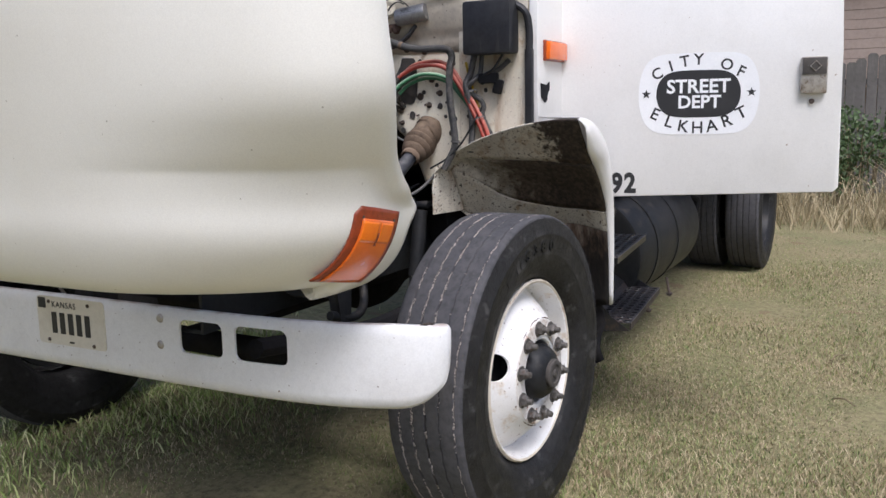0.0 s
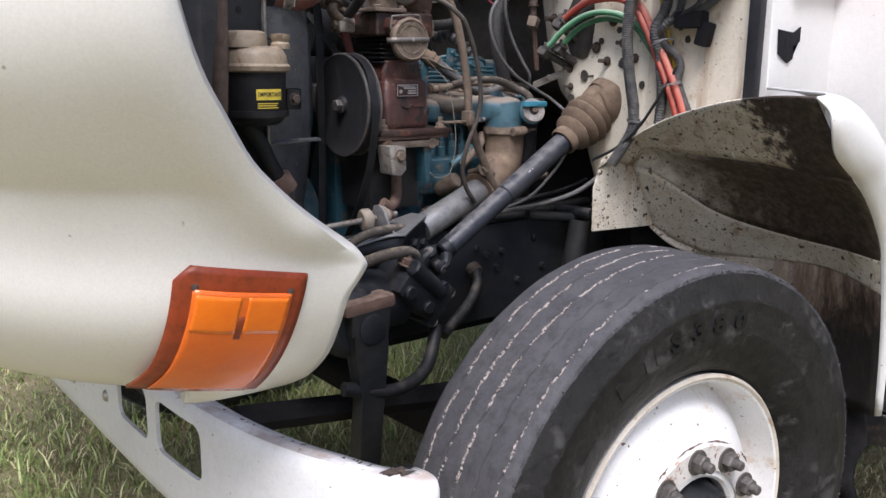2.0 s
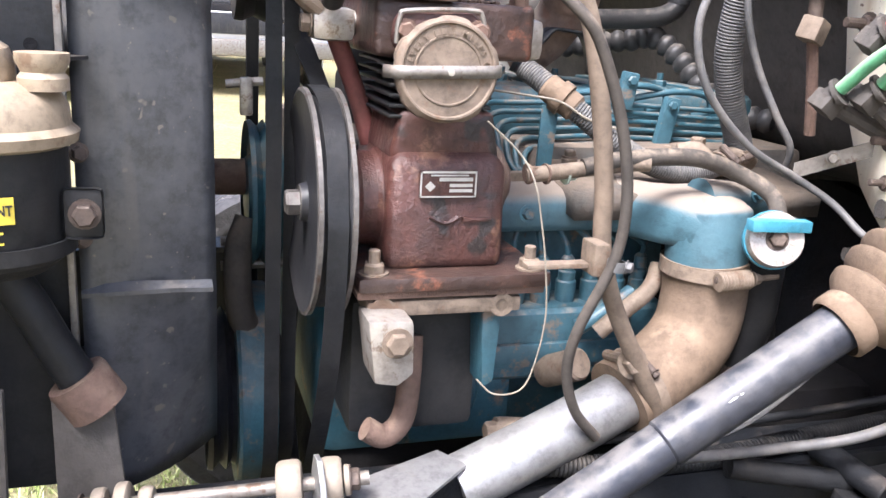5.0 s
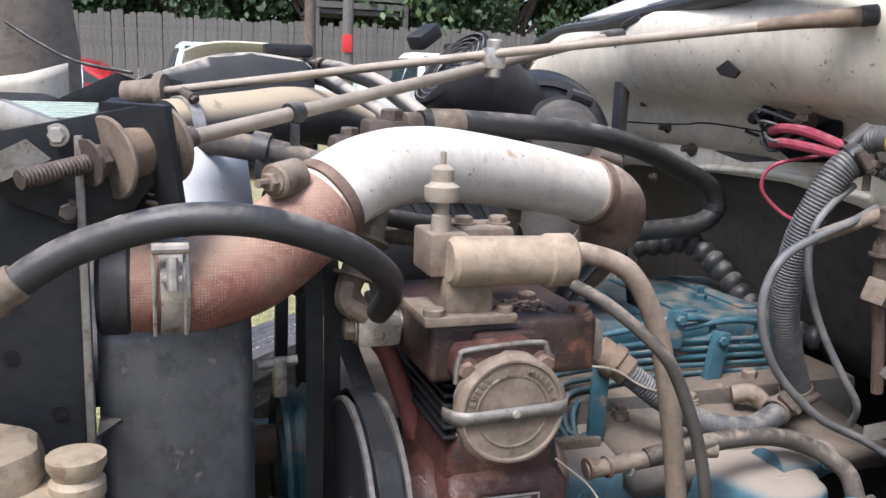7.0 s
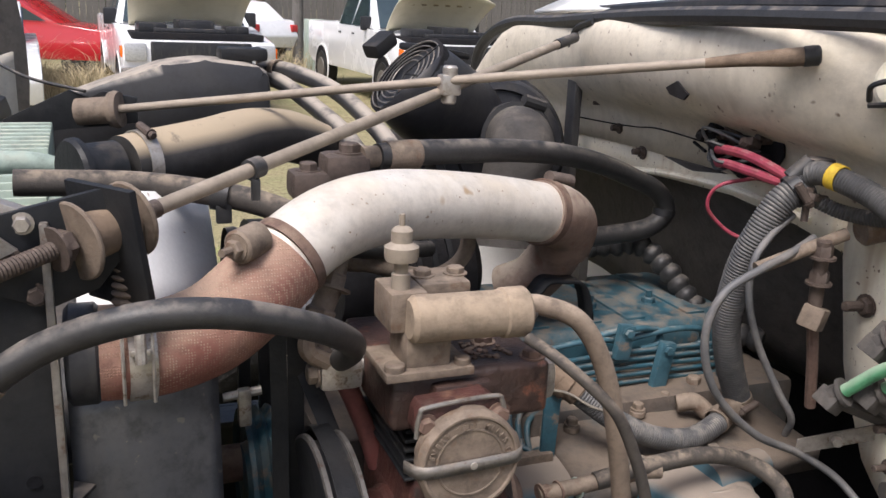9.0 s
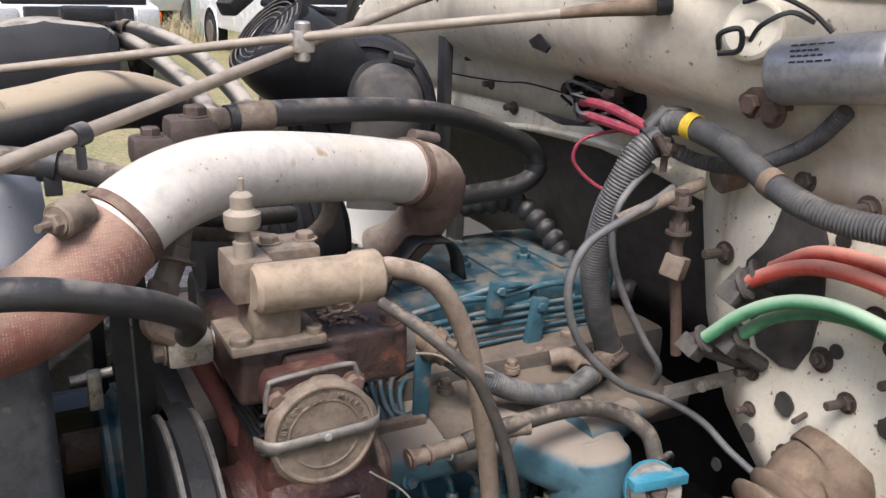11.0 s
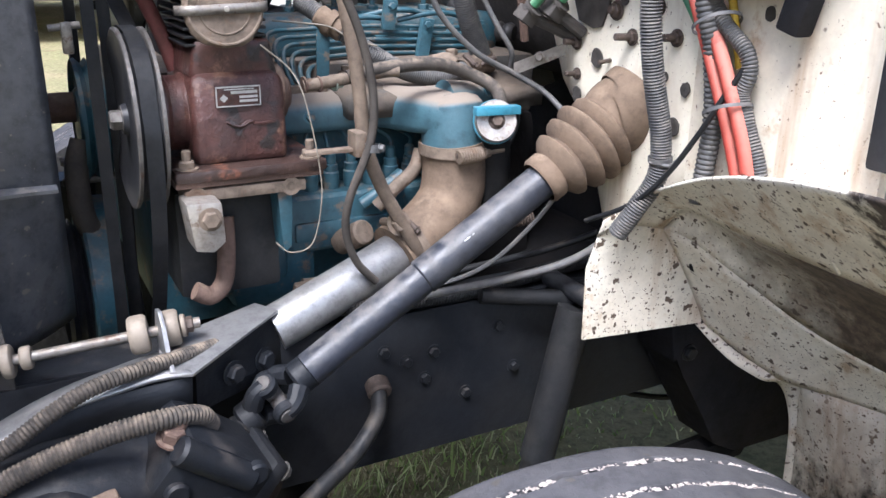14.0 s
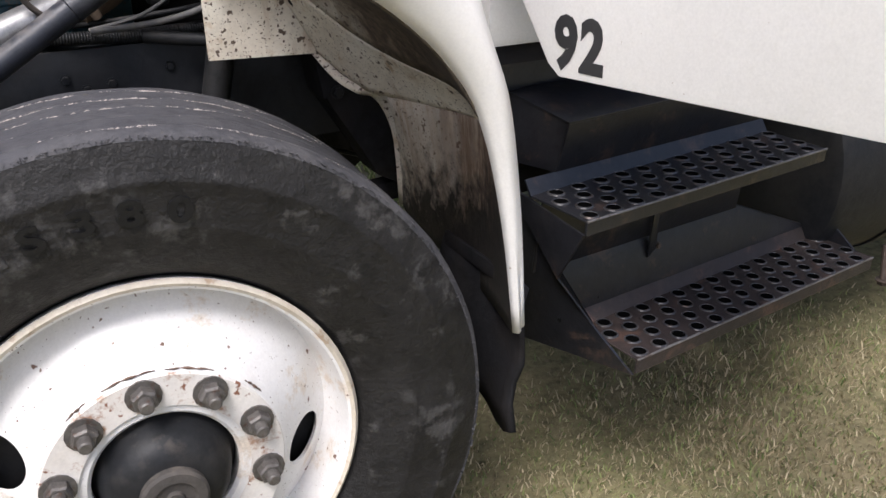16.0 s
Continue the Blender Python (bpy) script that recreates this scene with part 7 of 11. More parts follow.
bm = B(); cyl(bm, (-0.118, 0.642, 1.509), (-0.108, 0.642, 1.509), 0.008, seg=12, bevel=0.002)
part("outlet", bm, M["steel"], gv)
bm = B()
box(bm, (-0.238, 0.648, 1.496), (-0.205, 0.70, 1.532), 0.004)
box(bm, (-0.206, 0.665, 1.512), (-0.160, 0.715, 1.533), 0.004)
part("valve_block", bm, M["tan_metal"], gv, "tan valve block")
for x in (-0.197, -0.166):
    n = B(); nut(n, (x, 0.69, 1.533), (0, 0, 1), 0.008, 0.007)
    part("block_bolt", n, M["tan_metal"], gv)
bm = B()
lathe(bm, [(0.008, 1.530), (0.008, 1.545), (0.006, 1.546), (0.006, 1.556), (0.0135, 1.557), (0.0145, 1.562), (0.0145, 1.569), (0.011, 1.571), (0.009, 1.573), (0.009, 1.583), (0.006, 1.586), (0.0025, 1.587), (0.0025, 1.597), (0, 1.598)], (-0.225, 0.664, 0), (0, 0, 1), 20)
part("relief_valve", bm, M["rod"], gv, "dull tan metal relief valve")

for o in (cp, gv):
    seat(o)

# ---- pulleys and belts ----
pl = thing("compressor_pulley", (-0.262, 0.70, 1.15), "black compressor belt pulley with a worn steel rim", "pulley")
bm = B()
lathe(bm, [(0, -0.292), (0.018, -0.292), (0.020, -0.286), (0.026, -0.285), (0.060, -0.283), (0.098, -0.2895), (0.100, -0.290), (0.108, -0.292), (0.110, -0.288), (0.1035, -0.282), (0.1035, -0.267), (0.110, -0.261), (0.108, -0.257), (0.098, -0.258), (0.094, -0.264), (0, -0.262)], (0, 0.70, 1.262), (1, 0, 0), 64)
part("disc", bm, M["plastic"], pl, "", 30)
for x0 in (-0.292, -0.2625):
    bm = B(); lathe(bm, [(0.1075, x0), (0.1112, x0 + 0.001), (0.1112, x0 + 0.005), (0.1075, x0 + 0.0055)], (0, 0.70, 1.262), (1, 0, 0), 64)
    part("worn_rim", bm, M["lug"], pl, "bright worn edge")
n = B(); nut(n, (-0.290, 0.70, 1.262), (-1, 0, 0), 0.013, 0.016); cyl(n, (-0.298, 0.70, 1.262), (-0.305, 0.70, 1.262), 0.008, seg=12)
part("pulley_nut", n, M["lug"], pl, "dull steel nut")
seat(pl)


def belt(pts, x, w, t, label):
    """A closed belt in a plane across the engine, round the run of (y, z) places."""
    P = curve_pts([(0, y, z) for y, z in pts + pts[:1]], 6)[:-1]
    b = B()
    rows = []
    c = sum(P, Vector()) / len(P)
    for p in P + P[:1]:
        d = (p - c).normalized()
        rows.append([p + d * o + Vector((x + xx, 0, 0)) for o, xx in ((0, -w / 2), (t, -w / 2 - 0.001), (t, w / 2 + 0.001), (0, w / 2), (0, -w / 2))])
    sheet(b, rows)
    return solo("drive_belt", b, M["black"], label, "belt", "engine belts", smooth=30)


seat(belt([(0.592, 1.262), (0.62, 1.34), (0.70, 1.369), (0.78, 1.34), (0.86, 1.15), (0.90, 1.0), (0.86, 0.91), (0.78, 0.90), (0.70, 0.98), (0.63, 1.10), (0.60, 1.19)], -0.2745, 0.016, 0.004, "black belt from the compressor down to the crank pulley"))
belt([(0.80, 1.10), (0.80, 1.40), (0.83, 1.50), (0.92, 1.53), (1.0, 1.48), (1.02, 1.30), (1.02, 1.0), (0.98, 0.90), (0.88, 0.88), (0.81, 0.95)], -0.300, 0.014, 0.008, "black rubber fan belt behind the shroud")
belt([(0.83, 1.10), (0.83, 1.40), (0.86, 1.48), (0.94, 1.50), (1.0, 1.45), (1.0, 1.30), (1.0, 1.0), (0.96, 0.92), (0.89, 0.90), (0.84, 0.95)], -0.278, 0.014, 0.008, "black rubber alternator belt behind the pulley")
for nm, x, y, z, r, w, mt, lb in (("crank_pulley", -0.345, 0.95, 0.97, 0.10, 0.02, "plastic", "black ribbed crank pulley"), ("upper_pulley", -0.300, 0.92, 1.475, 0.055, 0.03, "plastic", "black ribbed upper pulley"), ("fan_pulley", -0.296, 0.95, 1.22, 0.085, 0.018, "blue", "blue black fan hub pulley")):
    bm = B()
    lathe(bm, [(0, -w), (r * 0.5, -w), (r * 0.55, -w * 0.6), (r * 0.9, -w * 0.6), (r, -w), (r * 1.02, -w * 0.7), (r * 0.92, -w * 0.3), (r * 1.02, 0.1 * w), (r * 0.92, 0.4 * w), (r * 1.02, 0.8 * w), (r, w), (0, w)], (x, y, z), (1, 0, 0), 44)
    solo(nm, bm, M[mt], lb, "pulley", smooth=30)
bm = B()
lathe(bm, [(0, -0.022), (0.085, -0.022), (0.088, -0.019), (0.092, -0.022), (0.123, -0.022), (0.126, -0.018), (0.126, 0.018), (0.123, 0.022), (0, 0.022)], (-0.310, 0.945, 0.978), (1, 0, 0), 56)
solo("crank_damper", bm, M["blue"], "wide blue crank damper under the compressor pulley", "damper", smooth=30)
fan = thing("fan_hub", (-0.40, 1.0, 1.2), "rusty fan shaft with bolts behind the shroud", "fan hub")
bm = B()
cyl(bm, (-0.30, 0.97, 1.235), (-0.352, 0.97, 1.235), 0.022, seg=20, bevel=0.003)
cyl(bm, (-0.352, 0.97, 1.235), (-0.40, 0.97, 1.235), 0.016, seg=20, bevel=0.003)
part("shaft", bm, M["rust"], fan)
for k in range(6):
    bm = B()
    a = radians(60 * k + 22)
    m = Matrix.Translation((-0.43, 1.09, 1.20)) @ Matrix.Rotation(a, 4, "X") @ Matrix.Rotation(radians(32), 4, "Z")
    box(bm, (-0.004, -0.05, 0.05), (0.004, 0.05, 0.27), 0.003, m)
    part("fan_blade", bm, M["dark"], fan, "dark fan blade")
hose("bypass_hose", [(-0.315, 0.90, 1.20), (-0.328, 0.89, 1.16), (-0.325, 0.88, 1.09), (-0.30, 0.89, 1.05)], 0.016, M["dusty_hose"], "curved dusty hose by the fan hub")
for z in (1.165, 1.135):
    bm = B(); cyl(bm, (-0.345, 0.93, z), (-0.27, 0.93, z + 0.003), 0.006, seg=10)
    solo("adjuster_rod", bm, M["steel"], "thin steel adjuster rod behind the belts", "rod")
bm = B()
cyl(bm, (-0.34, 0.90, 1.352), (-0.30, 0.90, 1.356), 0.005, seg=10)
box(bm, (-0.325, 0.893, 1.318), (-0.311, 0.905, 1.36), 0.003)
solo("linkage", bm, M["zinc"], "small zinc plated linkage by the fan", "linkage")
bm = B()
slab(bm, [(-0.254, 0.775, 1.335), (-0.236, 0.775, 1.335), (-0.262, 0.84, 1.42), (-0.285, 0.86, 1.455), (-0.297, 0.86, 1.45), (-0.278, 0.83, 1.405)], (0.1, 0.6, -0.3), 0.006, 0.001)
(solo("belt_guard", bm, M["black"], "black slotted adjuster arm beside the pulley", "bracket", smooth=30))
# bracket below the compressor
bk = thing("compressor_bracket", (-0.17, 0.66, 1.05), "pale worn cast bracket under the compressor", "bracket")
bm = B(); slab(bm, [(-0.236, 0.622, 1.172), (-0.192, 0.622, 1.170), (-0.190, 0.622, 1.118), (-0.205, 0.622, 1.106), (-0.228, 0.622, 1.110)], (0, 1, 0), 0.05, 0.006)
part("foot", bm, M["zinc"], bk, "pale worn casting")
n = B(); nut(n, (-0.208, 0.622, 1.150), (0, -1, 0), 0.011, 0.008)
part("bolt", n, M["tan_metal"], bk)
bm = B(); slab(bm, [(-0.112, 0.665, 1.170), (-0.090, 0.665, 1.172), (-0.094, 0.665, 1.085), (-0.106, 0.665, 1.078)], (0, 1, 0), 0.05, 0.003)
part("arm", bm, M["blue"], bk, "dusty blue arm")
bm = B(); box(bm, (-0.235, 0.70, 1.02), (-0.10, 0.82, 1.165), 0.01)
part("backing", bm, M["black"], bk, "dark bracket body")
hose("drain_elbow", [(-0.175, 0.69, 1.13), (-0.178, 0.68, 1.09), (-0.186, 0.67, 1.05), (-0.205, 0.665, 1.035), (-0.225, 0.665, 1.045)], 0.012, M["rust"], "rusty curved drain tube")

# ---- engine ----
en = thing("engine", (0.1, 1.05, 0.95), "blue painted diesel engine covered with brown dust", "engine")
bm = B(); box(bm, (-0.24, 0.84, 0.92), (0.20, 1.32, 1.20), 0.02)
part("block", bm, M["blue"], en, "dark blue engine block")
# rear of the block boxed in black, deep shade put into its colour
bm = B(); box(bm, (0.196, 0.86, 0.90), (0.42, 1.32, 1.20), 0.03)
part("bell_housing", bm, M["dark"], en, "rear of the engine, coloured black for its deep shade")
bm = B(); box(bm, (-0.24, 0.88, 1.19), (0.42, 1.28, 1.292), 0.012)
part("cylinder_head", bm, M["dusty_blue"], en, "dust caked cylinder head")
bm = B(); box(bm, (-0.06, 0.965, 1.285), (0.40, 1.20, 1.355), 0.022, seg=3)
vc = part("valve_cover", bm, M["blue"], en, "dusty blue valve cover", 40)
for x in (0.04, 0.12, 0.19, 0.289):
    n = B(); nut(n, (x, 1.05, 1.354), (0, 0, 1), 0.010, 0.010); cyl(n, (x, 1.05, 1.358), (x, 1.05, 1.374), 0.005, seg=8)
    part("cover_bolt", n, M["blue"], vc)
    bm = B(); box(bm, (x + 0.025, 0.99, 1.353), (x + 0.055, 1.18, 1.3585), 0.002)
    part("cover_rib", bm, M["blue"], vc, "raised rib")
# sloping manifold top
bm = B()
sheet(bm, [[Vector((x, y, z - 0.05 * max(0, x - 0.10) * (1 - k / 3))) for x in (0.03, 0.08, 0.14, 0.2, 0.30, 0.36)] for k, (y, z) in enumerate(((0.93, 1.268), (0.87, 1.258), (0.81, 1.246), (0.765, 1.240)))])
thicken(part("manifold_top", bm, M["dusty_blue"], en, "thick brown dust on the intake manifold", 60), 0.03, 0)
bm = B()
rows = []
for k in range(25):
    x = -0.11 + 0.385 * k / 24
    yf = 0.790 - 0.116 * math.exp(-((x - 0.168) / 0.062) ** 4) + 0.05 * smoothstep(0.22, 0.275, x)
    dz = 0.006 * math.exp(-((x - 0.168) / 0.06) ** 2)
    rows.append([Vector((x, yf + a, z + dz)) for a, z in ((0.09, 1.262), (0.04, 1.258), (0.014, 1.253), (0.003, 1.245), (0.0, 1.234), (0.0, 1.215), (0.006, 1.206), (0.03, 1.202), (0.09, 1.202))])
sheet(bm, rows)
tube(bm, [(0.169, 0.722, 1.2595), (0.1695, 0.719, 1.250), (0.170, 0.715, 1.23), (0.170, 0.712, 1.205), (0.170, 0.711, 1.186)], 0.0475, 28, radius=lambda t: 0.022 + 0.0245 * smoothstep(0, 0.35, t))
tube(bm, [(0.165, 0.735, 1.255), (0.215, 0.745, 1.252), (0.27, 0.77, 1.245)], 0.024, 14, radius=lambda t: 0.025 - 0.006 * t)
part("intake_manifold", bm, M["manifold"], en, "blue intake elbow, dusty on top", 60)
for x, y, z in ((0.238, 0.728, 1.262), (-0.03, 0.762, 1.235)):
    n = B(); nut(n, (x, y, z), (0, -1, 0.2), 0.007, 0.008)
    part("plug", n, M["blue_clean"], en)
# injection pump
ip = thing("injection_pump", (0.0, 0.79, 1.0), "blue fuel injection pump with six line fittings", "fuel pump")
bm = B()
box(bm, (-0.065, 0.775, 1.030), (0.175, 0.86, 1.118), 0.014, seg=3)
box(bm, (-0.055, 0.77, 1.048), (0.165, 0.78, 1.078), 0.006)
part("body", bm, M["blue_clean"], ip, "blue pump body")
bm = B(); box(bm, (-0.15, 0.78, 0.955), (-0.02, 0.90, 1.05), 0.02)
cyl(bm, (-0.17, 0.83, 1.02), (-0.06, 0.83, 1.02), 0.055, seg=28, bevel=0.01)
part("drive_case", bm, M["blue"], ip, "dark blue drive case")
for k in range(6):
    x = -0.018 + 0.0325 * k
    n = B()
    lathe(n, [(0.0115, 1.115), (0.0125, 1.128), (0.0125, 1.142), (0.0105, 1.144), (0.0105, 1.154), (0.0078, 1.156), (0.0078, 1.170), (0.004, 1.174)], (x, 0.806, 0), (0, 0, 1), 14)
    part("line_fitting", n, M["blue_clean"], ip, "blue line fitting")
    z1 = 1.288 + 0.0105 * k
    col = -0.050 + 0.0125 * (5 - k)
    b = B()
    tube(b, [(x, 0.806, 1.165), (x - 0.004, 0.810, 1.19), (0.5 * x + 0.5 * col, 0.822, 1.225), (col + 0.006, 0.840, 1.250), (col, 0.845, 1.265), (col - 0.006, 0.856, z1 - 0.03), (col - 0.004, 0.872, z1 - 0.008), (col + 0.014, 0.888, z1), (col + 0.05, 0.900, z1), (0.12, 0.915, z1 + 0.001), (0.22, 0.925, z1 - 0.003), (0.345 - 0.004 * k, 0.932, z1 - 0.008)], 0.0036, 8, 6)
    part("injection_line", b, M["blue"], ip, "thin dusty blue steel fuel line", 60)
for x, z0, z1, tl in ((0.160, 1.335, 1.382, 8), (0.223, 1.285, 1.352, 10), (0.325, 1.290, 1.345, -6)):
    bm = B(); box(bm, (-0.011, -0.008, -(z1 - z0) / 2), (0.011, 0.004, (z1 - z0) / 2), 0.003, pose(x, 0.915, (z0 + z1) / 2, 0, tl, 0))
    c = part("line_clip", bm, M["blue_clean"], ip, "blue clip across the lines")
    n = B(); nut(n, (x + 0.002, 0.907, z1 - 0.010), (0, -1, 0), 0.006, 0.006)
    part("clip_bolt", n, M["blue_clean"], c)
bm = B(); box(bm, (-0.064, 0.828, 1.256), (0.022, 0.842, 1.268), 0.002)
part("line_clamp", bm, M["tan_metal"], ip, "tan clamp plate across the lines")
b = B()
for k, (dx, z) in enumerate(((0.11, 1.352), (0.17, 1.362), (0.24, 1.356))):
    tube(b, [(dx - 0.05, 0.948, z - 0.01), (dx, 0.940, z), (dx + 0.04, 0.940, z), (dx + 0.065, 0.945, z - 0.008), (dx + 0.066, 0.946, z - 0.026), (dx + 0.04, 0.946, z - 0.032)], 0.0045, 8)
part("leak_off_line", b, M["blue_clean"], ip, "looped blue return line", 60)
# small parts on the dusty head
n = B()
for x, y, z, r in ((0.065, 0.865, 1.270, 0.010), (0.165, 0.875, 1.272, 0.010), (0.270, 0.905, 1.275, 0.014), (0.325, 0.89, 1.272, 0.010), (0.215, 0.89, 1.275, 0.009), (0.12, 0.885, 1.274, 0.009)):
    cyl(n, (x, y, z), (x, y, z + r), r, seg=14, bevel=0.002); nut(n, (x, y, z + r), (0, 0, 1), r * 0.7, r * 0.9)
part("head_plug", n, M["tan_metal"], en, "dusty bolts and plugs", 30, "stuff")
bm = B()
tube(bm, [(0.215, 0.865, 1.288), (0.235, 0.855, 1.292), (0.248, 0.845, 1.280)], 0.011, 12)
cyl(bm, (0.246, 0.846, 1.282), (0.256, 0.838, 1.272), 0.0075, seg=12)
part("sensor", bm, M["tan_metal"], en, "dusty brass sensor")
bm = B()
slab(bm, [(0.01, 0.835, 1.345), (0.03, 0.833, 1.348), (0.026, 0.833, 1.262), (0.008, 0.835, 1.255)], (0, 1, 0), 0.004, 0.001)
part("support_bar", bm, M["blue"], en, "grey green support bar")
# tan air pipe down to the front
ap = thing("air_pipe", (0.02, 0.68, 0.95), "dusty tan air hose and silver pipe running down to the front", "air pipe")
bm = B()
tube(bm, [(0.170, 0.711, 1.196), (0.173, 0.711, 1.15), (0.160, 0.705, 1.105), (0.118, 0.693, 1.070), (0.062, 0.68, 1.045)], 0.047, 28, radius=lambda t: 0.049 - 0.004 * t)
part("elbow", bm, M["boot"], ap, "dusty tan elbow hose", 60)
bm = B()
tube(bm, [(0.075, 0.683, 1.049), (0.0, 0.667, 1.024), (-0.08, 0.655, 0.997), (-0.13, 0.652, 0.978)], 0.0315, 26)
part("pipe", bm, M["motor"], ap, "scratched dusty silver pipe", 60)
clamp_on(ap, (0.170, 0.711, 1.185), (0.02, 0, 1), 0.0495, 0.016, (-0.2, -1, 0), "tan_metal")
clamp_on(ap, (0.085, 0.685, 1.054), (0.92, 0.2, 0.36), 0.046, 0.014, (-0.3, -0.6, 0.8), "tan_metal")
b = B(); tube(b, [(0.148, 0.655, 1.184), (0.185, 0.655, 1.186)], 0.009, 12, 40, ribs=(0.004, 0.002)); nut(b, (0.19, 0.655, 1.186), (1, 0, 0), 0.006, 0.01); cyl(b, (0.195, 0.655, 1.186), (0.222, 0.655, 1.188), 0.0035, seg=8)
part("clamp_spring", b, M["tan_metal"], ap, "tan clamp spring and bolt")
n = B(); nut(n, (0.052, 0.648, 1.103), (0, -1, 0.3), 0.013, 0.014); cyl(n, (0.052, 0.70, 1.09), (0.052, 0.640, 1.106), 0.006, seg=10)
part("clamp_bolt", n, M["tan_metal"], ap)
# oil filler
of = thing("oil_filler", (0.22, 0.66, 1.05), "oil filler tube with a bright blue T handle cap", "oil filler")
bm = B(); tube(bm, [(0.214, 0.668, 1.228), (0.222, 0.678, 1.18), (0.228, 0.69, 1.12), (0.225, 0.72, 1.03)], 0.022, 18)
part("tube", bm, M["black"], of, "dark greasy tube")
fa = Vector((-0.30, -0.85, 0.30)).normalized()
fc = Vector((0.196, 0.636, 1.235))
bm = B(); lathe(bm, [(0, -0.02), (0.026, -0.02), (0.029, -0.012), (0.030, 0.0), (0.028, 0.004), (0, 0.004)], fc, fa, 28)
part("cap", bm, M["zinc"], of, "worn pale cap face")
bm = B(); box(bm, (-0.033, -0.006, -0.006), (0.033, 0.010, 0.006), 0.002, Matrix.Translation(fc + Vector((-0.002, -0.006, 0.016))) @ Matrix.Rotation(radians(-8), 4, "Z"))
part("handle", bm, M["teal"], of, "blue T handle")
n = B(); nut(n, fc + fa * 0.004, fa, 0.009, 0.007)
part("nut", n, M["bolt"], of)
b = B()
lathe(b, [(0.0298, -0.012), (0.0312, -0.012), (0.0312, -0.006), (0.0298, -0.006)], fc, fa, 28)
part("cap_rim", b, M["teal"], of, "blue cap rim")
hose("dipstick_tube", [(0.225, 0.665, 1.245), (0.25, 0.675, 1.244), (0.266, 0.69, 1.22), (0.262, 0.70, 1.19), (0.245, 0.70, 1.17)], 0.004, M["hose"], "thin black breather line", seg=8)
hose("breather_line", [(0.206, 0.90, 1.262), (0.225, 0.84, 1.256), (0.235, 0.80, 1.24)], 0.006, M["hose"], "short dark breather line on the manifold", seg=8)
bm = B()
cyl(bm, (0.015, 0.775, 1.040), (0.034, 0.725, 1.070), 0.019, seg=18, bevel=0.003)
solo("fuel_sediment_cap", bm, M["tan_metal"], "dusty tan round fuel cap on the pump", "fuel cap")
bm = B()
tube(bm, [(-0.06, 0.72, 0.998), (-0.02, 0.70, 1.005), (0.03, 0.70, 1.02)], 0.016, 12)
nut(bm, (-0.06, 0.72, 0.998), (-1, 0, 0), 0.012, 0.016)
solo("fuel_fitting", bm, M["tan_metal"], "dusty fuel line fitting", "fitting")

# ---- charge air pipe over the engine ----
cpipe = thing("charge_air_pipe", (-0.1, 0.85, 1.40), "silver charge air pipe with a woven red hose and rusty coupling", "air pipe")
bm = B()
tube(bm, [(-0.468, 0.728, 1.483), (-0.440, 0.728, 1.482), (-0.405, 0.732, 1.482), (-0.365, 0.740, 1.492), (-0.330, 0.750, 1.515), (-0.300, 0.765, 1.538)], 0.0385, 36, 10)
part("woven_hose", bm, M["weave"], cpipe, "dusty red woven hose", 60)
bm = B(); cyl(bm, (-0.478, 0.728, 1.483), (-0.452, 0.728, 1.483), 0.041, seg=36, bevel=0.004)
part("rubber_end", bm, M["plastic"], cpipe, "black rubber end")
bm = B()
tube(bm, [(-0.312, 0.758, 1.529), (-0.285, 0.775, 1.548), (-0.250, 0.798, 1.561), (-0.205, 0.826, 1.566), (-0.150, 0.857, 1.562), (-0.05, 0.908, 1.545), (0.055, 0.955, 1.522)], 0.0365, 40, 12)
part("silver_tube", bm, M["silver"], cpipe, "dull silver pipe", 60)
bm = B()
tube(bm, [(0.045, 0.951, 1.524), (0.075, 0.964, 1.517), (0.105, 0.985, 1.498), (0.112, 1.005, 1.468)], 0.039, 36, 10)
part("rusty_coupling", bm, M["coupling"], cpipe, "rust brown coupling", 60)
bm = B()
tube(bm, [(0.110, 1.003, 1.47), (0.104, 1.02, 1.44), (0.085, 1.035, 1.41), (0.06, 1.06, 1.39)], 0.034, 30, 8)
part("lower_elbow", bm, M["coupling"], cpipe, "dusty brown lower elbow", 60)
# spring clamp near the radiator
bm = B(); band(bm, (-0.425, 0.730, 1.482), (1, 0.08, 0), 0.0388, 0.021, 0.0022, 40)
c = part("wide_band", bm, M["zinc"], cpipe, "wide steel clamp band")
bm = B()
for dx in (-0.012, 0.010):
    tube(bm, [(-0.425 + dx, 0.692, 1.515), (-0.425 + dx, 0.688, 1.495), (-0.425 + dx, 0.689, 1.470), (-0.425 + dx, 0.693, 1.452)], 0.0016, 6)
cyl(bm, (-0.424, 0.6885, 1.512), (-0.424, 0.684, 1.488), 0.0045, seg=10)
box(bm, (-0.432, 0.684, 1.494), (-0.417, 0.690, 1.499), 0.001)
cyl(bm, (-0.438, 0.688, 1.519), (-0.412, 0.688, 1.519), 0.0045, seg=10)
part("clamp_bolt", bm, M["zinc"], c, "clamp bolt and loops")
b = B(); tube(b, [(-0.430, 0.712, 1.528), (-0.428, 0.714, 1.562)], 0.0105, 14, 60, ribs=(0.0065, 0.0028))
part("clamp_spring", b, M["tan_metal"], cpipe, "dusty coil spring")
n = B(); nut(n, (-0.428, 0.714, 1.562), (0, 0, 1), 0.006, 0.008)
part("spring_nut", n, M["tan_metal"], cpipe)
n = B(); lathe(n, [(0, 0), (0.011, 0), (0.011, 0.003), (0, 0.003)], (-0.430, 0.712, 1.527), (0, 0, 1), 16)
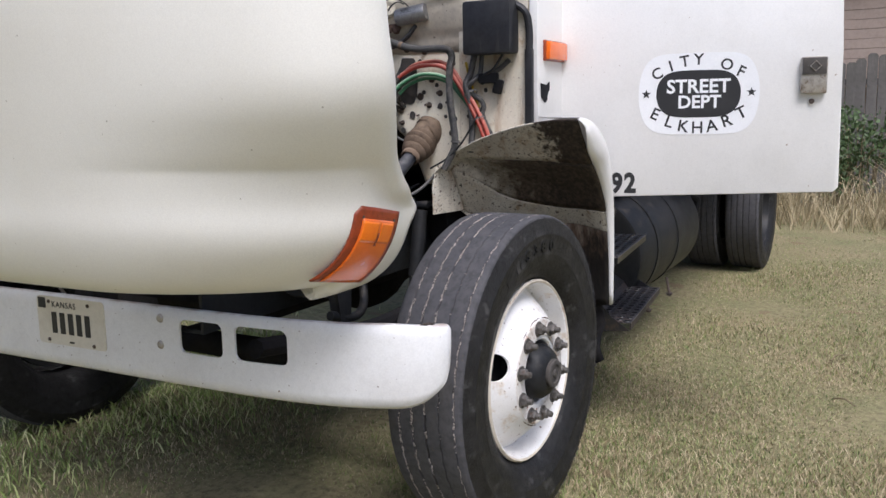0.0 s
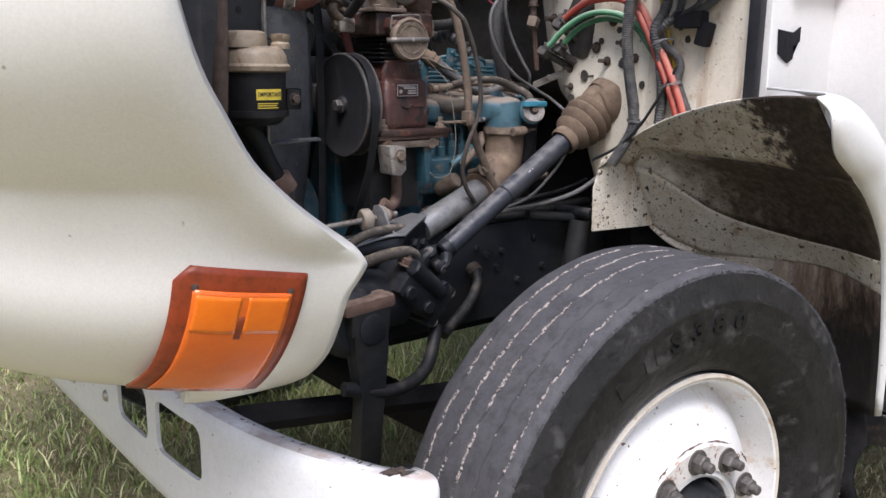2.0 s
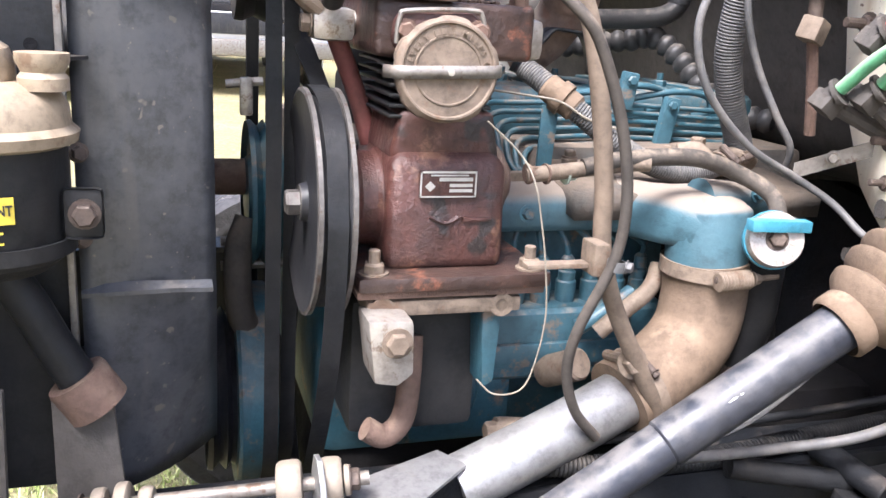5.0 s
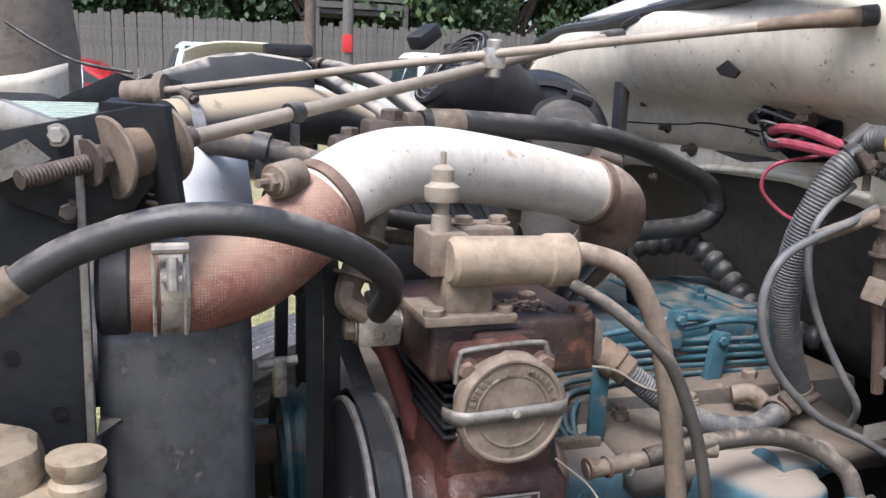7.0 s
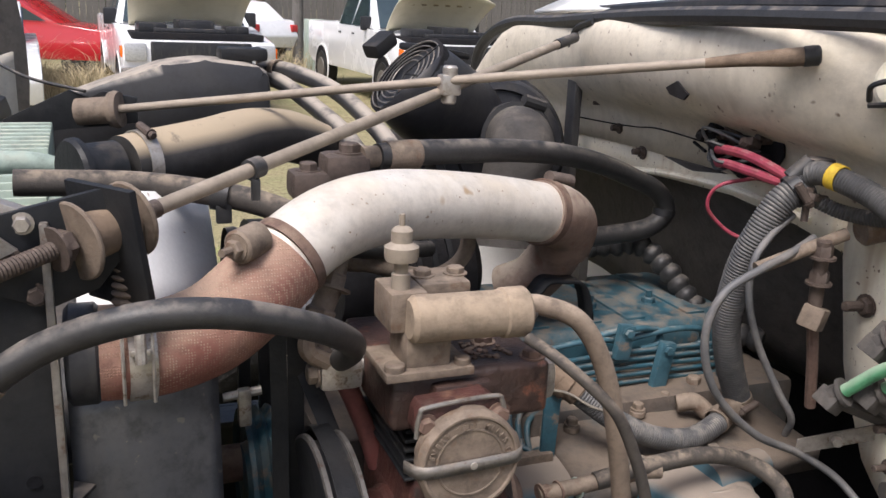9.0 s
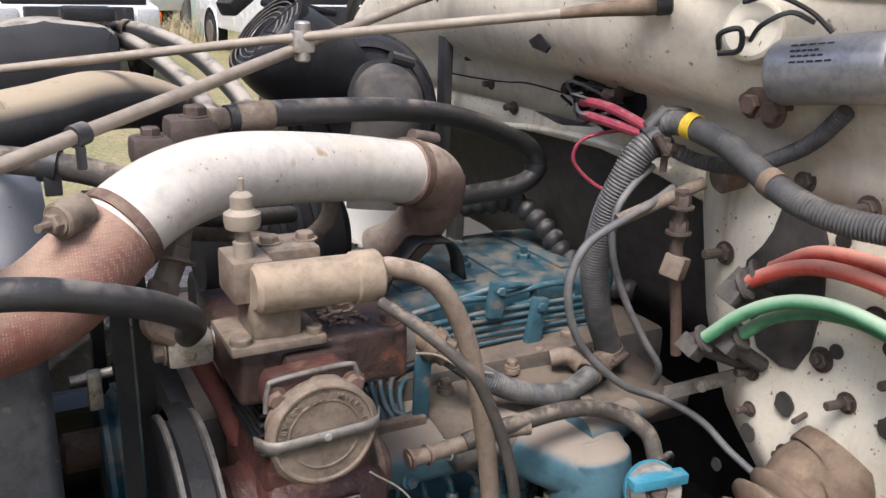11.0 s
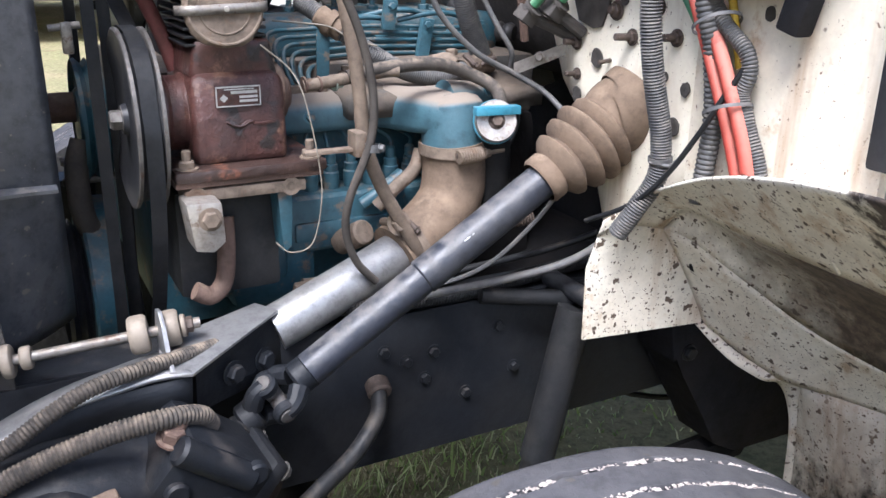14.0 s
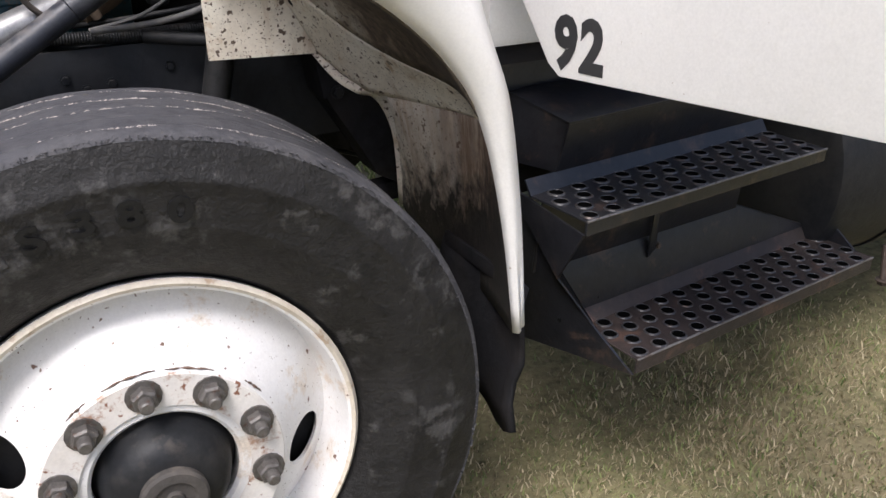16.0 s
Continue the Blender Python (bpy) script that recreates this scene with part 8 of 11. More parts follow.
part("spring_washer", n, M["tan_metal"], cpipe)
bm = B(); band(bm, (-0.296, 0.767, 1.541), (0.74, 0.42, 0.45), 0.0368, 0.010, 0.0025, 40)
part("rusty_band", bm, M["rust"], cpipe, "rusty band clamp")
bm = B()
cyl(bm, (-0.346, 0.725, 1.563), (-0.324, 0.745, 1.566), 0.0145, seg=22, bevel=0.002)
nut(bm, (-0.346, 0.725, 1.563), (-0.7, -0.7, 0), 0.008, 0.008)
cyl(bm, (-0.352, 0.719, 1.563), (-0.360, 0.711, 1.563), 0.0035, seg=8)
slab(bm, [(-0.345, 0.742, 1.548), (-0.322, 0.738, 1.558), (-0.326, 0.745, 1.542)], (0, 1, 0), 0.002)
part("tee_bolt", bm, M["tan_metal"], cpipe, "clamp bolt with thick washers")
bm = B(); band(bm, (0.052, 0.954, 1.523), (0.9, 0.38, -0.2), 0.0392, 0.012, 0.002, 40)
part("band", bm, M["rust"], cpipe, "thin rusty band")
b = B(); tube(b, [(0.058, 0.955, 1.566), (0.10, 0.975, 1.556)], 0.007, 10, 40, ribs=(0.004, 0.0016))
part("small_spring", b, M["bolt"], cpipe)

# ---- hoses ----
fe = thing("front_black_hose", (-0.4, 0.61, 1.47), "black rubber hose arching in front of the radiator hose", "hose")
b = B(); tube(b, [(-0.535, 0.620, 1.498), (-0.506, 0.620, 1.521), (-0.475, 0.618, 1.537), (-0.424, 0.605, 1.553), (-0.370, 0.602, 1.552), (-0.309, 0.622, 1.530), (-0.268, 0.665, 1.498), (-0.256, 0.70, 1.474), (-0.252, 0.75, 1.446)], 0.0108, 18, 10)
part("tube", b, M["hose"], fe, "", 60)
b = B()
d = Vector((-0.03, 0.0, -0.022)).normalized()
lathe(b, [(0.0, -0.004), (0.0125, -0.002), (0.0135, 0.004), (0.0118, 0.010), (0.0135, 0.016), (0.0118, 0.022), (0.0135, 0.028), (0.0118, 0.034), (0.013, 0.04), (0.011, 0.05), (0, 0.05)], Vector((-0.518, 0.620, 1.513)), d, 22)
part("ferrule", b, M["tan_metal"], fe, "ribbed brass hose end")
el = thing("elbow_fitting", (-0.26, 0.69, 1.42), "pale tan angle fittings beside the compressor head", "fitting")
bm = B(); box(bm, (-0.268, 0.762, 1.408), (-0.226, 0.80, 1.440), 0.008)
cyl(bm, (-0.226, 0.78, 1.426), (-0.205, 0.78, 1.426), 0.012, seg=14)
part("block", bm, M["zinc"], el, "pale grey cast block")
bm = B(); tube(bm, [(-0.262, 0.785, 1.436), (-0.272, 0.785, 1.456), (-0.262, 0.79, 1.478), (-0.248, 0.80, 1.505), (-0.240, 0.81, 1.535)], 0.0115, 14)
part("tube", bm, M["tan_metal"], el)
for q, a in (((-0.266, 0.787, 1.468), (0.3, 0.2, 0.8)), ((-0.252, 0.797, 1.498), (0.3, 0.3, 0.8))):
    bm = B(); nut(bm, q, a, 0.015, 0.016)
    part("union_nut", bm, M["tan_metal"], el)
bm = B(); nut(bm, (-0.268, 0.775, 1.424), (-1, 0, 0), 0.010, 0.010); tube(bm, [(-0.26, 0.77, 1.436), (-0.278, 0.768, 1.450), (-0.276, 0.775, 1.466)], 0.009, 10)
part("plug", bm, M["tan_metal"], el)
bm = B(); box(bm, (-0.090, 0.705, 1.400), (-0.052, 0.745, 1.440), 0.010)
part("side_block", bm, M["zinc"], el, "pale grey outlet block beside the head")
hose("red_tube", [(-0.240, 0.79, 1.412), (-0.226, 0.795, 1.380), (-0.212, 0.80, 1.345), (-0.200, 0.80, 1.305)], 0.010, M["dull_red"], "dusty red tube behind the compressor cylinder")
hose("compressor_line_grey", [(-0.108, 0.665, 1.484), (-0.095, 0.63, 1.476), (-0.065, 0.605, 1.448), (-0.045, 0.60, 1.42), (-0.018, 0.60, 1.356), (-0.004, 0.60, 1.288), (-0.008, 0.602, 1.230), (-0.034, 0.61, 1.158), (-0.036, 0.62, 1.110), (-0.020, 0.625, 1.065), (0.01, 0.63, 1.03)], 0.0054, M["dusty_hose"], "thin dusty grey line looping down beside the compressor", seg=10, n=10)
hose("compressor_line_tan", [(-0.104, 0.690, 1.504), (-0.088, 0.685, 1.506), (-0.055, 0.668, 1.492), (-0.028, 0.66, 1.44), (-0.012, 0.652, 1.360), (-0.004, 0.645, 1.288), (0.0, 0.642, 1.228), (0.020, 0.640, 1.167), (0.059, 0.640, 1.095), (0.088, 0.645, 1.045), (0.10, 0.65, 1.02)], 0.0092, M["tan_hose"], "tan dusty hose looping from the governor down past the engine", seg=14, n=10)
hose("coolant_line", [(0.082, 0.71, 1.300), (0.061, 0.715, 1.299), (0.002, 0.722, 1.291), (-0.05, 0.728, 1.284)], 0.0085, M["tan_metal"], "dusty tan coolant line", seg=12)
hose("coolant_hose", [(0.01, 0.720, 1.294), (0.03, 0.718, 1.298), (0.061, 0.715, 1.304), (0.139, 0.715, 1.306), (0.200, 0.715, 1.288), (0.226, 0.69, 1.270), (0.226, 0.67, 1.245)], 0.0095, M["dusty_hose"], "dusty hose arching to the oil filler", seg=14)
uf = thing("line_union", (-0.05, 0.665, 1.29), "olive brass line union at the compressor", "fitting")
for s in (-0.050, -0.030, -0.008):
    bm = B(); nut(bm, (s, 0.726, 1.286), (1, 0.1, 0.08), 0.0082, 0.013)
    part("nut", bm, M["mint"] if s == -0.008 else M["rust"], uf, "", 30)
gh = thing("grey_corrugated_hose", (0.13, 0.81, 1.25), "grey corrugated hose lying on the dusty manifold, with a tan clamp", "hose")
b = B(); tube(b, [(-0.005, 0.865, 1.385), (0.022, 0.835, 1.362), (0.050, 0.815, 1.338), (0.085, 0.805, 1.312), (0.135, 0.803, 1.285), (0.19, 0.805, 1.272), (0.235, 0.815, 1.278), (0.262, 0.830, 1.284)], 0.0128, 16, ribs=(0.0034, 0.0008))
part("tube", b, M["loom"], gh, "", 60)
clamp_on(gh, (0.248, 0.823, 1.281), (0.85, 0.45, 0.2), 0.0148, 0.014, (-0.2, -0.7, 0.6), "tan_metal")
b = B(); tube(b, [(0.255, 0.827, 1.282), (0.285, 0.84, 1.285), (0.315, 0.86, 1.280)], 0.0155, 14)
part("end_pipe", b, M["tan_metal"], gh, "dusty tan end pipe", 60)
uh = thing("upright_corrugated_hose", (0.29, 0.845, 1.28), "thick grey corrugated hose standing beside the firewall", "hose")
b = B(); tube(b, [(0.278, 0.768, 1.588), (0.252, 0.776, 1.567), (0.236, 0.785, 1.530), (0.230, 0.80, 1.485), (0.236, 0.818, 1.416), (0.258, 0.83, 1.355), (0.285, 0.842, 1.308), (0.295, 0.845, 1.285)], 0.0160, 16, ribs=(0.0038, 0.0010))
part("tube", b, M["loom"], uh, "", 60)
clamp_on(uh, (0.292, 0.845, 1.292), (0.3, 0.05, -0.9), 0.0178, 0.014, (0, -1, 0.2), "tan_metal")
clamp_on(uh, (0.266, 0.772, 1.580), (0.8, -0.3, 0.6), 0.0175, 0.012, (-0.5, -1, 0), "plastic")
fl = thing("firewall_loom", (0.30, 0.46, 1.11), "grey corrugated loom along the firewall and down its side", "hose")
b = B(); tube(b, [(0.272, 0.760, 1.600), (0.275, 0.740, 1.603), (0.283, 0.68, 1.590), (0.272, 0.61, 1.567), (0.267, 0.56, 1.556), (0.274, 0.52, 1.551), (0.284, 0.47, 1.552), (0.292, 0.43, 1.545), (0.286, 0.412, 1.518), (0.262, 0.408, 1.480), (0.256, 0.408, 1.406), (0.268, 0.408, 1.331), (0.290, 0.408, 1.250), (0.292, 0.410, 1.200), (0.275, 0.425, 1.155), (0.262, 0.44, 1.12)], 0.0118, 16, ribs=(0.0038, 0.0015))
part("tube", b, M["loom"], fl, "", 60)
hose("lower_loom", [(0.275, 0.765, 1.575), (0.300, 0.73, 1.562), (0.315, 0.68, 1.566), (0.318, 0.63, 1.59), (0.315, 0.60, 1.61), (0.31, 0.57, 1.64)], 0.0078, M["loom"], "thin black corrugated loom behind the wiper motor", seg=12, ribs=(0.0036, 0.0009))
b = B(); band(b, (0.277, 0.728, 1.602), (0.12, -0.98, -0.15), 0.0132, 0.012, 0.0012)
part("tape", b, M["yellow"], fl, "yellow tape wrapped")
b = B(); band(b, (0.272, 0.609, 1.567), (-0.12, -0.95, -0.27), 0.0132, 0.013, 0.0012)
part("tape", b, M["boot"], fl, "pale tan tape wrapped")
b = B(); band(b, (0.2925, 0.408, 1.222), (0.1, 0.02, -1), 0.0135, 0.006, 0.0015); tube(b, [(0.278, 0.410, 1.219), (0.292, 0.392, 1.217), (0.312, 0.400, 1.219)], 0.0025, 6)
part("cable_tie", b, M["wire"], fl, "grey cable tie")
hose("spiral_hose", [(0.20, 1.20, 1.40), (0.282, 1.15, 1.415), (0.313, 1.12, 1.422), (0.340, 1.08, 1.392), (0.362, 1.04, 1.350), (0.385, 1.0, 1.325), (0.42, 0.95, 1.318)], 0.0150, M["hose"], "spiral wrapped dark hose behind the valve cover", seg=14, ribs=(0.020, 0.0032))
hh = thing("heater_hose", (-0.17, 0.94, 1.58), "black heater hose curling back, with a dusty cast connector", "hose")
b = B(); tube(b, [(-0.165, 0.935, 1.599), (-0.108, 0.95, 1.600), (0.021, 1.0, 1.592), (0.110, 1.03, 1.581), (0.190, 1.06, 1.562), (0.270, 1.09, 1.533), (0.322, 1.10, 1.508), (0.338, 1.10, 1.480), (0.322, 1.10, 1.460), (0.285, 1.10, 1.450), (0.196, 1.10, 1.444), (0.14, 1.10, 1.44)], 0.0145, 18, 10)
part("tube", b, M["hose"], hh, "", 60)
b = B(); band(b, (0.336, 1.10, 1.478), (0.1, 0, 1), 0.0150, 0.010, 0.0018)
part("tie", b, M["plastic"], hh, "black tie")
bm = B(); lathe(bm, [(0.0, -0.05), (0.012, -0.05), (0.012, -0.02), (0.0165, -0.02), (0.0165, 0.02), (0.014, 0.022), (0, 0.022)], (-0.135, 0.943, 1.599), (1, 0.2, 0), 22)
part("crimp", bm, M["tan_metal"], hh)
bm = B(); box(bm, (-0.225, 0.92, 1.572), (-0.175, 0.965, 1.603), 0.008); box(bm, (-0.26, 0.92, 1.555), (-0.215, 0.965, 1.585), 0.008)
part("flange", bm, M["bolt"], hh)
for q, r in (((-0.195, 0.94, 1.602), 0.012), ((-0.24, 0.94, 1.584), 0.010)):
    n = B(); nut(n, q, (0, 0, 1), r, r)
    part("bolt_head", n, M["bolt"], hh)
th = thing("tan_radiator_hose", (-0.25, 1.1, 1.55), "large rubber hose, black below and thick with tan dust on top", "hose")
b = B(); tube(b, [(-0.425, 1.003, 1.583), (-0.405, 1.017, 1.5835), (-0.385, 1.03, 1.584), (-0.330, 1.06, 1.590), (-0.275, 1.11, 1.596), (-0.220, 1.155, 1.590), (-0.165, 1.195, 1.568), (-0.105, 1.245, 1.535), (-0.05, 1.28, 1.50)], 0.034, 30, 10, radius=lambda t: 0.032 + 0.004 * math.sin(min(1, t * 1.4) * math.pi))
part("hose", b, mat("dust_topped_rubber", (0.028, 0.027, 0.027), 0.6, 0, (0.05, 0.045, 0.04), 20.0, 0.6, 200, 0.1, dust_lo=0.3, dust_hi=0.7, dust=1.25, dust_col=(0.38, 0.305, 0.21)), th)
b = B(); lathe(b, [(0.0, 0), (0.034, 0), (0.037, 0.004), (0.037, 0.010), (0.030, 0.012), (0.030, 0.05)], (-0.475, 0.975, 1.580), (0.88, 0.45, 0.02), 26)
part("neck", b, M["black"], th, "black radiator neck")
clamp_on(th, (-0.405, 1.015, 1.5835), (0.88, 0.45, 0.02), 0.0345, 0.014, (0, -0.35, 1))
su = thing("surge_tank", (-0.36, 1.39, 1.53), "black plastic surge tank thick with pale dust on top", "surge tank")
b = B(); slab(b, [(-0.58, 1.34, 1.575), (-0.50, 1.34, 1.614), (-0.43, 1.34, 1.641), (-0.36, 1.34, 1.668), (-0.30, 1.34, 1.676), (-0.222, 1.34, 1.668), (-0.205, 1.34, 1.652), (-0.205, 1.34, 1.575), (-0.24, 1.34, 1.550), (-0.36, 1.34, 1.540), (-0.58, 1.34, 1.500)], (0, 1, 0), 0.11, 0.018)
part("body", b, M["surge"], su, "", 50)
b = B(); box(b, (-0.275, 1.37, 1.671), (-0.205, 1.43, 1.690), 0.006)
part("filler_cap", b, M["black"], su, "flat black filler cap")
for k, pts in enumerate(([(-0.205, 1.44, 1.655), (-0.173, 1.40, 1.657), (-0.125, 1.30, 1.638), (-0.101, 1.20, 1.608), (-0.098, 1.10, 1.585), (-0.11, 1.02, 1.565)], [(-0.210, 1.44, 1.642), (-0.185, 1.39, 1.640), (-0.155, 1.30, 1.615), (-0.142, 1.18, 1.594), (-0.150, 1.06, 1.58)])):
    hose("vent_hose", pts, 0.0125, M["surge"], "thin dusty vent hose", seg=14)
bm = B(); band(bm, (-0.185, 1.41, 1.657), (0.4, -0.9, 0), 0.0135, 0.012, 0.002); cyl(bm, (-0.205, 1.44, 1.64), (-0.205, 1.44, 1.675), 0.008, seg=12)
solo("vent_clamp", bm, M["tan_metal"], "tan hose clamp on the vent hose", "clamp")
hose("low_tube", [(-0.52, 0.90, 1.588), (-0.412, 0.90, 1.583), (-0.335, 0.88, 1.574), (-0.289, 0.862, 1.563), (-0.255, 0.842, 1.548)], 0.0125, M["dusty_hose"], "dusty tube under the strut rods", seg=14)
bm = B(); band(bm, (-0.338, 0.881, 1.575), (0.9, -0.3, -0.15), 0.0135, 0.016, 0.003); box(bm, (-0.345, 0.868, 1.548), (-0.330, 0.876, 1.572), 0.002)
solo("tube_clip", bm, M["hose"], "black rubber lined tube clip", "clip")

hd2 = thing("accessory_housing", (-0.08, 1.10, 1.32), "black housing among dark pipes under the silver air pipe", "housing")
b = B(); lathe(b, [(0, -0.10), (0.055, -0.10), (0.070, -0.085), (0.074, -0.05), (0.074, 0.05), (0.070, 0.075), (0.05, 0.09), (0, 0.09)], (-0.07, 1.10, 1.415), (1, 0, 0.05), 36)
part("body", b, M["dark"], hd2, "", 40)
for k in range(5):
    b = B(); band(b, (-0.12 + 0.022 * k, 1.10, 1.4125 + 0.001 * k), (1, 0, 0.05), 0.074, 0.007, 0.005, 36)
    part("rib", b, M["black"], hd2, "raised rib")
b = B(); box(b, (-0.17, 1.04, 1.28), (0.06, 1.18, 1.36), 0.015)
part("foot", b, M["dark"], hd2)
hose("curved_air_tube", [(-0.24, 0.93, 1.488), (-0.194, 0.95, 1.476), (-0.164, 0.95, 1.472), (-0.125, 0.95, 1.459), (-0.090, 0.95, 1.453), (-0.062, 0.95, 1.464), (-0.047, 0.95, 1.486), (-0.046, 0.955, 1.52)], 0.0095, M["tan_metal"], "dusty tan tube curling behind the governor", "tube", seg=14)
hose("black_crossing_hose", [(-0.30, 0.90, 1.53), (-0.22, 0.92, 1.505), (-0.15, 0.95, 1.488), (-0.08, 0.99, 1.475)], 0.010, M["hose"], "black hose crossing under the silver pipe", seg=14)
b = B(); sheet(b, loft(curve_pts([(0.030, 0.962, 1.372), (0.043, 0.96, 1.398), (0.061, 0.96, 1.414), (0.075, 0.96, 1.428), (0.098, 0.96, 1.427), (0.121, 0.96, 1.424), (0.134, 0.96, 1.404), (0.142, 0.962, 1.372)], 3), curve_pts([(0.030, 0.995, 1.372), (0.043, 0.993, 1.398), (0.061, 0.993, 1.414), (0.075, 0.993, 1.428), (0.098, 0.993, 1.427), (0.121, 0.993, 1.424), (0.134, 0.993, 1.404), (0.142, 0.995, 1.372)], 3), 1))
thicken(solo("cover_bracket", b, M["black"], "black bent bracket above the valve cover", "bracket", smooth=30), 0.004, 0)
b = B(); slab(b, [(0.235, 1.16, 1.34), (0.25, 1.16, 1.34), (0.25, 1.16, 1.46), (0.17, 1.16, 1.46), (0.17, 1.16, 1.452), (0.235, 1.16, 1.452)], (0, 1, 0), 0.03, 0.001)
bmesh.ops.triangulate(b, faces=[f for f in b.faces if len(f.verts) > 4])
solo("lifting_bracket", b, M["grey_iron"], "grey angled steel bracket behind the engine", "bracket", smooth=30)

# ---- strut rods ----
s1 = thing("strut_rod", (-0.05, 1.0, 1.58), "dusty steel strut rod running back to the cowl", "strut rod", "strut rods")
b = B(); cyl(b, (-0.425, 0.722, 1.592), (0.222, 1.228, 1.720), 0.0064, seg=16)
part("bar", b, M["rod"], s1)
b = B(); cyl(b, (0.19, 1.203, 1.714), (0.242, 1.243, 1.724), 0.0078, seg=14)
part("rubber_tip", b, M["hose"], s1, "black rubber tip")
b = B(); cyl(b, (-0.405, 0.7375, 1.596), (-0.435, 0.714, 1.590), 0.0075, seg=12)
part("thread", b, M["bolt"], s1, "threaded end")
bd = Vector((0.78, 0.61, 0.155)).normalized()
b0 = Vector((-0.425, 0.722, 1.592))
for s, r1, w, mt, lab in ((-0.052, 0.030, 0.004, "tan_metal", "dusty dished washer"), (-0.048, 0.019, 0.044, "boot", "tan rubber bush"), (-0.003, 0.030, 0.004, "tan_metal", "dusty dished washer")):
    b = B()
    lathe(b, [(0, 0), (r1 * 0.96, 0), (r1, w * 0.3), (r1, w * 0.7), (r1 * 0.96, w), (0, w)], b0 + bd * s, bd, 30)
    part("bush_washer", b, M[mt], s1, lab)
b = B(); box(b, (-0.003, -0.036, -0.062), (0.003, 0.036, 0.034), 0.001, Matrix.Translation(b0 + bd * -0.022) @ bd.to_track_quat("X", "Z").to_matrix().to_4x4())
part("stay_plate", b, M["black"], s1, "black plate between the bushes")
b = B(); tube(b, [b0 + bd * -0.118, b0 + bd * -0.052], 0.0062, 12, 44, ribs=(0.003, 0.0008)); nut(b, b0 + bd * -0.068, bd, 0.0125, 0.014)
part("threaded_stud", b, M["bolt"], s1, "threaded stud and nut")
b = B(); band(b, (-0.318, 0.8055, 1.6132), (0.78, 0.61, 0.155), 0.0066, 0.014, 0.003, 20); box(b, (-0.322, 0.797, 1.585), (-0.314, 0.805, 1.605), 0.002)
part("clip", b, M["hose"], s1, "clip round the rod")
s2 = thing("strut_rod", (0.0, 1.1, 1.58), "long thin dusty strut rod crossing to the cab", "strut rod", "strut rods")
b = B()
tube(b, [(-0.435, 1.215, 1.617), (-0.20, 1.075, 1.655), (-0.045, 0.975, 1.680), (0.19, 0.805, 1.716)], 0.0054, 14, 4)
part("bar", b, M["rod"], s2)
b = B(); tube(b, [(0.165, 0.823, 1.712), (0.20, 0.798, 1.718), (0.23, 0.776, 1.722), (0.25, 0.762, 1.725)], 0.009, 14, radius=lambda t: 0.0056 + 0.0044 * min(1, t * 1.4))
part("rubber_end", b, M["boot"], s2, "tan rubber end")
b = B(); cyl(b, (0.243, 0.7668, 1.7238), (0.258, 0.757, 1.7262), 0.0108, seg=16, bevel=0.002)
part("end_cap", b, M["hose"], s2, "black tip")
b = B(); lathe(b, [(0, -0.006), (0.022, -0.006), (0.024, 0), (0.022, 0.006), (0, 0.006)], (-0.425, 1.213, 1.618), (0.9, -0.38, 0.1), 22); cyl(b, (-0.47, 1.232, 1.613), (-0.425, 1.213, 1.618), 0.017, seg=18)
part("bush", b, M["tan_metal"], s2, "dusty bush on the far bracket")
b = B(); cyl(b, (-0.062, 0.992, 1.650), (-0.062, 0.990, 1.694), 0.009, seg=14, bevel=0.002); box(b, (-0.074, 0.982, 1.660), (-0.050, 1.002, 1.684), 0.003)
solo("rod_clamp", b, M["zinc"], "zinc clamp where the two rods cross", "clamp")
b = B(); slab(b, [(-0.56, 1.26, 1.58), (-0.40, 1.22, 1.60), (-0.40, 1.22, 1.632), (-0.44, 1.225, 1.640), (-0.455, 1.23, 1.630), (-0.48, 1.235, 1.640), (-0.56, 1.26, 1.60)], (0.2, 1, 0), 0.006, 0.001)
solo("far_bracket", b, M["black"], "black bracket on the far side of the radiator", "bracket", smooth=30)
hose("hood_cable", [(-0.62, 1.35, 1.700), (-0.58, 1.33, 1.675), (-0.53, 1.28, 1.652), (-0.46, 1.22, 1.640)], 0.0022, M["hose"], "thin dark hood cable above the radiator", seg=8)
hose("hood_cable", [(-0.60, 0.72, 1.640), (-0.56, 0.71, 1.622), (-0.53, 0.70, 1.612)], 0.0022, M["hose"], "thin dark hood cable above the radiator", seg=8)
b = B(); rbox(b, (-0.515, 0.70, 1.606), (0.05, 0.018, 0.020), (0, 22, 0), 0.005); nut(b, (-0.497, 0.688, 1.600), (0, -1, 0), 0.006, 0.008)
solo("cable_clevis", b, M["zinc"], "zinc cable clevis with a bolt", "clevis")
wb = thing("washer_bottle", (-0.56, 1.11, 1.48), "pale green ribbed plastic bottle behind the radiator", "bottle")
b = B(); box(b, (-0.635, 1.0, 1.48), (-0.485, 1.22, 1.545), 0.01)
part("body", b, M["mint"], wb)
b = B(); tube(b, [(-0.62, 1.06, 1.590), (-0.56, 1.07, 1.578), (-0.52, 1.08, 1.574), (-0.49, 1.09, 1.565)], 0.014, 16)
part("spout", b, M["mint"], wb)
for k in range(8):
    b = B(); box(b, (-0.62, 1.10 + 0.016 * k, 1.53), (-0.50, 1.109 + 0.016 * k, 1.588 + 0.002 * k), 0.003)
    part("rib", b, M["mint"], wb)
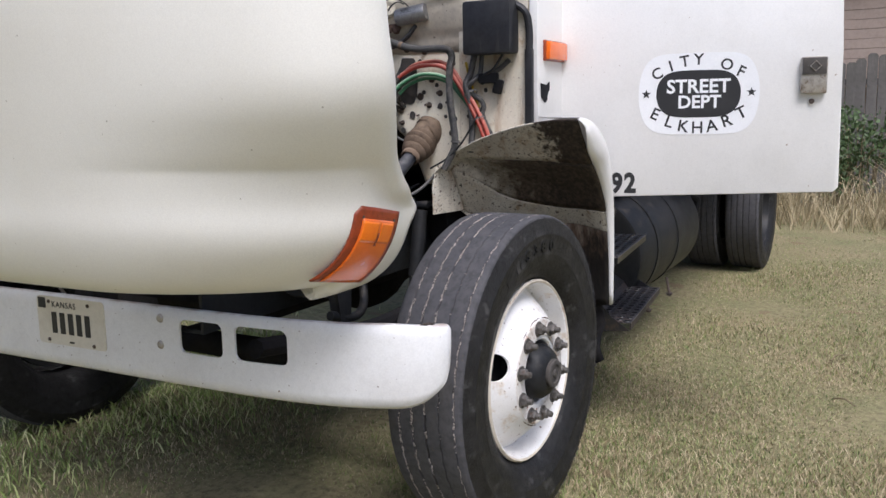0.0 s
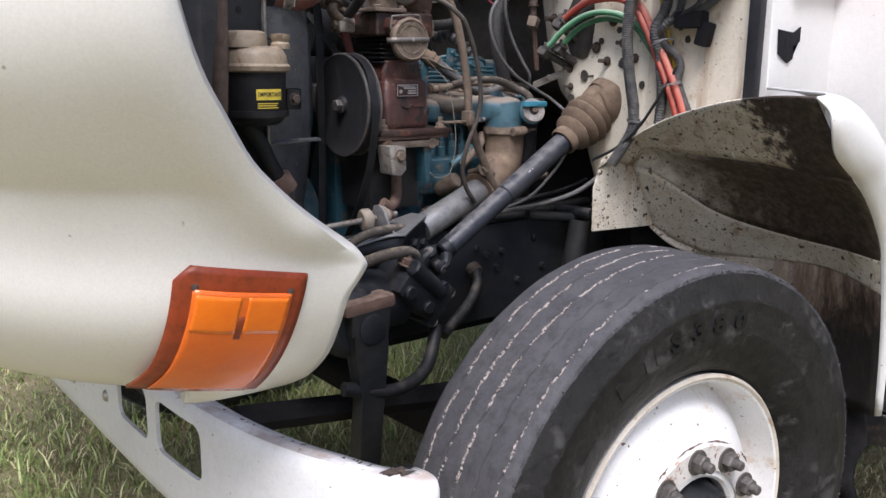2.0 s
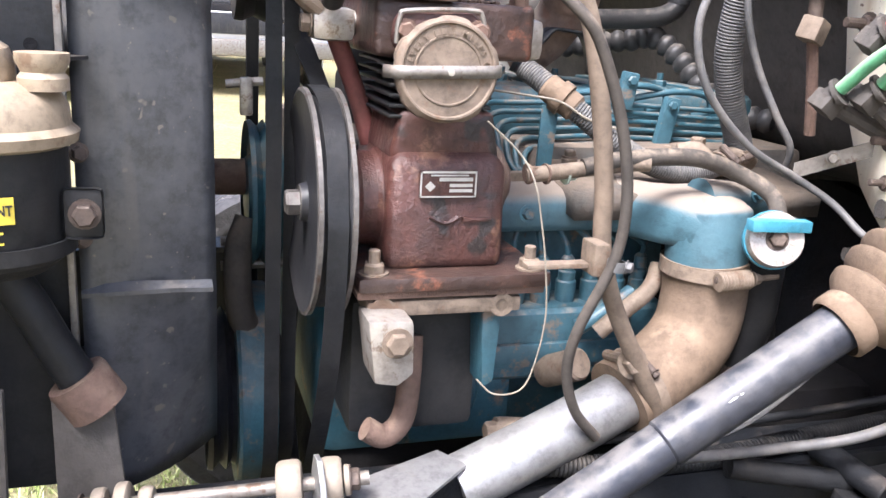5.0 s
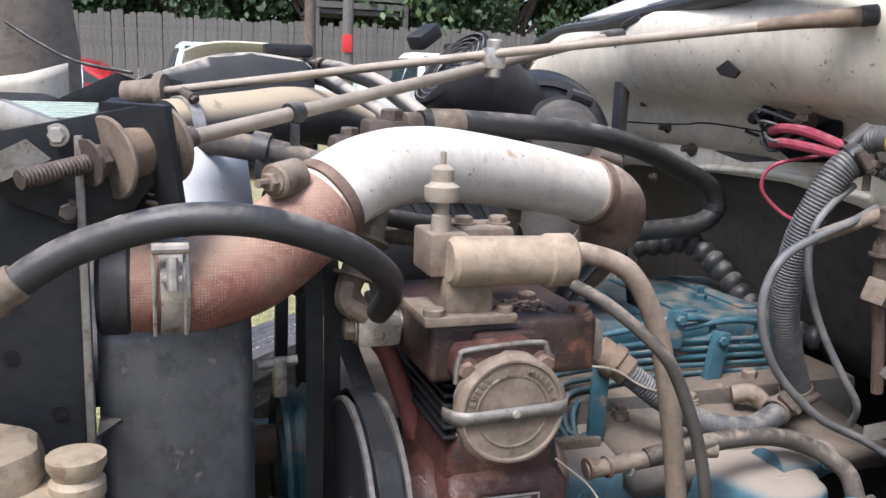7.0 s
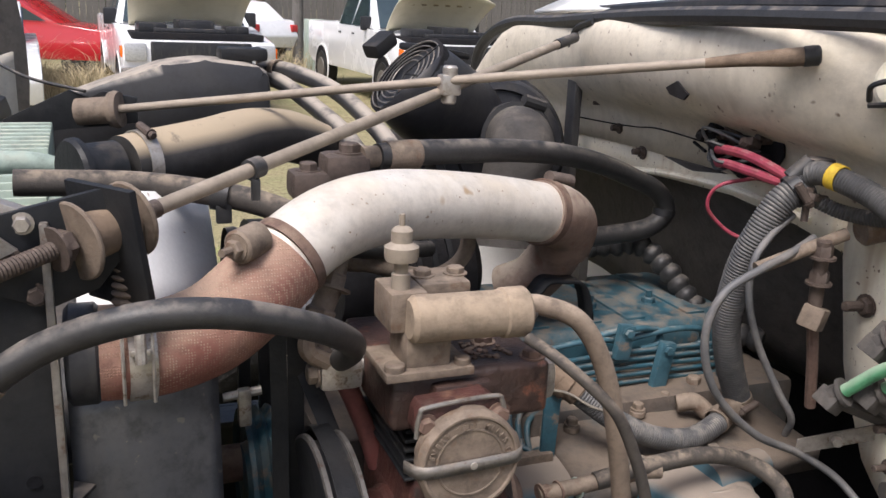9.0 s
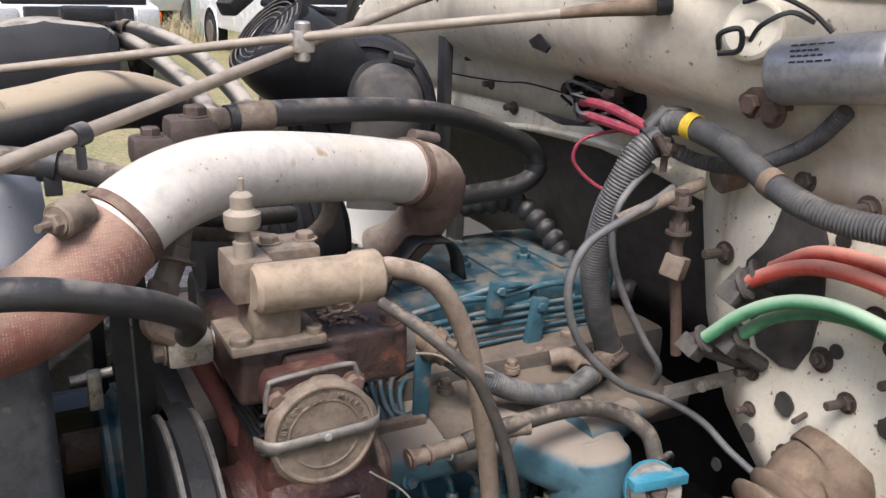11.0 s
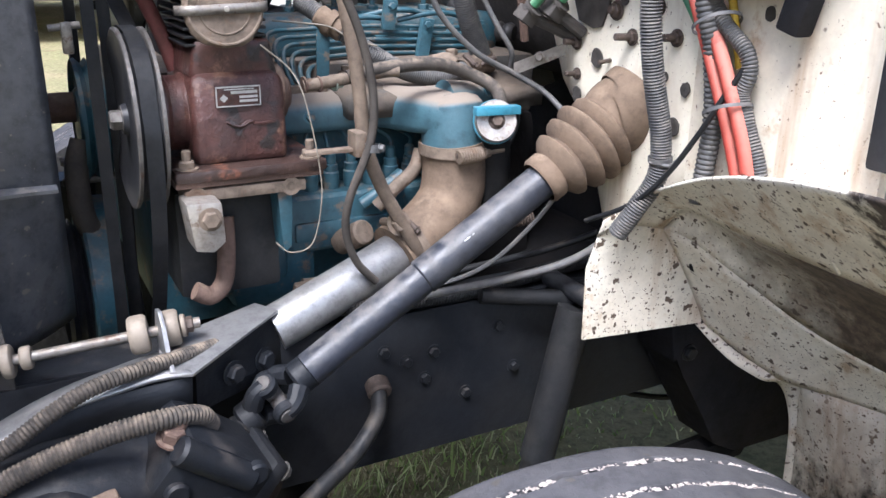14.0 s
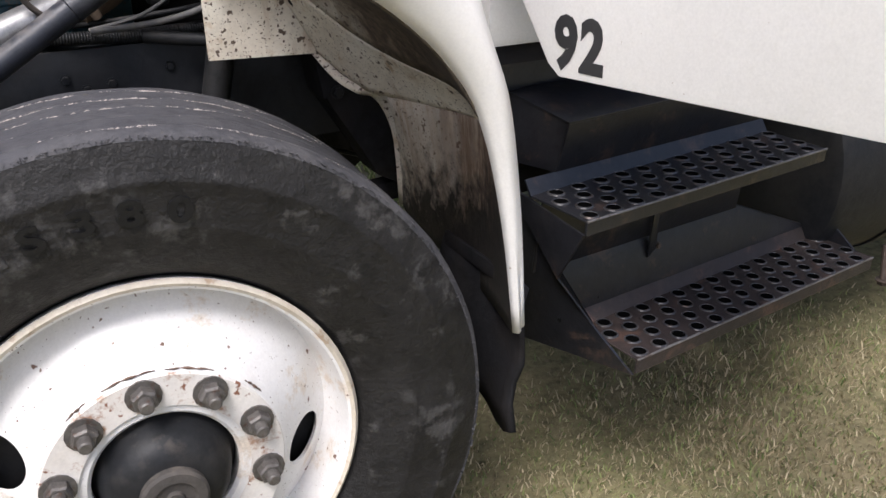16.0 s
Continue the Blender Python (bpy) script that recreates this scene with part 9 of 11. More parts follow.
for k in range(5):
    b = B(); box(b, (-0.63, 0.995 + 0.012 * k, 1.50), (-0.50, 1.002 + 0.012 * k, 1.545 + 0.006 * k), 0.003)
    part("rib", b, M["mint"], wb)

# ---- air cleaner ----
ac = thing("air_cleaner", (0.13, 1.4, 1.42), "black drum air cleaner with a dusty outlet and wire grille", "air cleaner")
aa = Vector((-0.12, -1, 0.16)).normalized()
acn = Vector((0.128, 1.25, 1.552))
b = B(); lathe(b, [(0, -0.34), (0.112, -0.34), (0.114, -0.05), (0.121, -0.045), (0.121, -0.03), (0.115, -0.026), (0.112, -0.010), (0.104, 0.0), (0.092, 0.002), (0.090, -0.004), (0.070, -0.004), (0.066, 0.002), (0.0, 0.004)], acn, aa, 52)
part("drum", b, M["plastic"], ac)
oc = acn + Vector((0.014, 0, 0.014))
b = B(); tube(b, [oc, oc + aa * 0.05, oc + aa * 0.075 + Vector((-0.005, 0, -0.02)), oc + aa * 0.085 + Vector((-0.012, 0.01, -0.075)), (0.11, 1.16, 1.42)], 0.050, 26)
part("outlet", b, M["grey_iron"], ac, "dusty grey outlet elbow", 60)
b = B(); band(b, oc + aa * 0.035, aa, 0.0505, 0.018, 0.007, 30); tube(b, [oc + aa * 0.035 + Vector((0.01, 0, 0.060)), oc + aa * 0.035 + Vector((0.045, 0, 0.05))], 0.010, 10)
part("outlet_clamp", b, M["hose"], ac, "black outlet clamp")
gn = Vector((-0.74, -0.12, 0.66)).normalized()
gc = Vector((-0.030, 1.235, 1.662))
b = B(); tube(b, [(0.12, 1.36, 1.56), (0.07, 1.30, 1.595), gc - gn * 0.03, gc], 0.06, 30, radius=lambda t: 0.085 - 0.022 * t)
part("snout", b, M["plastic"], ac, "dusty black intake snout", 60)
b = B(); lathe(b, [(0.060, -0.03), (0.068, -0.01), (0.068, 0.004), (0.060, 0.005), (0.056, -0.012), (0.0, -0.02)], gc, gn, 40)
part("intake", b, M["dark"], ac, "black oval intake")
_, gu, gw = frame_axes(gn)
for k in range(5):
    b = B()
    r = 0.026 + 0.009 * k
    tube(b, [gc + gn * 0.006 + (gu * math.cos(t) + gw * math.sin(t)) * r for t in [radians(20 * i) for i in range(19)]], 0.0011, 6)
    part("grille_wire", b, M["steel"], ac, "thin bright grille wire")
b = B()
for t in (-60, 0, 60):
    t = radians(t)
    tube(b, [gc + gn * 0.007, gc + gn * 0.007 + (gu * math.cos(t) + gw * math.sin(t)) * 0.064], 0.0014, 6)
part("grille_spokes", b, M["black"], ac, "thin black spokes")
b = B(); rbox(b, (0.08, 1.42, 1.690), (0.12, 0.06, 0.012), (0, 8, 30), 0.005)
part("bracket", b, M["black"], ac, "black bracket")
b = B(); rbox(b, (-0.065, 1.26, 1.705), (0.045, 0.03, 0.022), (0, -30, 30), 0.005)
part("clip", b, M["black"], ac, "black clip")
b = B(); box(b, (0.292, 1.315, 1.40), (0.306, 1.345, 1.70), 0.003); tube(b, [(0.285, 1.33, 1.70), (0.27, 1.29, 1.735), (0.26, 1.22, 1.75)], 0.006, 8)
solo("vent_tube", b, M["plastic"], "black upright channel with a bent rod beside the air cleaner", "bracket")

# ---- things on the firewall ----
fwx = FX - 0.002
for y, z, ln, r in ((0.539, 1.353, 0.028, 0.005), (0.721, 1.456, 0.030, 0.006), (0.553, 1.549, 0.040, 0.006), (0.66, 1.335, 0.022, 0.005), (0.628, 1.560, 0.010, 0.006), (0.492, 1.395, 0.022, 0.005), (0.655, 1.290, 0.020, 0.004), (0.575, 1.385, 0.012, 0.006), (0.525, 1.447, 0.012, 0.006), (0.455, 1.36, 0.02, 0.005), (0.60, 1.262, 0.015, 0.005), (1.308, 1.617, 0.018, 0.004), (1.247, 1.583, 0.018, 0.005), (1.18, 1.555, 0.018, 0.005), (1.28, 1.50, 0.01, 0.004)):
    b = B(); cyl(b, (fwx + 0.004, y, z), (fwx - ln, y + 0.002, z + 0.001), r, seg=10, bevel=0.001); nut(b, (fwx, y, z), (-1, 0, 0), r * 1.7, r * 1.3, y * 40)
    solo("firewall_stud", b, M["bolt"], "rusty threaded stud in the firewall", "stud", "firewall studs")
b = B()
for y, z, r in ((0.574, 1.512, 0.009), (0.612, 1.575, 0.0), (0.505, 1.425, 0.008), (0.47, 1.31, 0.007), (0.56, 1.40, 0.008), (0.445, 1.44, 0.010), (0.435, 1.50, 0.009)):
    if r:
        lathe(b, [(0, 0), (r, 0), (r, 0.0014), (0, 0.0014)], (fwx, y, z), (-1, 0, 0), 14)
random.seed(21)
for y, z, s in ((0.61, 1.318, 0.020), (0.652, 1.262, 0.016), (0.492, 1.348, 0.017), (0.445, 1.25, 0.018), (0.43, 1.30, 0.013), (0.52, 1.285, 0.010), (0.69, 1.20, 0.012), (0.37, 1.31, 0.010), (0.30, 1.40, 0.012), (0.205, 1.40, 0.022), (0.20, 1.455, 0.018), (0.21, 1.345, 0.012), (0.20, 1.50, 0.012)):
    pts = [(fwx - (0.014 if y < 0.40 else 0.0), y + 0.62 * s * math.cos(a) * random.uniform(0.88, 1.08), z + 0.66 * s * math.sin(a) * random.uniform(0.9, 1.2)) for a in [2 * math.pi * i / 14 for i in range(14)]]
    slab(b, pts, (-1, 0, 0), 0.0022)
bare = part("paint_chip", b, M["tar"], fw, "dark chips and holes in the paint", 0, "stuff")
# battery cables
for pts in ([(0.297, 0.648, 1.450), (0.303, 0.60, 1.480), (0.305, 0.55, 1.494), (0.305, 0.48, 1.493), (0.305, 0.436, 1.473), (0.302, 0.395, 1.425), (0.298, 0.360, 1.370), (0.298, 0.332, 1.318), (0.300, 0.306, 1.262), (0.305, 0.285, 1.20)], [(0.318, 0.632, 1.468), (0.320, 0.58, 1.500), (0.316, 0.50, 1.508), (0.314, 0.455, 1.498), (0.310, 0.415, 1.468), (0.304, 0.375, 1.412), (0.298, 0.340, 1.365), (0.296, 0.312, 1.318), (0.298, 0.286, 1.262), (0.303, 0.268, 1.20)]):
    hose("red_cable", pts, 0.0082, M["red"], "thick red cable looping over the firewall", "cable", seg=14, n=10)
for pts in ([(0.267, 0.662, 1.388), (0.280, 0.63, 1.424), (0.290, 0.59, 1.450), (0.294, 0.545, 1.463), (0.296, 0.50, 1.463), (0.300, 0.455, 1.452), (0.312, 0.415, 1.425), (0.316, 0.375, 1.375), (0.312, 0.338, 1.318), (0.310, 0.302, 1.245), (0.312, 0.285, 1.20)], [(0.298, 0.640, 1.396), (0.306, 0.61, 1.425), (0.312, 0.56, 1.446), (0.315, 0.50, 1.450), (0.319, 0.44, 1.43), (0.320, 0.40, 1.39), (0.320, 0.36, 1.34), (0.320, 0.33, 1.28)]):
    hose("green_hose", pts, 0.0072, M["green"], "green cable looping beside the red ones", "cable", seg=14, n=10)
hose("yellow_hose", [(0.319, 0.372, 1.50), (0.319, 0.362, 1.457), (0.319, 0.341, 1.391), (0.319, 0.325, 1.34)], 0.0048, M["yellow"], "dull yellow wire among the cables", "wire", seg=10)
hose("side_loom", [(0.310, 0.20, 1.50), (0.308, 0.24, 1.47), (0.305, 0.285, 1.450), (0.303, 0.335, 1.437), (0.302, 0.358, 1.416), (0.302, 0.338, 1.388), (0.304, 0.306, 1.363), (0.306, 0.298, 1.340), (0.306, 0.304, 1.315), (0.306, 0.292, 1.285), (0.310, 0.272, 1.24), (0.312, 0.262, 1.19)], 0.0085, M["loom"], "grey corrugated loom tied to the red cables", seg=14, ribs=(0.0036, 0.0009))
for at, ax_ in (((0.297, 0.345, 1.388), (0.1, 0.5, 0.85)), ((0.298, 0.315, 1.297), (0.1, 0.4, 0.9))):
    b = B(); band(b, at, ax_, 0.026, 0.004, 0.0014, 24)
    solo("cable_tie", b, M["wire"], "grey plastic tie round the red cables", "cable tie", "cable ties")
hose("side_cable", [(0.300, 0.300, 1.345), (0.292, 0.318, 1.310), (0.286, 0.345, 1.262), (0.280, 0.385, 1.205), (0.268, 0.43, 1.160), (0.25, 0.49, 1.125)], 0.0034, M["black"], "thin black cable crossing down past the cables", "cable", seg=8)
cf = thing("cable_fitting", (0.28, 0.66, 1.37), "dirty grey cable fittings on the firewall", "fitting")
for q in ((0.270, 0.664, 1.386), (0.300, 0.642, 1.393), (0.294, 0.640, 1.451), (0.306, 0.637, 1.464)):
    b = B(); nut(b, q, (-0.4, 0.75, -0.55), 0.0115, 0.024); rbox(b, Vector(q) + Vector((-0.006, 0.012, -0.014)), (0.026, 0.024, 0.020), (20, 30, 15), 0.002)
    cyl(b, Vector(q) + Vector((-0.008, 0.014, -0.010)), Vector((0.342, q[1] + 0.004, q[2] - 0.045)), 0.009, seg=10)
    part("nut", b, M["grey_iron"], cf, "", 30)
# wires
hose("grey_wire", [(0.276, 0.745, 1.532), (0.230, 0.73, 1.520), (0.187, 0.72, 1.510), (0.142, 0.72, 1.486), (0.126, 0.72, 1.439), (0.148, 0.72, 1.377), (0.209, 0.72, 1.319), (0.278, 0.72, 1.284), (0.318, 0.700, 1.258), (0.335, 0.67, 1.232), (0.348, 0.640, 1.214)], 0.0045, M["wire"], "grey wire swinging in a wide loop", "wire", seg=8, n=10)
hose("grey_wire", [(0.268, 0.772, 1.552), (0.235, 0.765, 1.532), (0.212, 0.76, 1.505), (0.213, 0.76, 1.460), (0.235, 0.76, 1.405), (0.262, 0.75, 1.352), (0.285, 0.745, 1.315), (0.295, 0.76, 1.285)], 0.0042, M["wire"], "grey wire beside the thick hose", "wire", seg=8, n=10)
hose("pink_wire", [(0.31, 0.87, 1.575), (0.268, 0.90, 1.560), (0.262, 0.91, 1.530), (0.290, 0.90, 1.500), (0.315, 0.88, 1.490)], 0.0025, M["pink"], "thin pink wire hanging from the plug", "wire", seg=6)
jb = thing("wire_junction", (0.3, 0.93, 1.57), "dirty black wire junction with faded red cables", "wire plug")
random.seed(33)
for k in range(13):
    b = B()
    q = (random.uniform(0.296, 0.335), random.uniform(0.885, 0.985), random.uniform(1.575, 1.625))
    rbox(b, q, (random.uniform(0.012, 0.028), random.uniform(0.012, 0.026), random.uniform(0.010, 0.022)), (random.uniform(-30, 30), random.uniform(-30, 30), random.uniform(-40, 40)), 0.003)
    nut(b, Vector(q) + Vector((-0.008, 0, 0)), (-1, random.uniform(-0.5, 0.5), random.uniform(-0.5, 0.5)), 0.006, 0.008)
    part("terminal", b, M["dark"] if k % 3 else M["bolt"], jb, "dirty terminal")
for k in range(7):
    a = k * 0.9
    b = B(); tube(b, [(0.298, 0.965, 1.598), (0.285 + 0.02 * math.cos(a), 0.935 + 0.03 * math.sin(a * 1.3), 1.60 + 0.025 * math.sin(a)), (0.315, 0.89, 1.605 + 0.014 * math.cos(a))], 0.0022, 6)
    part("lead", b, M["hose"] if k % 2 else M["wire"], jb, "thin dirty lead")
# dark slab before the uncut firewall, its colour standing for a hole's shade
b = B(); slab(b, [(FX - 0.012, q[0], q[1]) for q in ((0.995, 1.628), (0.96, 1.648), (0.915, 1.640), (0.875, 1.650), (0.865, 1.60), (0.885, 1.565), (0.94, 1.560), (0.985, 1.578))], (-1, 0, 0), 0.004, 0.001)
part("torn_hole", b, M["dark"], jb, "dark slab painting the shade of a torn opening")
for dz in (0.0, -0.017):
    b = B(); tube(b, [(0.292, 0.94, 1.598 + dz), (0.275, 0.90, 1.604 + dz), (0.272, 0.855, 1.603 + dz), (0.278, 0.81, 1.592 + dz * 0.6), (0.282, 0.78, 1.582)], 0.006, 10)
    part("faded_cable", b, M["pink"], jb, "faded red cable")
b = B(); cyl(b, (0.33, 1.04, 1.592), (0.300, 0.975, 1.590), 0.0022, seg=6)
part("pin", b, M["dark"], jb)
pc = thing("loom_clamp", (0.27, 0.77, 1.56), "steel clamp and bolt holding the looms", "clamp")
b = B(); rbox(b, (0.276, 0.762, 1.575), (0.035, 0.03, 0.008), (0, 10, 20), 0.002); nut(b, (0.270, 0.757, 1.579), (0, 0, 1), 0.007, 0.008); cyl(b, (0.270, 0.757, 1.579), (0.270, 0.757, 1.548), 0.004, seg=8)
part("clip_plate", b, M["bolt"], pc)
b = B(); cyl(b, (0.262, 0.778, 1.592), (0.280, 0.77, 1.612), 0.010, seg=14); rbox(b, (0.29, 0.77, 1.606), (0.03, 0.025, 0.02), (0, 0, 0), 0.004)
part("plug", b, M["hose"], pc, "black plug")
fb = thing("firewall_valve", (0.27, 0.72, 1.44), "dusty brass valve and pipe by the firewall", "valve")
b = B(); cyl(b, (0.200, 0.742, 1.503), (0.300, 0.725, 1.540), 0.0072, seg=14); cyl(b, (0.31, 0.716, 1.545), (0.34, 0.710, 1.552), 0.017, seg=18, bevel=0.003)
part("pipe", b, M["tan_metal"], fb)
b = B(); cyl(b, (0.268, 0.722, 1.535), (0.275, 0.728, 1.46), 0.0078, seg=14); nut(b, (0.270, 0.723, 1.515), (0, 0, 1), 0.0105, 0.016); nut(b, (0.273, 0.726, 1.485), (0, 0, 1), 0.0105, 0.016)
part("body", b, M["bolt"], fb, "dark brass body")
b = B(); rbox(b, (0.276, 0.728, 1.446), (0.028, 0.024, 0.026), (10, 15, 30), 0.003)
part("block", b, M["tan_metal"], fb, "pale tan block")
b = B(); tube(b, [(0.278, 0.73, 1.44), (0.292, 0.735, 1.39), (0.305, 0.74, 1.33)], 0.0065, 10)
part("stem", b, M["rust"], fb)
b = B(); slab(b, [(0.276, 0.722, 1.300), (0.276, 0.722, 1.282), (0.335, 0.672, 1.316), (0.335, 0.672, 1.334)], (0.5, 0.8, 0), 0.003); nut(b, (0.30, 0.69, 1.312), (-0.7, -0.7, 0), 0.006, 0.008)
solo("wire_strap", b, M["steel"], "grey steel strap bolted to the firewall edge", "strap")
# wiper motor and washer pump
wm = thing("wiper_motor", (0.28, 0.53, 1.63), "silver cylindrical wiper motor with printed bars", "motor")
wa = Vector((0.10, -0.97, 0.14)).normalized()
w0 = Vector((0.292, 0.640, 1.668))
b = B(); lathe(b, [(0, 0), (0.022, 0), (0.029, 0.004), (0.0315, 0.010), (0.0315, 0.115), (0.028, 0.121), (0, 0.122)], w0, wa, 34)
part("can", b, M["motor"], wm)
b = B()
for row, (a0, l0, l1) in enumerate(((-18, 0.03, 0.075), (-6, 0.032, 0.062), (4, 0.034, 0.068), (14, 0.034, 0.078))):
    _, wu, ww = frame_axes(wa)
    side = Vector((-0.6, -0.1, 0.35)).normalized()
    side = (side - wa * side.dot(wa)).normalized()
    other = wa.cross(side)
    for k in range(5):
        s0 = l0 + (l1 - l0) * k / 5
        p = w0 + wa * s0 + (side * math.cos(radians(a0)) + other * math.sin(radians(a0))) * 0.0318
        n_ = (p - (w0 + wa * s0)).normalized()
        t_ = wa.cross(n_)
        q = [p - t_ * 0.0009, p + t_ * 0.0009, p + t_ * 0.0009 + wa * (l1 - l0) / 6.5, p - t_ * 0.0009 + wa * (l1 - l0) / 6.5]
        slab(b, q, n_, 0.0003)
part("print_bars", b, M["letter_black"], wm, "grey printed bars", 0)
b = B(); rbox(b, (0.318, 0.665, 1.640), (0.03, 0.06, 0.02), (0, 0, 0), 0.004); nut(b, (0.305, 0.675, 1.632), (-1, 0, 0), 0.011, 0.010); nut(b, (0.305, 0.648, 1.628), (-1, 0, 0), 0.012, 0.010)
part("bracket", b, M["rust"], wm, "rusty bracket and bolts")
gm = thing("gear_cover", (0.25, 0.64, 1.68), "white round gear cover with wires", "gear cover")
b = B(); lathe(b, [(0, 0), (0.030, 0), (0.032, 0.005), (0.030, 0.016), (0.026, 0.019), (0.010, 0.019), (0.008, 0.025), (0, 0.025)], (0.305, 0.682, 1.702), (-0.9, -0.35, 0.2), 32)
part("cover", b, M["cab"], gm)
b = B()
tube(b, [(0.275, 0.677, 1.731), (0.281, 0.645, 1.738), (0.295, 0.615, 1.726), (0.305, 0.595, 1.708)], 0.0025, 6)
tube(b, [(0.278, 0.665, 1.696), (0.268, 0.645, 1.711), (0.281, 0.625, 1.724), (0.298, 0.610, 1.716)], 0.0025, 6)
tube(b, [(0.268, 0.695, 1.686), (0.258, 0.685, 1.701), (0.268, 0.670, 1.706), (0.275, 0.675, 1.686), (0.268, 0.695, 1.681)], 0.003, 6)
part("wire", b, M["hose"], gm, "dark and pale wires")
b = B(); slab(b, [(0.2365, 0.985, 1.672), (0.2355, 0.962, 1.682), (0.2345, 0.935, 1.668), (0.2355, 0.945, 1.660), (0.2365, 0.975, 1.664)], (-1, 0, 0), 0.003)
solo("cowl_tear", b, M["dark"], "dark torn paint flake on the cowl", "paint flake", smooth=0)
# side wiring by the fuse box
for pts, r, mt in (([(0.30, 0.30, 1.52), (0.305, 0.31, 1.46), (0.285, 0.33, 1.43), (0.30, 0.36, 1.40), (0.305, 0.35, 1.33)], 0.008, "loom"), ([(0.305, 0.33, 1.53), (0.30, 0.345, 1.46), (0.29, 0.36, 1.42), (0.30, 0.35, 1.36), (0.308, 0.345, 1.28), (0.305, 0.35, 1.18)], 0.011, "loom"), ([(0.30, 0.22, 1.52), (0.285, 0.25, 1.47), (0.29, 0.29, 1.45), (0.30, 0.30, 1.42)], 0.005, "hose")):
    hose("side_wire", pts, r, M[mt], "dark wiring beside the fuse box", "wire", seg=10, ribs=(0.006, 0.001) if r > 0.007 else None)
b = B(); rbox(b, (0.300, 0.275, 1.44), (0.03, 0.07, 0.035), (0, 0, 0), 0.006); rbox(b, (0.303, 0.24, 1.41), (0.025, 0.03, 0.05), (15, 0, 0), 0.005)
solo("relay", b, M["dark"], "rusty dark relay on the side panel", "relay")
hose("hanging_string", [(-0.135, 0.625, 1.352), (-0.103, 0.622, 1.324), (-0.095, 0.602, 1.301), (-0.087, 0.600, 1.268), (-0.080, 0.598, 1.228), (-0.075, 0.598, 1.177), (-0.081, 0.600, 1.130), (-0.093, 0.60, 1.105), (-0.115, 0.61, 1.098), (-0.13, 0.62, 1.110)], 0.0009, M["cord"], "thin pale string hanging past the compressor", "string", seg=6, n=8)
hose("wrapped_lead", [(-0.06, 0.82, 1.362), (-0.02, 0.815, 1.358), (0.02, 0.81, 1.352), (0.05, 0.80, 1.335), (0.085, 0.79, 1.325)], 0.0016, M["cord"], "pale frayed wire bundle", "wire", seg=6)
b = B(); cyl(b, (0.014, 0.843, 1.368), (0.046, 0.818, 1.342), 0.0165, seg=16, bevel=0.004); band(b, (0.030, 0.830, 1.355), (0.032, -0.025, -0.026), 0.0168, 0.012, 0.003)
solo("cloth_wrap", b, M["boot"], "tan tape wrapped hose joint", "tape")
tb = thing("hose_tee", (0.0, 0.635, 1.2), "small tan bracket tying the hoses together", "bracket")
b = B(); box(b, (-0.085, 0.625, 1.214), (-0.012, 0.640, 1.219), 0.001); box(b, (-0.022, 0.615, 1.208), (-0.006, 0.645, 1.24), 0.003)
part("bar", b, M["tan_metal"], tb)
b = B(); band(b, (-0.004, 0.605, 1.222), (0.1, 0, 1), 0.0075, 0.010, 0.002, 16); nut(b, (0.004, 0.60, 1.222), (0.7, -0.7, 0), 0.005, 0.006)
part("clip", b, M["wire"], tb)
hose("pump_line", [(0.135, 0.75, 1.175), (0.12, 0.74, 1.15), (0.085, 0.735, 1.125), (0.06, 0.74, 1.10)], 0.010, M["tan_metal"], "dusty short pump line")
hose("pump_line", [(0.11, 0.76, 1.14), (0.075, 0.755, 1.12), (0.045, 0.76, 1.10)], 0.010, M["blue_clean"], "pale blue pump line")

# ---- along the frame ----
hose("frame_loom", [(-0.14, 0.645, 0.988), (-0.05, 0.65, 0.992), (0.05, 0.64, 0.988), (0.16, 0.645, 0.982), (0.30, 0.66, 0.985), (0.45, 0.68, 0.985)], 0.0115, M["black"], "dusty corrugated loom lying on the frame rail", seg=12, ribs=(0.0050, 0.0012))
hose("frame_pipe", [(-0.12, 0.66, 1.0), (0.02, 0.665, 1.005), (0.16, 0.66, 1.012), (0.30, 0.64, 1.03), (0.36, 0.60, 1.06)], 0.0055, M["black"], "thin dusty pipe above the rail", seg=10)
hose("frame_pipe", [(0.08, 0.62, 1.0), (0.20, 0.60, 1.012), (0.28, 0.56, 1.04), (0.33, 0.52, 1.09), (0.34, 0.48, 1.14)], 0.006, M["wire"], "thin cable rising to the shield", seg=10)
hose("frame_hose", [(0.17, 0.62, 0.985), (0.25, 0.60, 0.975), (0.32, 0.585, 0.97), (0.42, 0.58, 0.985)], 0.013, M["black"], "dark hose along the rail", seg=12)
hose("gear_loom", [(-0.56, 0.50, 0.927), (-0.47, 0.505, 0.965), (-0.41, 0.51, 0.998), (-0.367, 0.52, 1.012), (-0.30, 0.545, 1.012), (-0.22, 0.59, 1.0)], 0.0085, M["dusty_hose"], "grey corrugated loom above the steering gear", seg=12, ribs=(0.0048, 0.0012))
hose("gear_loom", [(-0.505, 0.475, 0.930), (-0.447, 0.48, 0.953), (-0.369, 0.48, 0.973), (-0.305, 0.48, 0.978), (-0.265, 0.495, 0.965), (-0.25, 0.51, 0.94)], 0.0108, M["dusty_hose"], "tan dusty corrugated hose into the steering gear", seg=12, ribs=(0.0048, 0.0012))
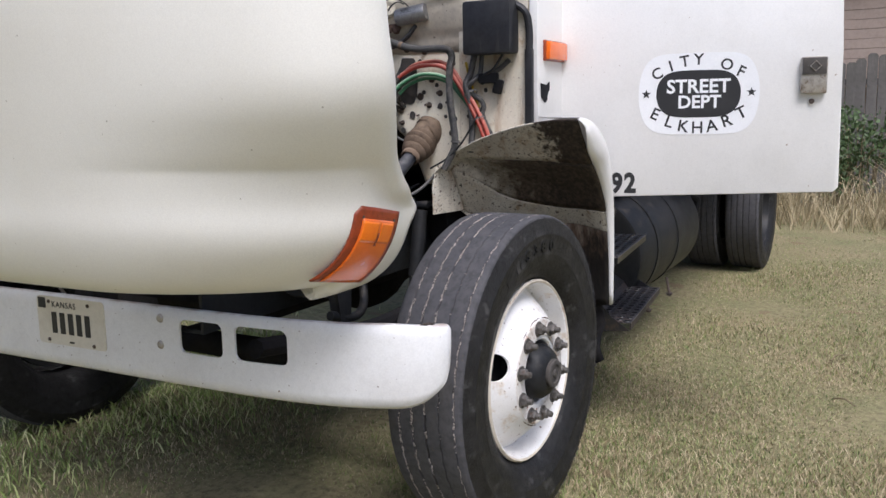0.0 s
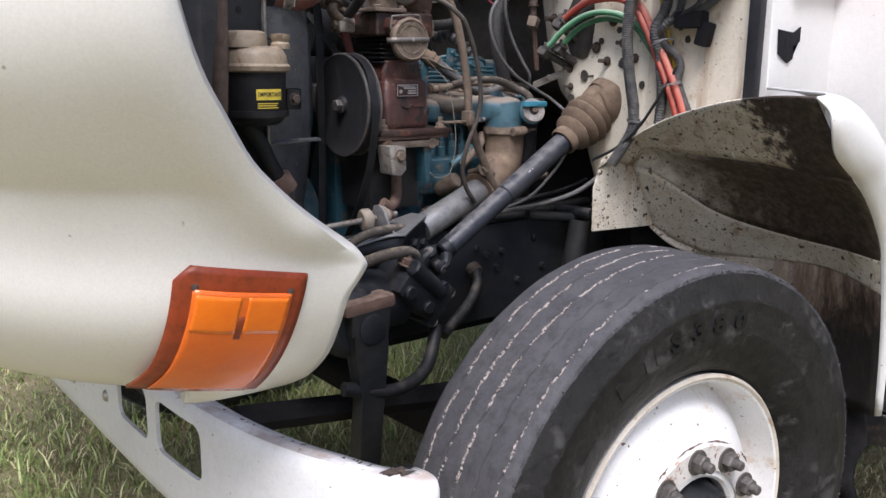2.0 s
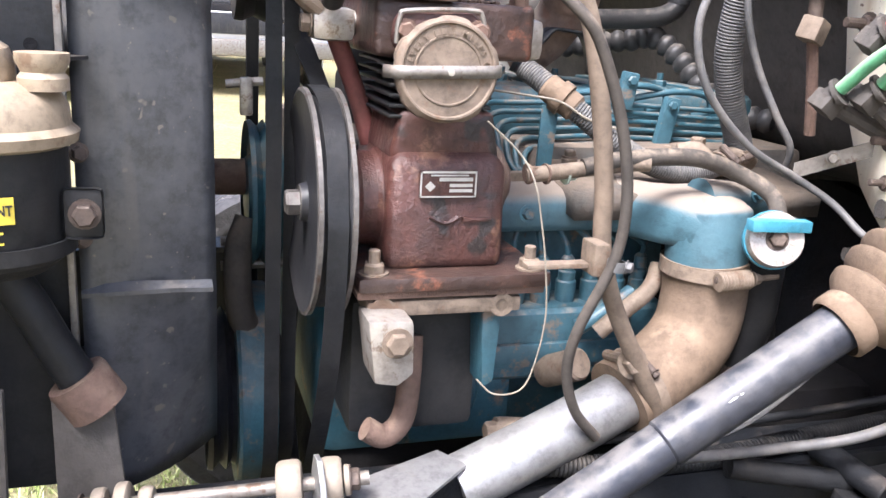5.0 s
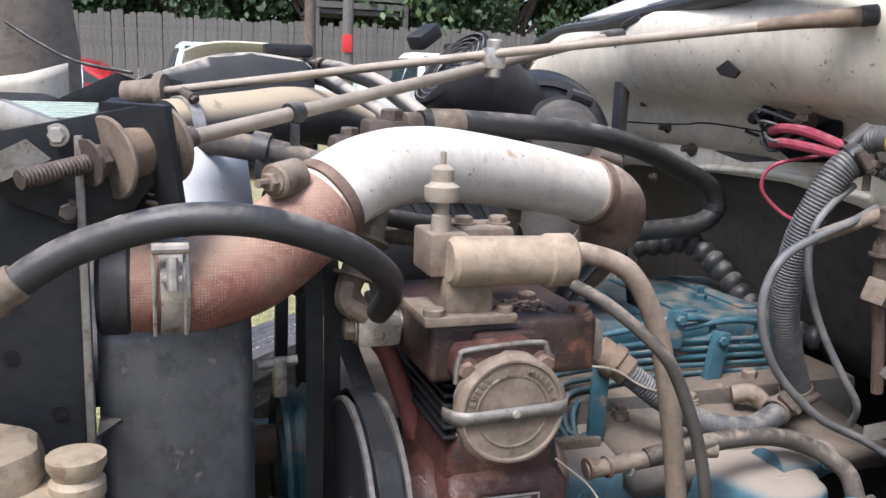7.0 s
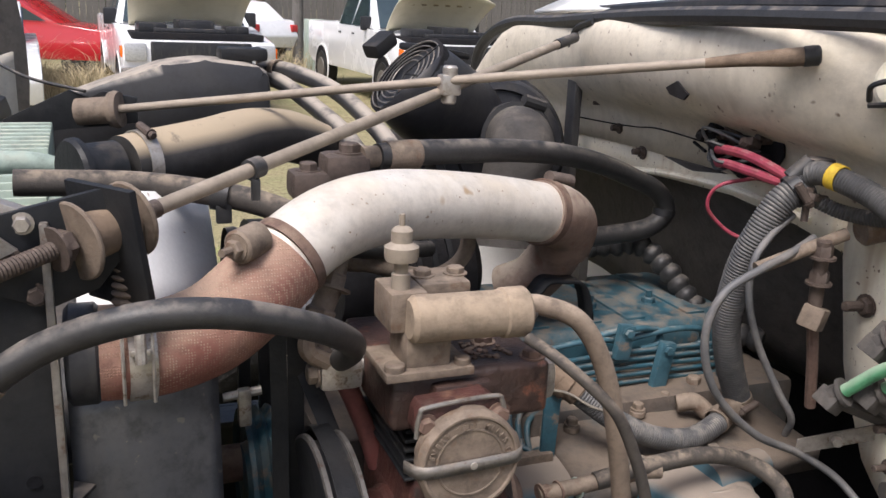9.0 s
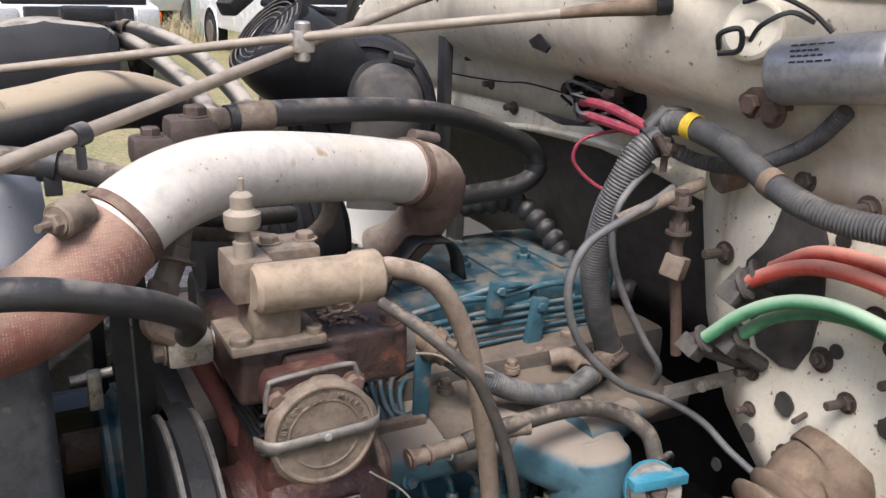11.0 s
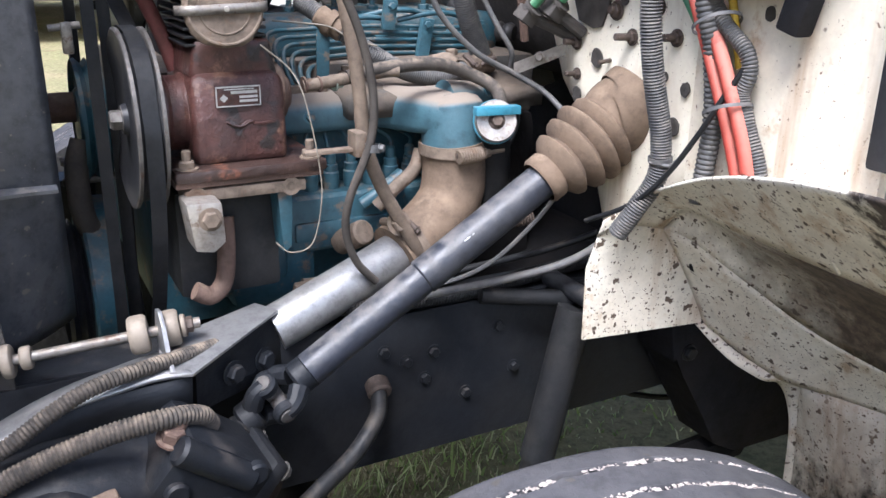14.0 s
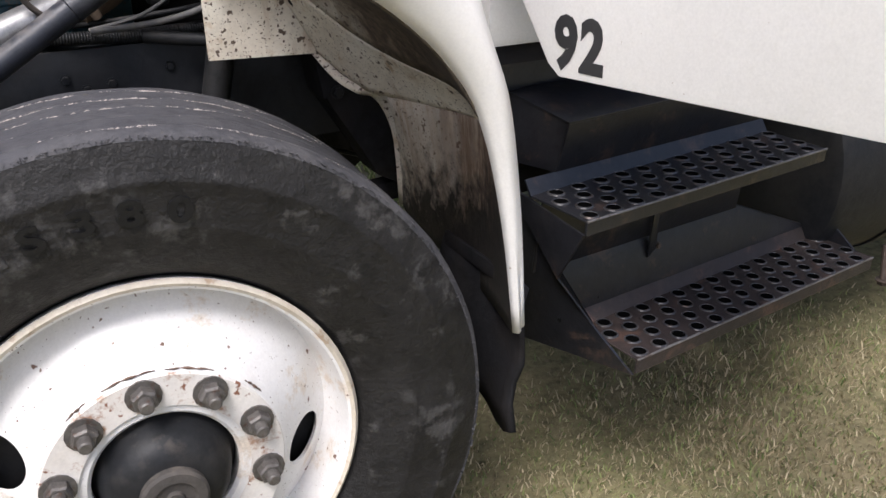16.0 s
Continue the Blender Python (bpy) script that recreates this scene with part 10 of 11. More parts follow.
hose("brake_hose", [(0.010, 0.632, 0.868), (0.006, 0.615, 0.858), (-0.004, 0.602, 0.835), (-0.045, 0.582, 0.802), (-0.095, 0.562, 0.782), (-0.15, 0.54, 0.76)], 0.012, M["black"], "dusty brake hose curving down from the rail", seg=12)
b = B(); cyl(b, (0.012, 0.640, 0.872), (0.010, 0.618, 0.862), 0.018, seg=14, bevel=0.003)
solo("hose_fitting", b, M["bolt"], "dusty hose fitting on the rail", "fitting")
hose("chassis_line", [(0.54, 0.76, 0.74), (0.567, 0.75, 0.672), (0.626, 0.75, 0.643), (0.693, 0.75, 0.623), (0.753, 0.75, 0.622), (0.82, 0.75, 0.66), (0.85, 0.74, 0.75)], 0.006, M["black"], "thin black line sagging under the frame rail", seg=8)
hose("drain_hose", [(-0.20, 0.50, 0.80), (-0.26, 0.46, 0.73), (-0.36, 0.43, 0.715), (-0.47, 0.44, 0.74)], 0.014, M["black"], "black curved hose under the steering gear", seg=12)
hose("shaft_cable", [(0.335, 0.60, 1.24), (0.30, 0.62, 1.13), (0.24, 0.63, 1.06), (0.17, 0.63, 1.02), (0.08, 0.64, 1.0)], 0.0035, M["wire"], "thin wire drooping below the boot", "wire", seg=6)
b = B(); tube(b, [(0.20, 0.70, 1.058), (0.30, 0.69, 1.066)], 0.009, 10, 60, ribs=(0.005, 0.002))
solo("return_spring", b, M["bolt"], "dark coil return spring above the rail", "spring")
# hood inner panel seen past the radiator
b = B()
rows = []
for k in range(7):
    z = 1.50 + 0.085 * k
    e = 0.012 * math.sin(k * 1.1)
    rows.append([Vector((x + e * (i == 4), 1.95 - 0.10 * math.sin(i * 0.8) , z + (0.10 * (1 - i / 4) ** 2 - 0.05 if k == 0 else 0))) for i, x in enumerate((-1.0, -0.88, -0.76, -0.66, -0.588))])
sheet(b, rows)
thicken(part("inner_wall", b, M["interior"], hood, "dirty brown inner wall of the far fender", 60), 0.012, 0)
b = B()
sheet(b, [[Vector((x, 1.86 - 0.06 * math.sin(i * 0.8), 1.46 + 0.02 * k + 0.05 * (i / 4) ** 2)) for i, x in enumerate((-1.0, -0.88, -0.76, -0.66, -0.592))] for k in range(8)])
thicken(part("inner_lip", b, M["cowl"], hood, "pale dusty lip of the far fender", 60), 0.006, 0)

# ==== yard behind ====
# grass blades where the camera passes near
random.seed(3)


def blades(name, spots, label, hmin, hmax, material, seed, wide=1.0):
    rnd = random.Random(seed)
    vs, fs = [], []
    for (x0, x1, y0, y1, n) in spots:
        for _ in range(n):
            x, y = rnd.uniform(x0, x1) + rnd.gauss(0, 0.2), rnd.uniform(y0, y1) + rnd.gauss(0, 0.16)
            h = rnd.uniform(hmin, hmax) * (0.6 + 0.8 * noise.noise((x * 1.3, y * 1.3, 3)))
            if h < 0.006:
                continue
            a, w, ln = rnd.uniform(0, 6.283), wide * rnd.uniform(0.0012, 0.0026), rnd.uniform(0.3, 1.3)
            b = rnd.uniform(0, 6.283)
            dx, dy = math.cos(a) * w, math.sin(a) * w
            lx, ly = math.cos(b) * h * ln, math.sin(b) * h * ln
            z = 0.012 * noise.noise((x * 0.9, y * 0.9, 0)) - 0.006 + rise(y)
            i = len(vs)
            vs += [(x - dx, y - dy, z), (x + dx, y + dy, z), (x + lx * 0.4 + dx * 0.7, y + ly * 0.4 + dy * 0.7, z + h * 0.7), (x + lx * 0.4 - dx * 0.7, y + ly * 0.4 - dy * 0.7, z + h * 0.7), (x + lx, y + ly, z + h)]
            fs += [(i, i + 1, i + 2, i + 3), (i + 3, i + 2, i + 4)]
    me = bpy.data.meshes.new(name)
    me.from_pydata(vs, [], fs)
    me.materials.append(material)
    return tagged(new(name, me), label, "grass", kind="stuff")


def grass_mat(name, a, b, c):
    m = bpy.data.materials.new(name)
    m.use_nodes = True
    N, L = m.node_tree.nodes, m.node_tree.links
    gi = N.new("ShaderNodeNewGeometry")
    cr = N.new("ShaderNodeValToRGB")
    cr.color_ramp.elements[0].color, cr.color_ramp.elements[1].color = (*a, 1), (*c, 1)
    e = cr.color_ramp.elements.new(0.5)
    e.color = (*b, 1)
    L.new(gi.outputs["Random Per Island"], cr.inputs[0])
    L.new(cr.outputs[0], N["Principled BSDF"].inputs["Base Color"])
    N["Principled BSDF"].inputs["Roughness"].default_value = 0.75
    return m


GD = grass_mat("dry_grass", (0.17, 0.14, 0.07), (0.39, 0.315, 0.185), (0.58, 0.49, 0.32))
GG = grass_mat("green_grass", (0.085, 0.125, 0.035), (0.22, 0.265, 0.085), (0.38, 0.39, 0.17))
blades("dry_grass", [(0.3, 2.2, -1.3, 0.35, 26000), (2.2, 5.5, -2.2, 0.2, 22000), (5.5, 11, -3, 0.5, 10000), (-1.6, 0.3, -0.6, 1.2, 14000), (-1.0, 0.8, 1.2, 3.5, 12000), (-2.8, 0.3, -1.9, -0.6, 16000), (0.3, 3.0, -2.6, -1.3, 16000)], "short dry tan grass blades on the lawn", 0.015, 0.04, GD, 4)
blades("green_grass", [(0.3, 2.2, -1.3, 0.35, 12000), (2.2, 5.5, -2.2, 0.2, 14000), (5.5, 13, -3, 0.8, 12000), (-1.6, 0.3, -0.6, 1.2, 14000), (-1.4, 0.8, 1.2, 6, 22000), (-2.8, 0.3, -1.9, -0.6, 12000), (0.3, 3.0, -2.6, -1.3, 10000)], "short green grass blades on the lawn", 0.015, 0.045, GG, 5)
# tufts take a paler mix, sunlight on this strip put into their colour
blades("grass_tufts", [(-1.6, 0.6, 1.7, 4.6, 11000), (0.2, 1.6, 1.5, 4.0, 6000)], "green grass tufts, coloured bright for sunlight on the lawn", 0.035, 0.10, grass_mat("sun_pale_grass", (0.16, 0.23, 0.06), (0.36, 0.44, 0.14), (0.70, 0.68, 0.38)), 7, 1.8)
blades("tall_weeds", [(7.5, 9.6, -2.4, 1.0, 2600), (-1.8, -0.1, 13.3, 15.3, 3600), (1.4, 3.4, 16.5, 19, 1500)], "tall dry weeds along the fences", 0.25, 0.9, GD, 6, 2.5)
b = B()
rnd = random.Random(8)
for x, y, ln, a in ((2.9, -1.05, 0.22, 0.3), (3.6, -0.95, 0.2, -0.6), (1.5, -0.9, 0.12, 0.9), (2.2, -0.75, 0.14, -0.4), (4.6, -1.4, 0.2, 0.1)):
    tube(b, [(x, y, 0.03), (x + ln * 0.5 * math.cos(a), y + ln * 0.5 * math.sin(a), 0.045), (x + ln * math.cos(a), y + ln * math.sin(a), 0.03)], 0.004, 5)
solo("twigs", b, M["weed"], "dry twigs lying on the lawn", "twigs", kind="stuff")


# board fences
def fence(x0, y0, x1, y1, h, label, boards, gap=0.004):
    f = thing("board_fence", (x0, y0, 0), label, "fence", "board fences")
    d = Vector((x1 - x0, y1 - y0, 0))
    L = d.length
    d.normalize()
    nrm = Vector((d.y, -d.x, 0))
    w = L / boards
    rnd2 = random.Random(int(x0 * 7 + y0))
    meshes = []
    for v in range(6):
        bb = B()
        hh = h * (1 + 0.012 * (v - 3))
        slab(bb, [(-w / 2 + gap, 0, 0.02), (w / 2 - gap, 0, 0.02), (w / 2 - gap, 0, hh - 0.03), (w / 4, 0, hh), (-w / 4, 0, hh), (-w / 2 + gap, 0, hh - 0.03)], (0, 1, 0), 0.018)
        finish(bb, 0)
        me = bpy.data.meshes.new("board")
        bb.to_mesh(me)
        bb.free()
        me.materials.append(M["wood"])
        meshes.append(me)
    ang = math.atan2(d.y, d.x)
    for i in range(boards):
        p = d * (w * (i + 0.5))
        ob = new("board", meshes[rnd2.randrange(6)])
        ob.parent = f
        ob.location = (p.x + nrm.x * rnd2.uniform(-0.004, 0.004), p.y + nrm.y * rnd2.uniform(-0.004, 0.004), 0)
        ob.rotation_euler = (0, rnd2.uniform(-0.006, 0.006), ang)
    for z in (h * 0.2, h * 0.8):
        bb = B()
        q = Matrix.Translation(Vector((x0, y0, 0))) @ Matrix.Rotation(ang, 4, "Z")
        box(bb, (0, 0.022, z), (L, 0.06, z + 0.09), 0.004, q, 1)
        part("rail", bb, M["wood"], f, "weathered rail")
    return f


fence(-9, 24.5, 16, 24.5, 2.5, "tall weathered grey board fence across the back of the yard", 160)
fence(11.2, 1.2, 13.0, -5.5, 2.0, "weathered grey board fence beside the lawn", 48)
hs = thing("house", (15, -3.5, 0), "house with tan lap siding behind the fence", "house")
b = B()
for k in range(14):
    box(b, (13.9 + 0.004 * (k % 2), -7, 1.6 + 0.16 * k), (14.2, 2.0, 1.755 + 0.16 * k), 0.004, None, 1)
box(b, (14.2, -7, 0), (18, 2.0, 3.9))
part("wall", b, M["siding"], hs, "tan lap siding")
b = B(); slab(b, [(13.5, -7.4, 3.8), (13.5, 2.4, 3.8), (16.2, 2.4, 5.3), (16.2, -7.4, 5.3)], (0.3, 0, 1), 0.1)
part("roof", b, M["wood"], hs, "grey shingle roof")


# shrubs and trees made of many small leaves
def leaf_cloud(bm_v, bm_f, c, r, n, rnd2, size, flat=1.0):
    for _ in range(n):
        while True:
            q = Vector((rnd2.uniform(-1, 1), rnd2.uniform(-1, 1), rnd2.uniform(-1, 1)))
            if 0.25 < q.length < 1 and noise.noise(q * 2.2 + Vector(c)) > -0.15:
                break
        p = Vector(c) + Vector((q.x * r, q.y * r, q.z * r * flat))
        s = size * rnd2.uniform(0.6, 1.4)
        e = Euler((rnd2.uniform(0, 6), rnd2.uniform(0, 6), rnd2.uniform(0, 6))).to_matrix()
        i = len(bm_v)
        for a, b_ in ((-0.5, 0), (0, -0.35), (0.6, 0), (0, 0.35)):
            bm_v.append(tuple(p + e @ Vector((a * s, b_ * s, 0))))
        bm_f.append((i, i + 1, i + 2, i + 3))


def tree(x, y, h, r, seed, mt, label, leaves=2600, size=0.22):
    rnd2 = random.Random(seed)
    t = thing("tree", (x, y, 0), label, "tree", "yard trees")
    b = B()
    top = Vector((x + rnd2.uniform(-0.3, 0.3), y, h * 0.6))
    tube(b, [(x, y, 0), (x + 0.05, y, h * 0.2), (x - 0.05, y + 0.05, h * 0.42), top], 0.2, 10, radius=lambda q: (0.030 - 0.02 * q) * h)
    vs, fs = [], []
    for k in range(20):
        a = k * 2.4 + rnd2.random()
        s = Vector((x, y, h * rnd2.uniform(0.15, 0.5)))
        e = Vector((x + r * 0.75 * math.cos(a), y + r * 0.75 * math.sin(a), h * rnd2.uniform(0.22, 0.9)))
        tube(b, [s, s.lerp(e, 0.5) + Vector((0, 0, 0.1 * h)), e], 0.06, 6, 4, radius=lambda q: (0.010 - 0.007 * q) * h)
        leaf_cloud(vs, fs, e, r * rnd2.uniform(0.35, 0.55), leaves // 21, rnd2, size, 0.8)
    leaf_cloud(vs, fs, Vector((x, y, h * 0.78)), r * 0.75, leaves // 6, rnd2, size, 0.7)
    part("trunk", b, M["bark"], t, "grey brown trunk and limbs")
    me = bpy.data.meshes.new("crown")
    me.from_pydata(vs, [], fs)
    me.materials.append(M[mt])
    ob = new("crown", me)
    ob.parent = t
    ob.matrix_parent_inverse = Matrix.Translation((-x, -y, 0))
    tagged(ob, "uneven crown of small green leaves")


for k in range(11):
    tree(-17 + 4.1 * k + (k % 3) * 0.5, 28.5 + (k * 37 % 5) * 0.6, 8.2 + (k * 13 % 4) * 0.7, 3.6 + (k % 3) * 0.3, k + 1, "leaf_light" if k in (5, 8, 9) else "leaf", "large leafy tree behind the back fence", 15000, 0.20)
for k in range(7):
    tree(-16 + 6.4 * k, 35 + (k % 2), 10.5 + (k % 3), 4.8, k + 30, "leaf", "tall leafy tree far behind the back fence", 12000, 0.26)


def shrub(x, y, h, r, seed, mt, label, n=1200, size=0.06):
    rnd2 = random.Random(seed)
    t = thing("shrub", (x, y, 0), label, "shrub", "shrubs")
    b = B()
    vs, fs = [], []
    for k in range(26):
        a, rr = rnd2.uniform(0, 6.28), r * math.sqrt(rnd2.random())
        e = Vector((x + rr * math.cos(a) * 1.2, y + rr * math.sin(a) * 1.2, h * rnd2.uniform(0.5, 1.0)))
        tube(b, [(x + rr * 0.5 * math.cos(a), y + rr * 0.5 * math.sin(a), 0), Vector((x, y, h * 0.4)).lerp(e, 0.6), e], 0.006, 4, 3)
        leaf_cloud(vs, fs, e, 0.20, n // 26, rnd2, size, 1.2)
    part("stems", b, M["weed"], t, "thin dry stems", 60, "stuff")
    me = bpy.data.meshes.new("foliage")
    me.from_pydata(vs, [], fs)
    me.materials.append(M[mt])
    ob = new("foliage", me)
    ob.parent = t
    ob.matrix_parent_inverse = Matrix.Translation((-x, -y, 0))


for i, (x, y, h, r) in enumerate(((9.8, 0.3, 1.3, 0.5), (10.0, -0.5, 1.15, 0.5), (10.2, -1.3, 1.25, 0.55), (10.4, -2.1, 1.0, 0.5), (9.9, -0.1, 0.7, 0.4))):
    shrub(x, y, h, r, 40 + i, "leaf_light", "loose green and dry shrub beside the fence", 1500, 0.055)
# posts
for x, y, h, r, lb in ((3.13, 21.5, 6.0, 0.14, "tall brown wooden utility post by the back fence"), (3.85, 20.5, 6.0, 0.13, "tall grey wooden utility post by the back fence")):
    b = B(); cyl(b, (x, y, 0), (x, y, h), r, r * 0.9, 14)
    solo("utility_post", b, M["bark"] if x < 3.5 else M["wood"], lb, "post", "utility posts")
for k in range(2):
    b = B(); tube(b, [(3.13, 21.5, 5.9 - 0.5 * k), (1.8, 23.0, 3.9 - 0.3 * k), (0.9, 24.4, 2.5)], 0.012, 5)
    solo("guy_wire", b, M["hose"], "thin dark cable from the post to the fence", "cable", "guy cables")
b = B(); box(b, (3.68, 20.34, 1.72), (3.92, 20.365, 2.12), 0.01)
solo("red_tag", b, M["post_red"], "faded red tag on the post", "tag")
lm = thing("lumber_deck", (5.2, 26, 0), "raised grey timber deck with stacked boards behind the fence", "deck")
for k in range(5):
    b = B(); box(b, (3.9, 25.6, 2.95 + 0.24 * k), (6.7, 25.68, 3.13 + 0.24 * k), 0.01, None, 1)
    part("plank", b, M["wood"], lm, "weathered plank")
b = B()
for x in (3.95, 6.6):
    box(b, (x, 25.62, 0), (x + 0.14, 25.76, 4.3), 0.01, None, 1)
box(b, (3.9, 25.7, 2.8), (6.7, 28, 2.92))
part("deck_frame", b, M["wood"], lm, "timber posts and floor")


# parked vehicles
def pickup(x, y, turn, label, bed=True):
    t = thing("pickup_truck", (x, y, 0), label, "pickup truck", "parked pickups")
    m = Matrix.Translation((x, y, 0)) @ Matrix.Rotation(radians(turn), 4, "Z")

    def add(nm, bb, mt, lb="", sm=35, up=t):
        return part(nm, bb, M[mt], up, lb, sm, xf=m)
    # the nose points to -y; x across
    side = [(-2.6, 0.55), (-2.66, 0.75), (-2.60, 0.98), (-1.45, 1.12), (-1.2, 1.15), (0.55, 1.15), (0.58, 1.22), (2.5, 1.22), (2.52, 0.6), (2.2, 0.45), (-2.3, 0.42)]
    bb = B(); slab(bb, [(-0.95, yy, zz) for yy, zz in side], (1, 0, 0), 1.9, 0.05)
    add("body", bb, "car_white", "white body")
    cabp = [(-1.25, 1.13, 0.92), (-0.55, 1.70, 0.74), (-0.35, 1.765, 0.72), (0.45, 1.765, 0.72), (0.62, 1.68, 0.73), (0.72, 1.14, 0.92)]
    bb = B()
    va = [[bb.verts.new((s * w, yy, zz)) for yy, zz, w in cabp] for s in (-1, 1)]
    bb.faces.new(va[0]); bb.faces.new(va[1][::-1])
    for k in range(len(cabp)):
        k2 = (k + 1) % len(cabp)
        bb.faces.new((va[0][k2], va[0][k], va[1][k], va[1][k2]))
    bmesh.ops.recalc_face_normals(bb, faces=bb.faces[:])
    bmesh.ops.bevel(bb, geom=bb.edges[:], offset=0.04, segments=2, affect="EDGES")
    add("cab", bb, "car_white", "white cab")
    bb = B(); slab(bb, [(-0.82, -1.225, 1.17), (0.82, -1.225, 1.17), (0.68, -0.61, 1.69), (-0.68, -0.61, 1.69)], (0, -0.7, 0.6), 0.02)
    add("windscreen", bb, "glass", "windscreen")
    for s in (-1, 1):
        for y0, y1, lean in ((-0.98, -0.16, 0.40), (-0.08, 0.56, 0.0)):
            bb = B(); slab(bb, [(s * 0.915, y0, 1.19), (s * 0.915, y1, 1.19), (s * 0.755, y1 - 0.05, 1.66), (s * 0.755, y0 + lean, 1.66)], (s * 0.95, 0, 0.3), 0.015)
            add("side_window", bb, "glass", "side window")
            bb = B(); rbox(bb, (s * 0.952, y1 - 0.12, 1.06), (0.02, 0.12, 0.03), (0, 0, 0), 0.006)
            add("door_handle", bb, "plastic", "black door handle")
        for yy in (-1.75, 1.55):
            bb = B(); lathe(bb, [(0.40, 0), (0.44, 0), (0.44, 0.015), (0.40, 0.015)], (s * 0.945, yy, 0.38), (s, 0, 0), 28)
            add("arch_lip", bb, "car_white", "wheel arch lip")
            # dark disc on the solid body side, painting the wheel well's shade
            bb = B(); lathe(bb, [(0.0, 0), (0.41, 0), (0.41, 0.006), (0.0, 0.006)], (s * 0.948, yy, 0.38), (s, 0, 0), 28)
            add("wheel_well", bb, "dark", "flat dark disc painting the shade of the wheel well")
    # open hood standing up, pale underside forward
    bb = B()
    rows = []
    for k in range(7):
        q = k / 6
        rows.append([Vector((xx, -1.30 - 0.62 * q - 0.10 * q * q, 1.20 + 0.68 * q - 0.14 * q * q - (0.10 + 0.04 * q) * (abs(xx) / 0.80) ** 3)) for xx in [(-0.80 + 1.60 * i / 12) * (0.94 + 0.06 * q) for i in range(13)]])
    sheet(bb, rows)
    hd_ = add("open_hood", bb, "liner", "open hood with a cream underside", 60)
    thicken(hd_, 0.03, 0)
    for k in range(6):
        bb = B(); rbox(bb, (-0.5 + 0.2 * k, -1.76, 1.555), (0.08, 0.02, 0.025), (40, 0, 0), 0.008)
        add("hood_slot", bb, "weed", "stamped slot", 35, hd_)
    bb = B(); box(bb, (-0.82, -2.50, 1.0), (0.82, -1.30, 1.085), 0.02)
    add("engine_bay", bb, "dark", "dark engine bay")
    for x0, y0, w_, d_, h_ in ((-0.55, -2.1, 0.35, 0.5, 0.12), (0.0, -2.0, 0.45, 0.6, 0.16), (0.5, -2.2, 0.3, 0.4, 0.10), (-0.1, -2.35, 0.9, 0.12, 0.06)):
        bb = B(); box(bb, (x0 - w_ / 2, y0 - d_ / 2, 1.07), (x0 + w_ / 2, y0 + d_ / 2, 1.08 + h_), 0.03)
        add("engine_cover", bb, "plastic", "dark engine parts")
    bb = B(); box(bb, (-0.62, -2.70, 0.72), (0.62, -2.62, 0.98), 0.02)
    add("grille", bb, "plastic", "dark grille")
    bb = B(); box(bb, (-0.98, -2.78, 0.45), (0.98, -2.60, 0.66), 0.04)
    add("front_bumper", bb, "steel", "dull bumper")
    for sx in (-0.80, 0.80):
        bb = B(); box(bb, (sx - 0.13, -2.70, 0.74), (sx + 0.13, -2.60, 0.96), 0.03)
        add("headlight", bb, "canister", "clear headlight")
        bb = B(); box(bb, (sx * 1.18 - 0.03, -2.60, 0.78), (sx * 1.18 + 0.03, -2.45, 0.92), 0.02)
        add("corner_lamp", bb, "amber", "amber corner lamp")
        bb = B(); rbox(bb, (sx * 1.20, -0.95, 1.24), (0.18, 0.08, 0.22), (0, 0, 0), 0.03)
        add("mirror", bb, "plastic", "black mirror")
    for sx in (-0.965, 0.735):
        for yy in (-1.75, 1.55):
            bb = B(); cyl(bb, (sx, yy, 0.36), (sx + 0.23, yy, 0.36), 0.36, seg=28, bevel=0.05)
            wl = add("wheel", bb, "rubber", "black tyre")
            bb = B(); cyl(bb, (sx - 0.012, yy, 0.36), (sx + 0.242, yy, 0.36), 0.21, seg=24, bevel=0.02)
            add("wheel_disc", bb, "steel", "grey wheel disc", 35, wl)
    return t


pickup(0.62, 14.2, 3, "white pickup with its hood open and a cream hood underside")
pickup(4.45, 14.8, 3, "white extended cab pickup with its hood open")


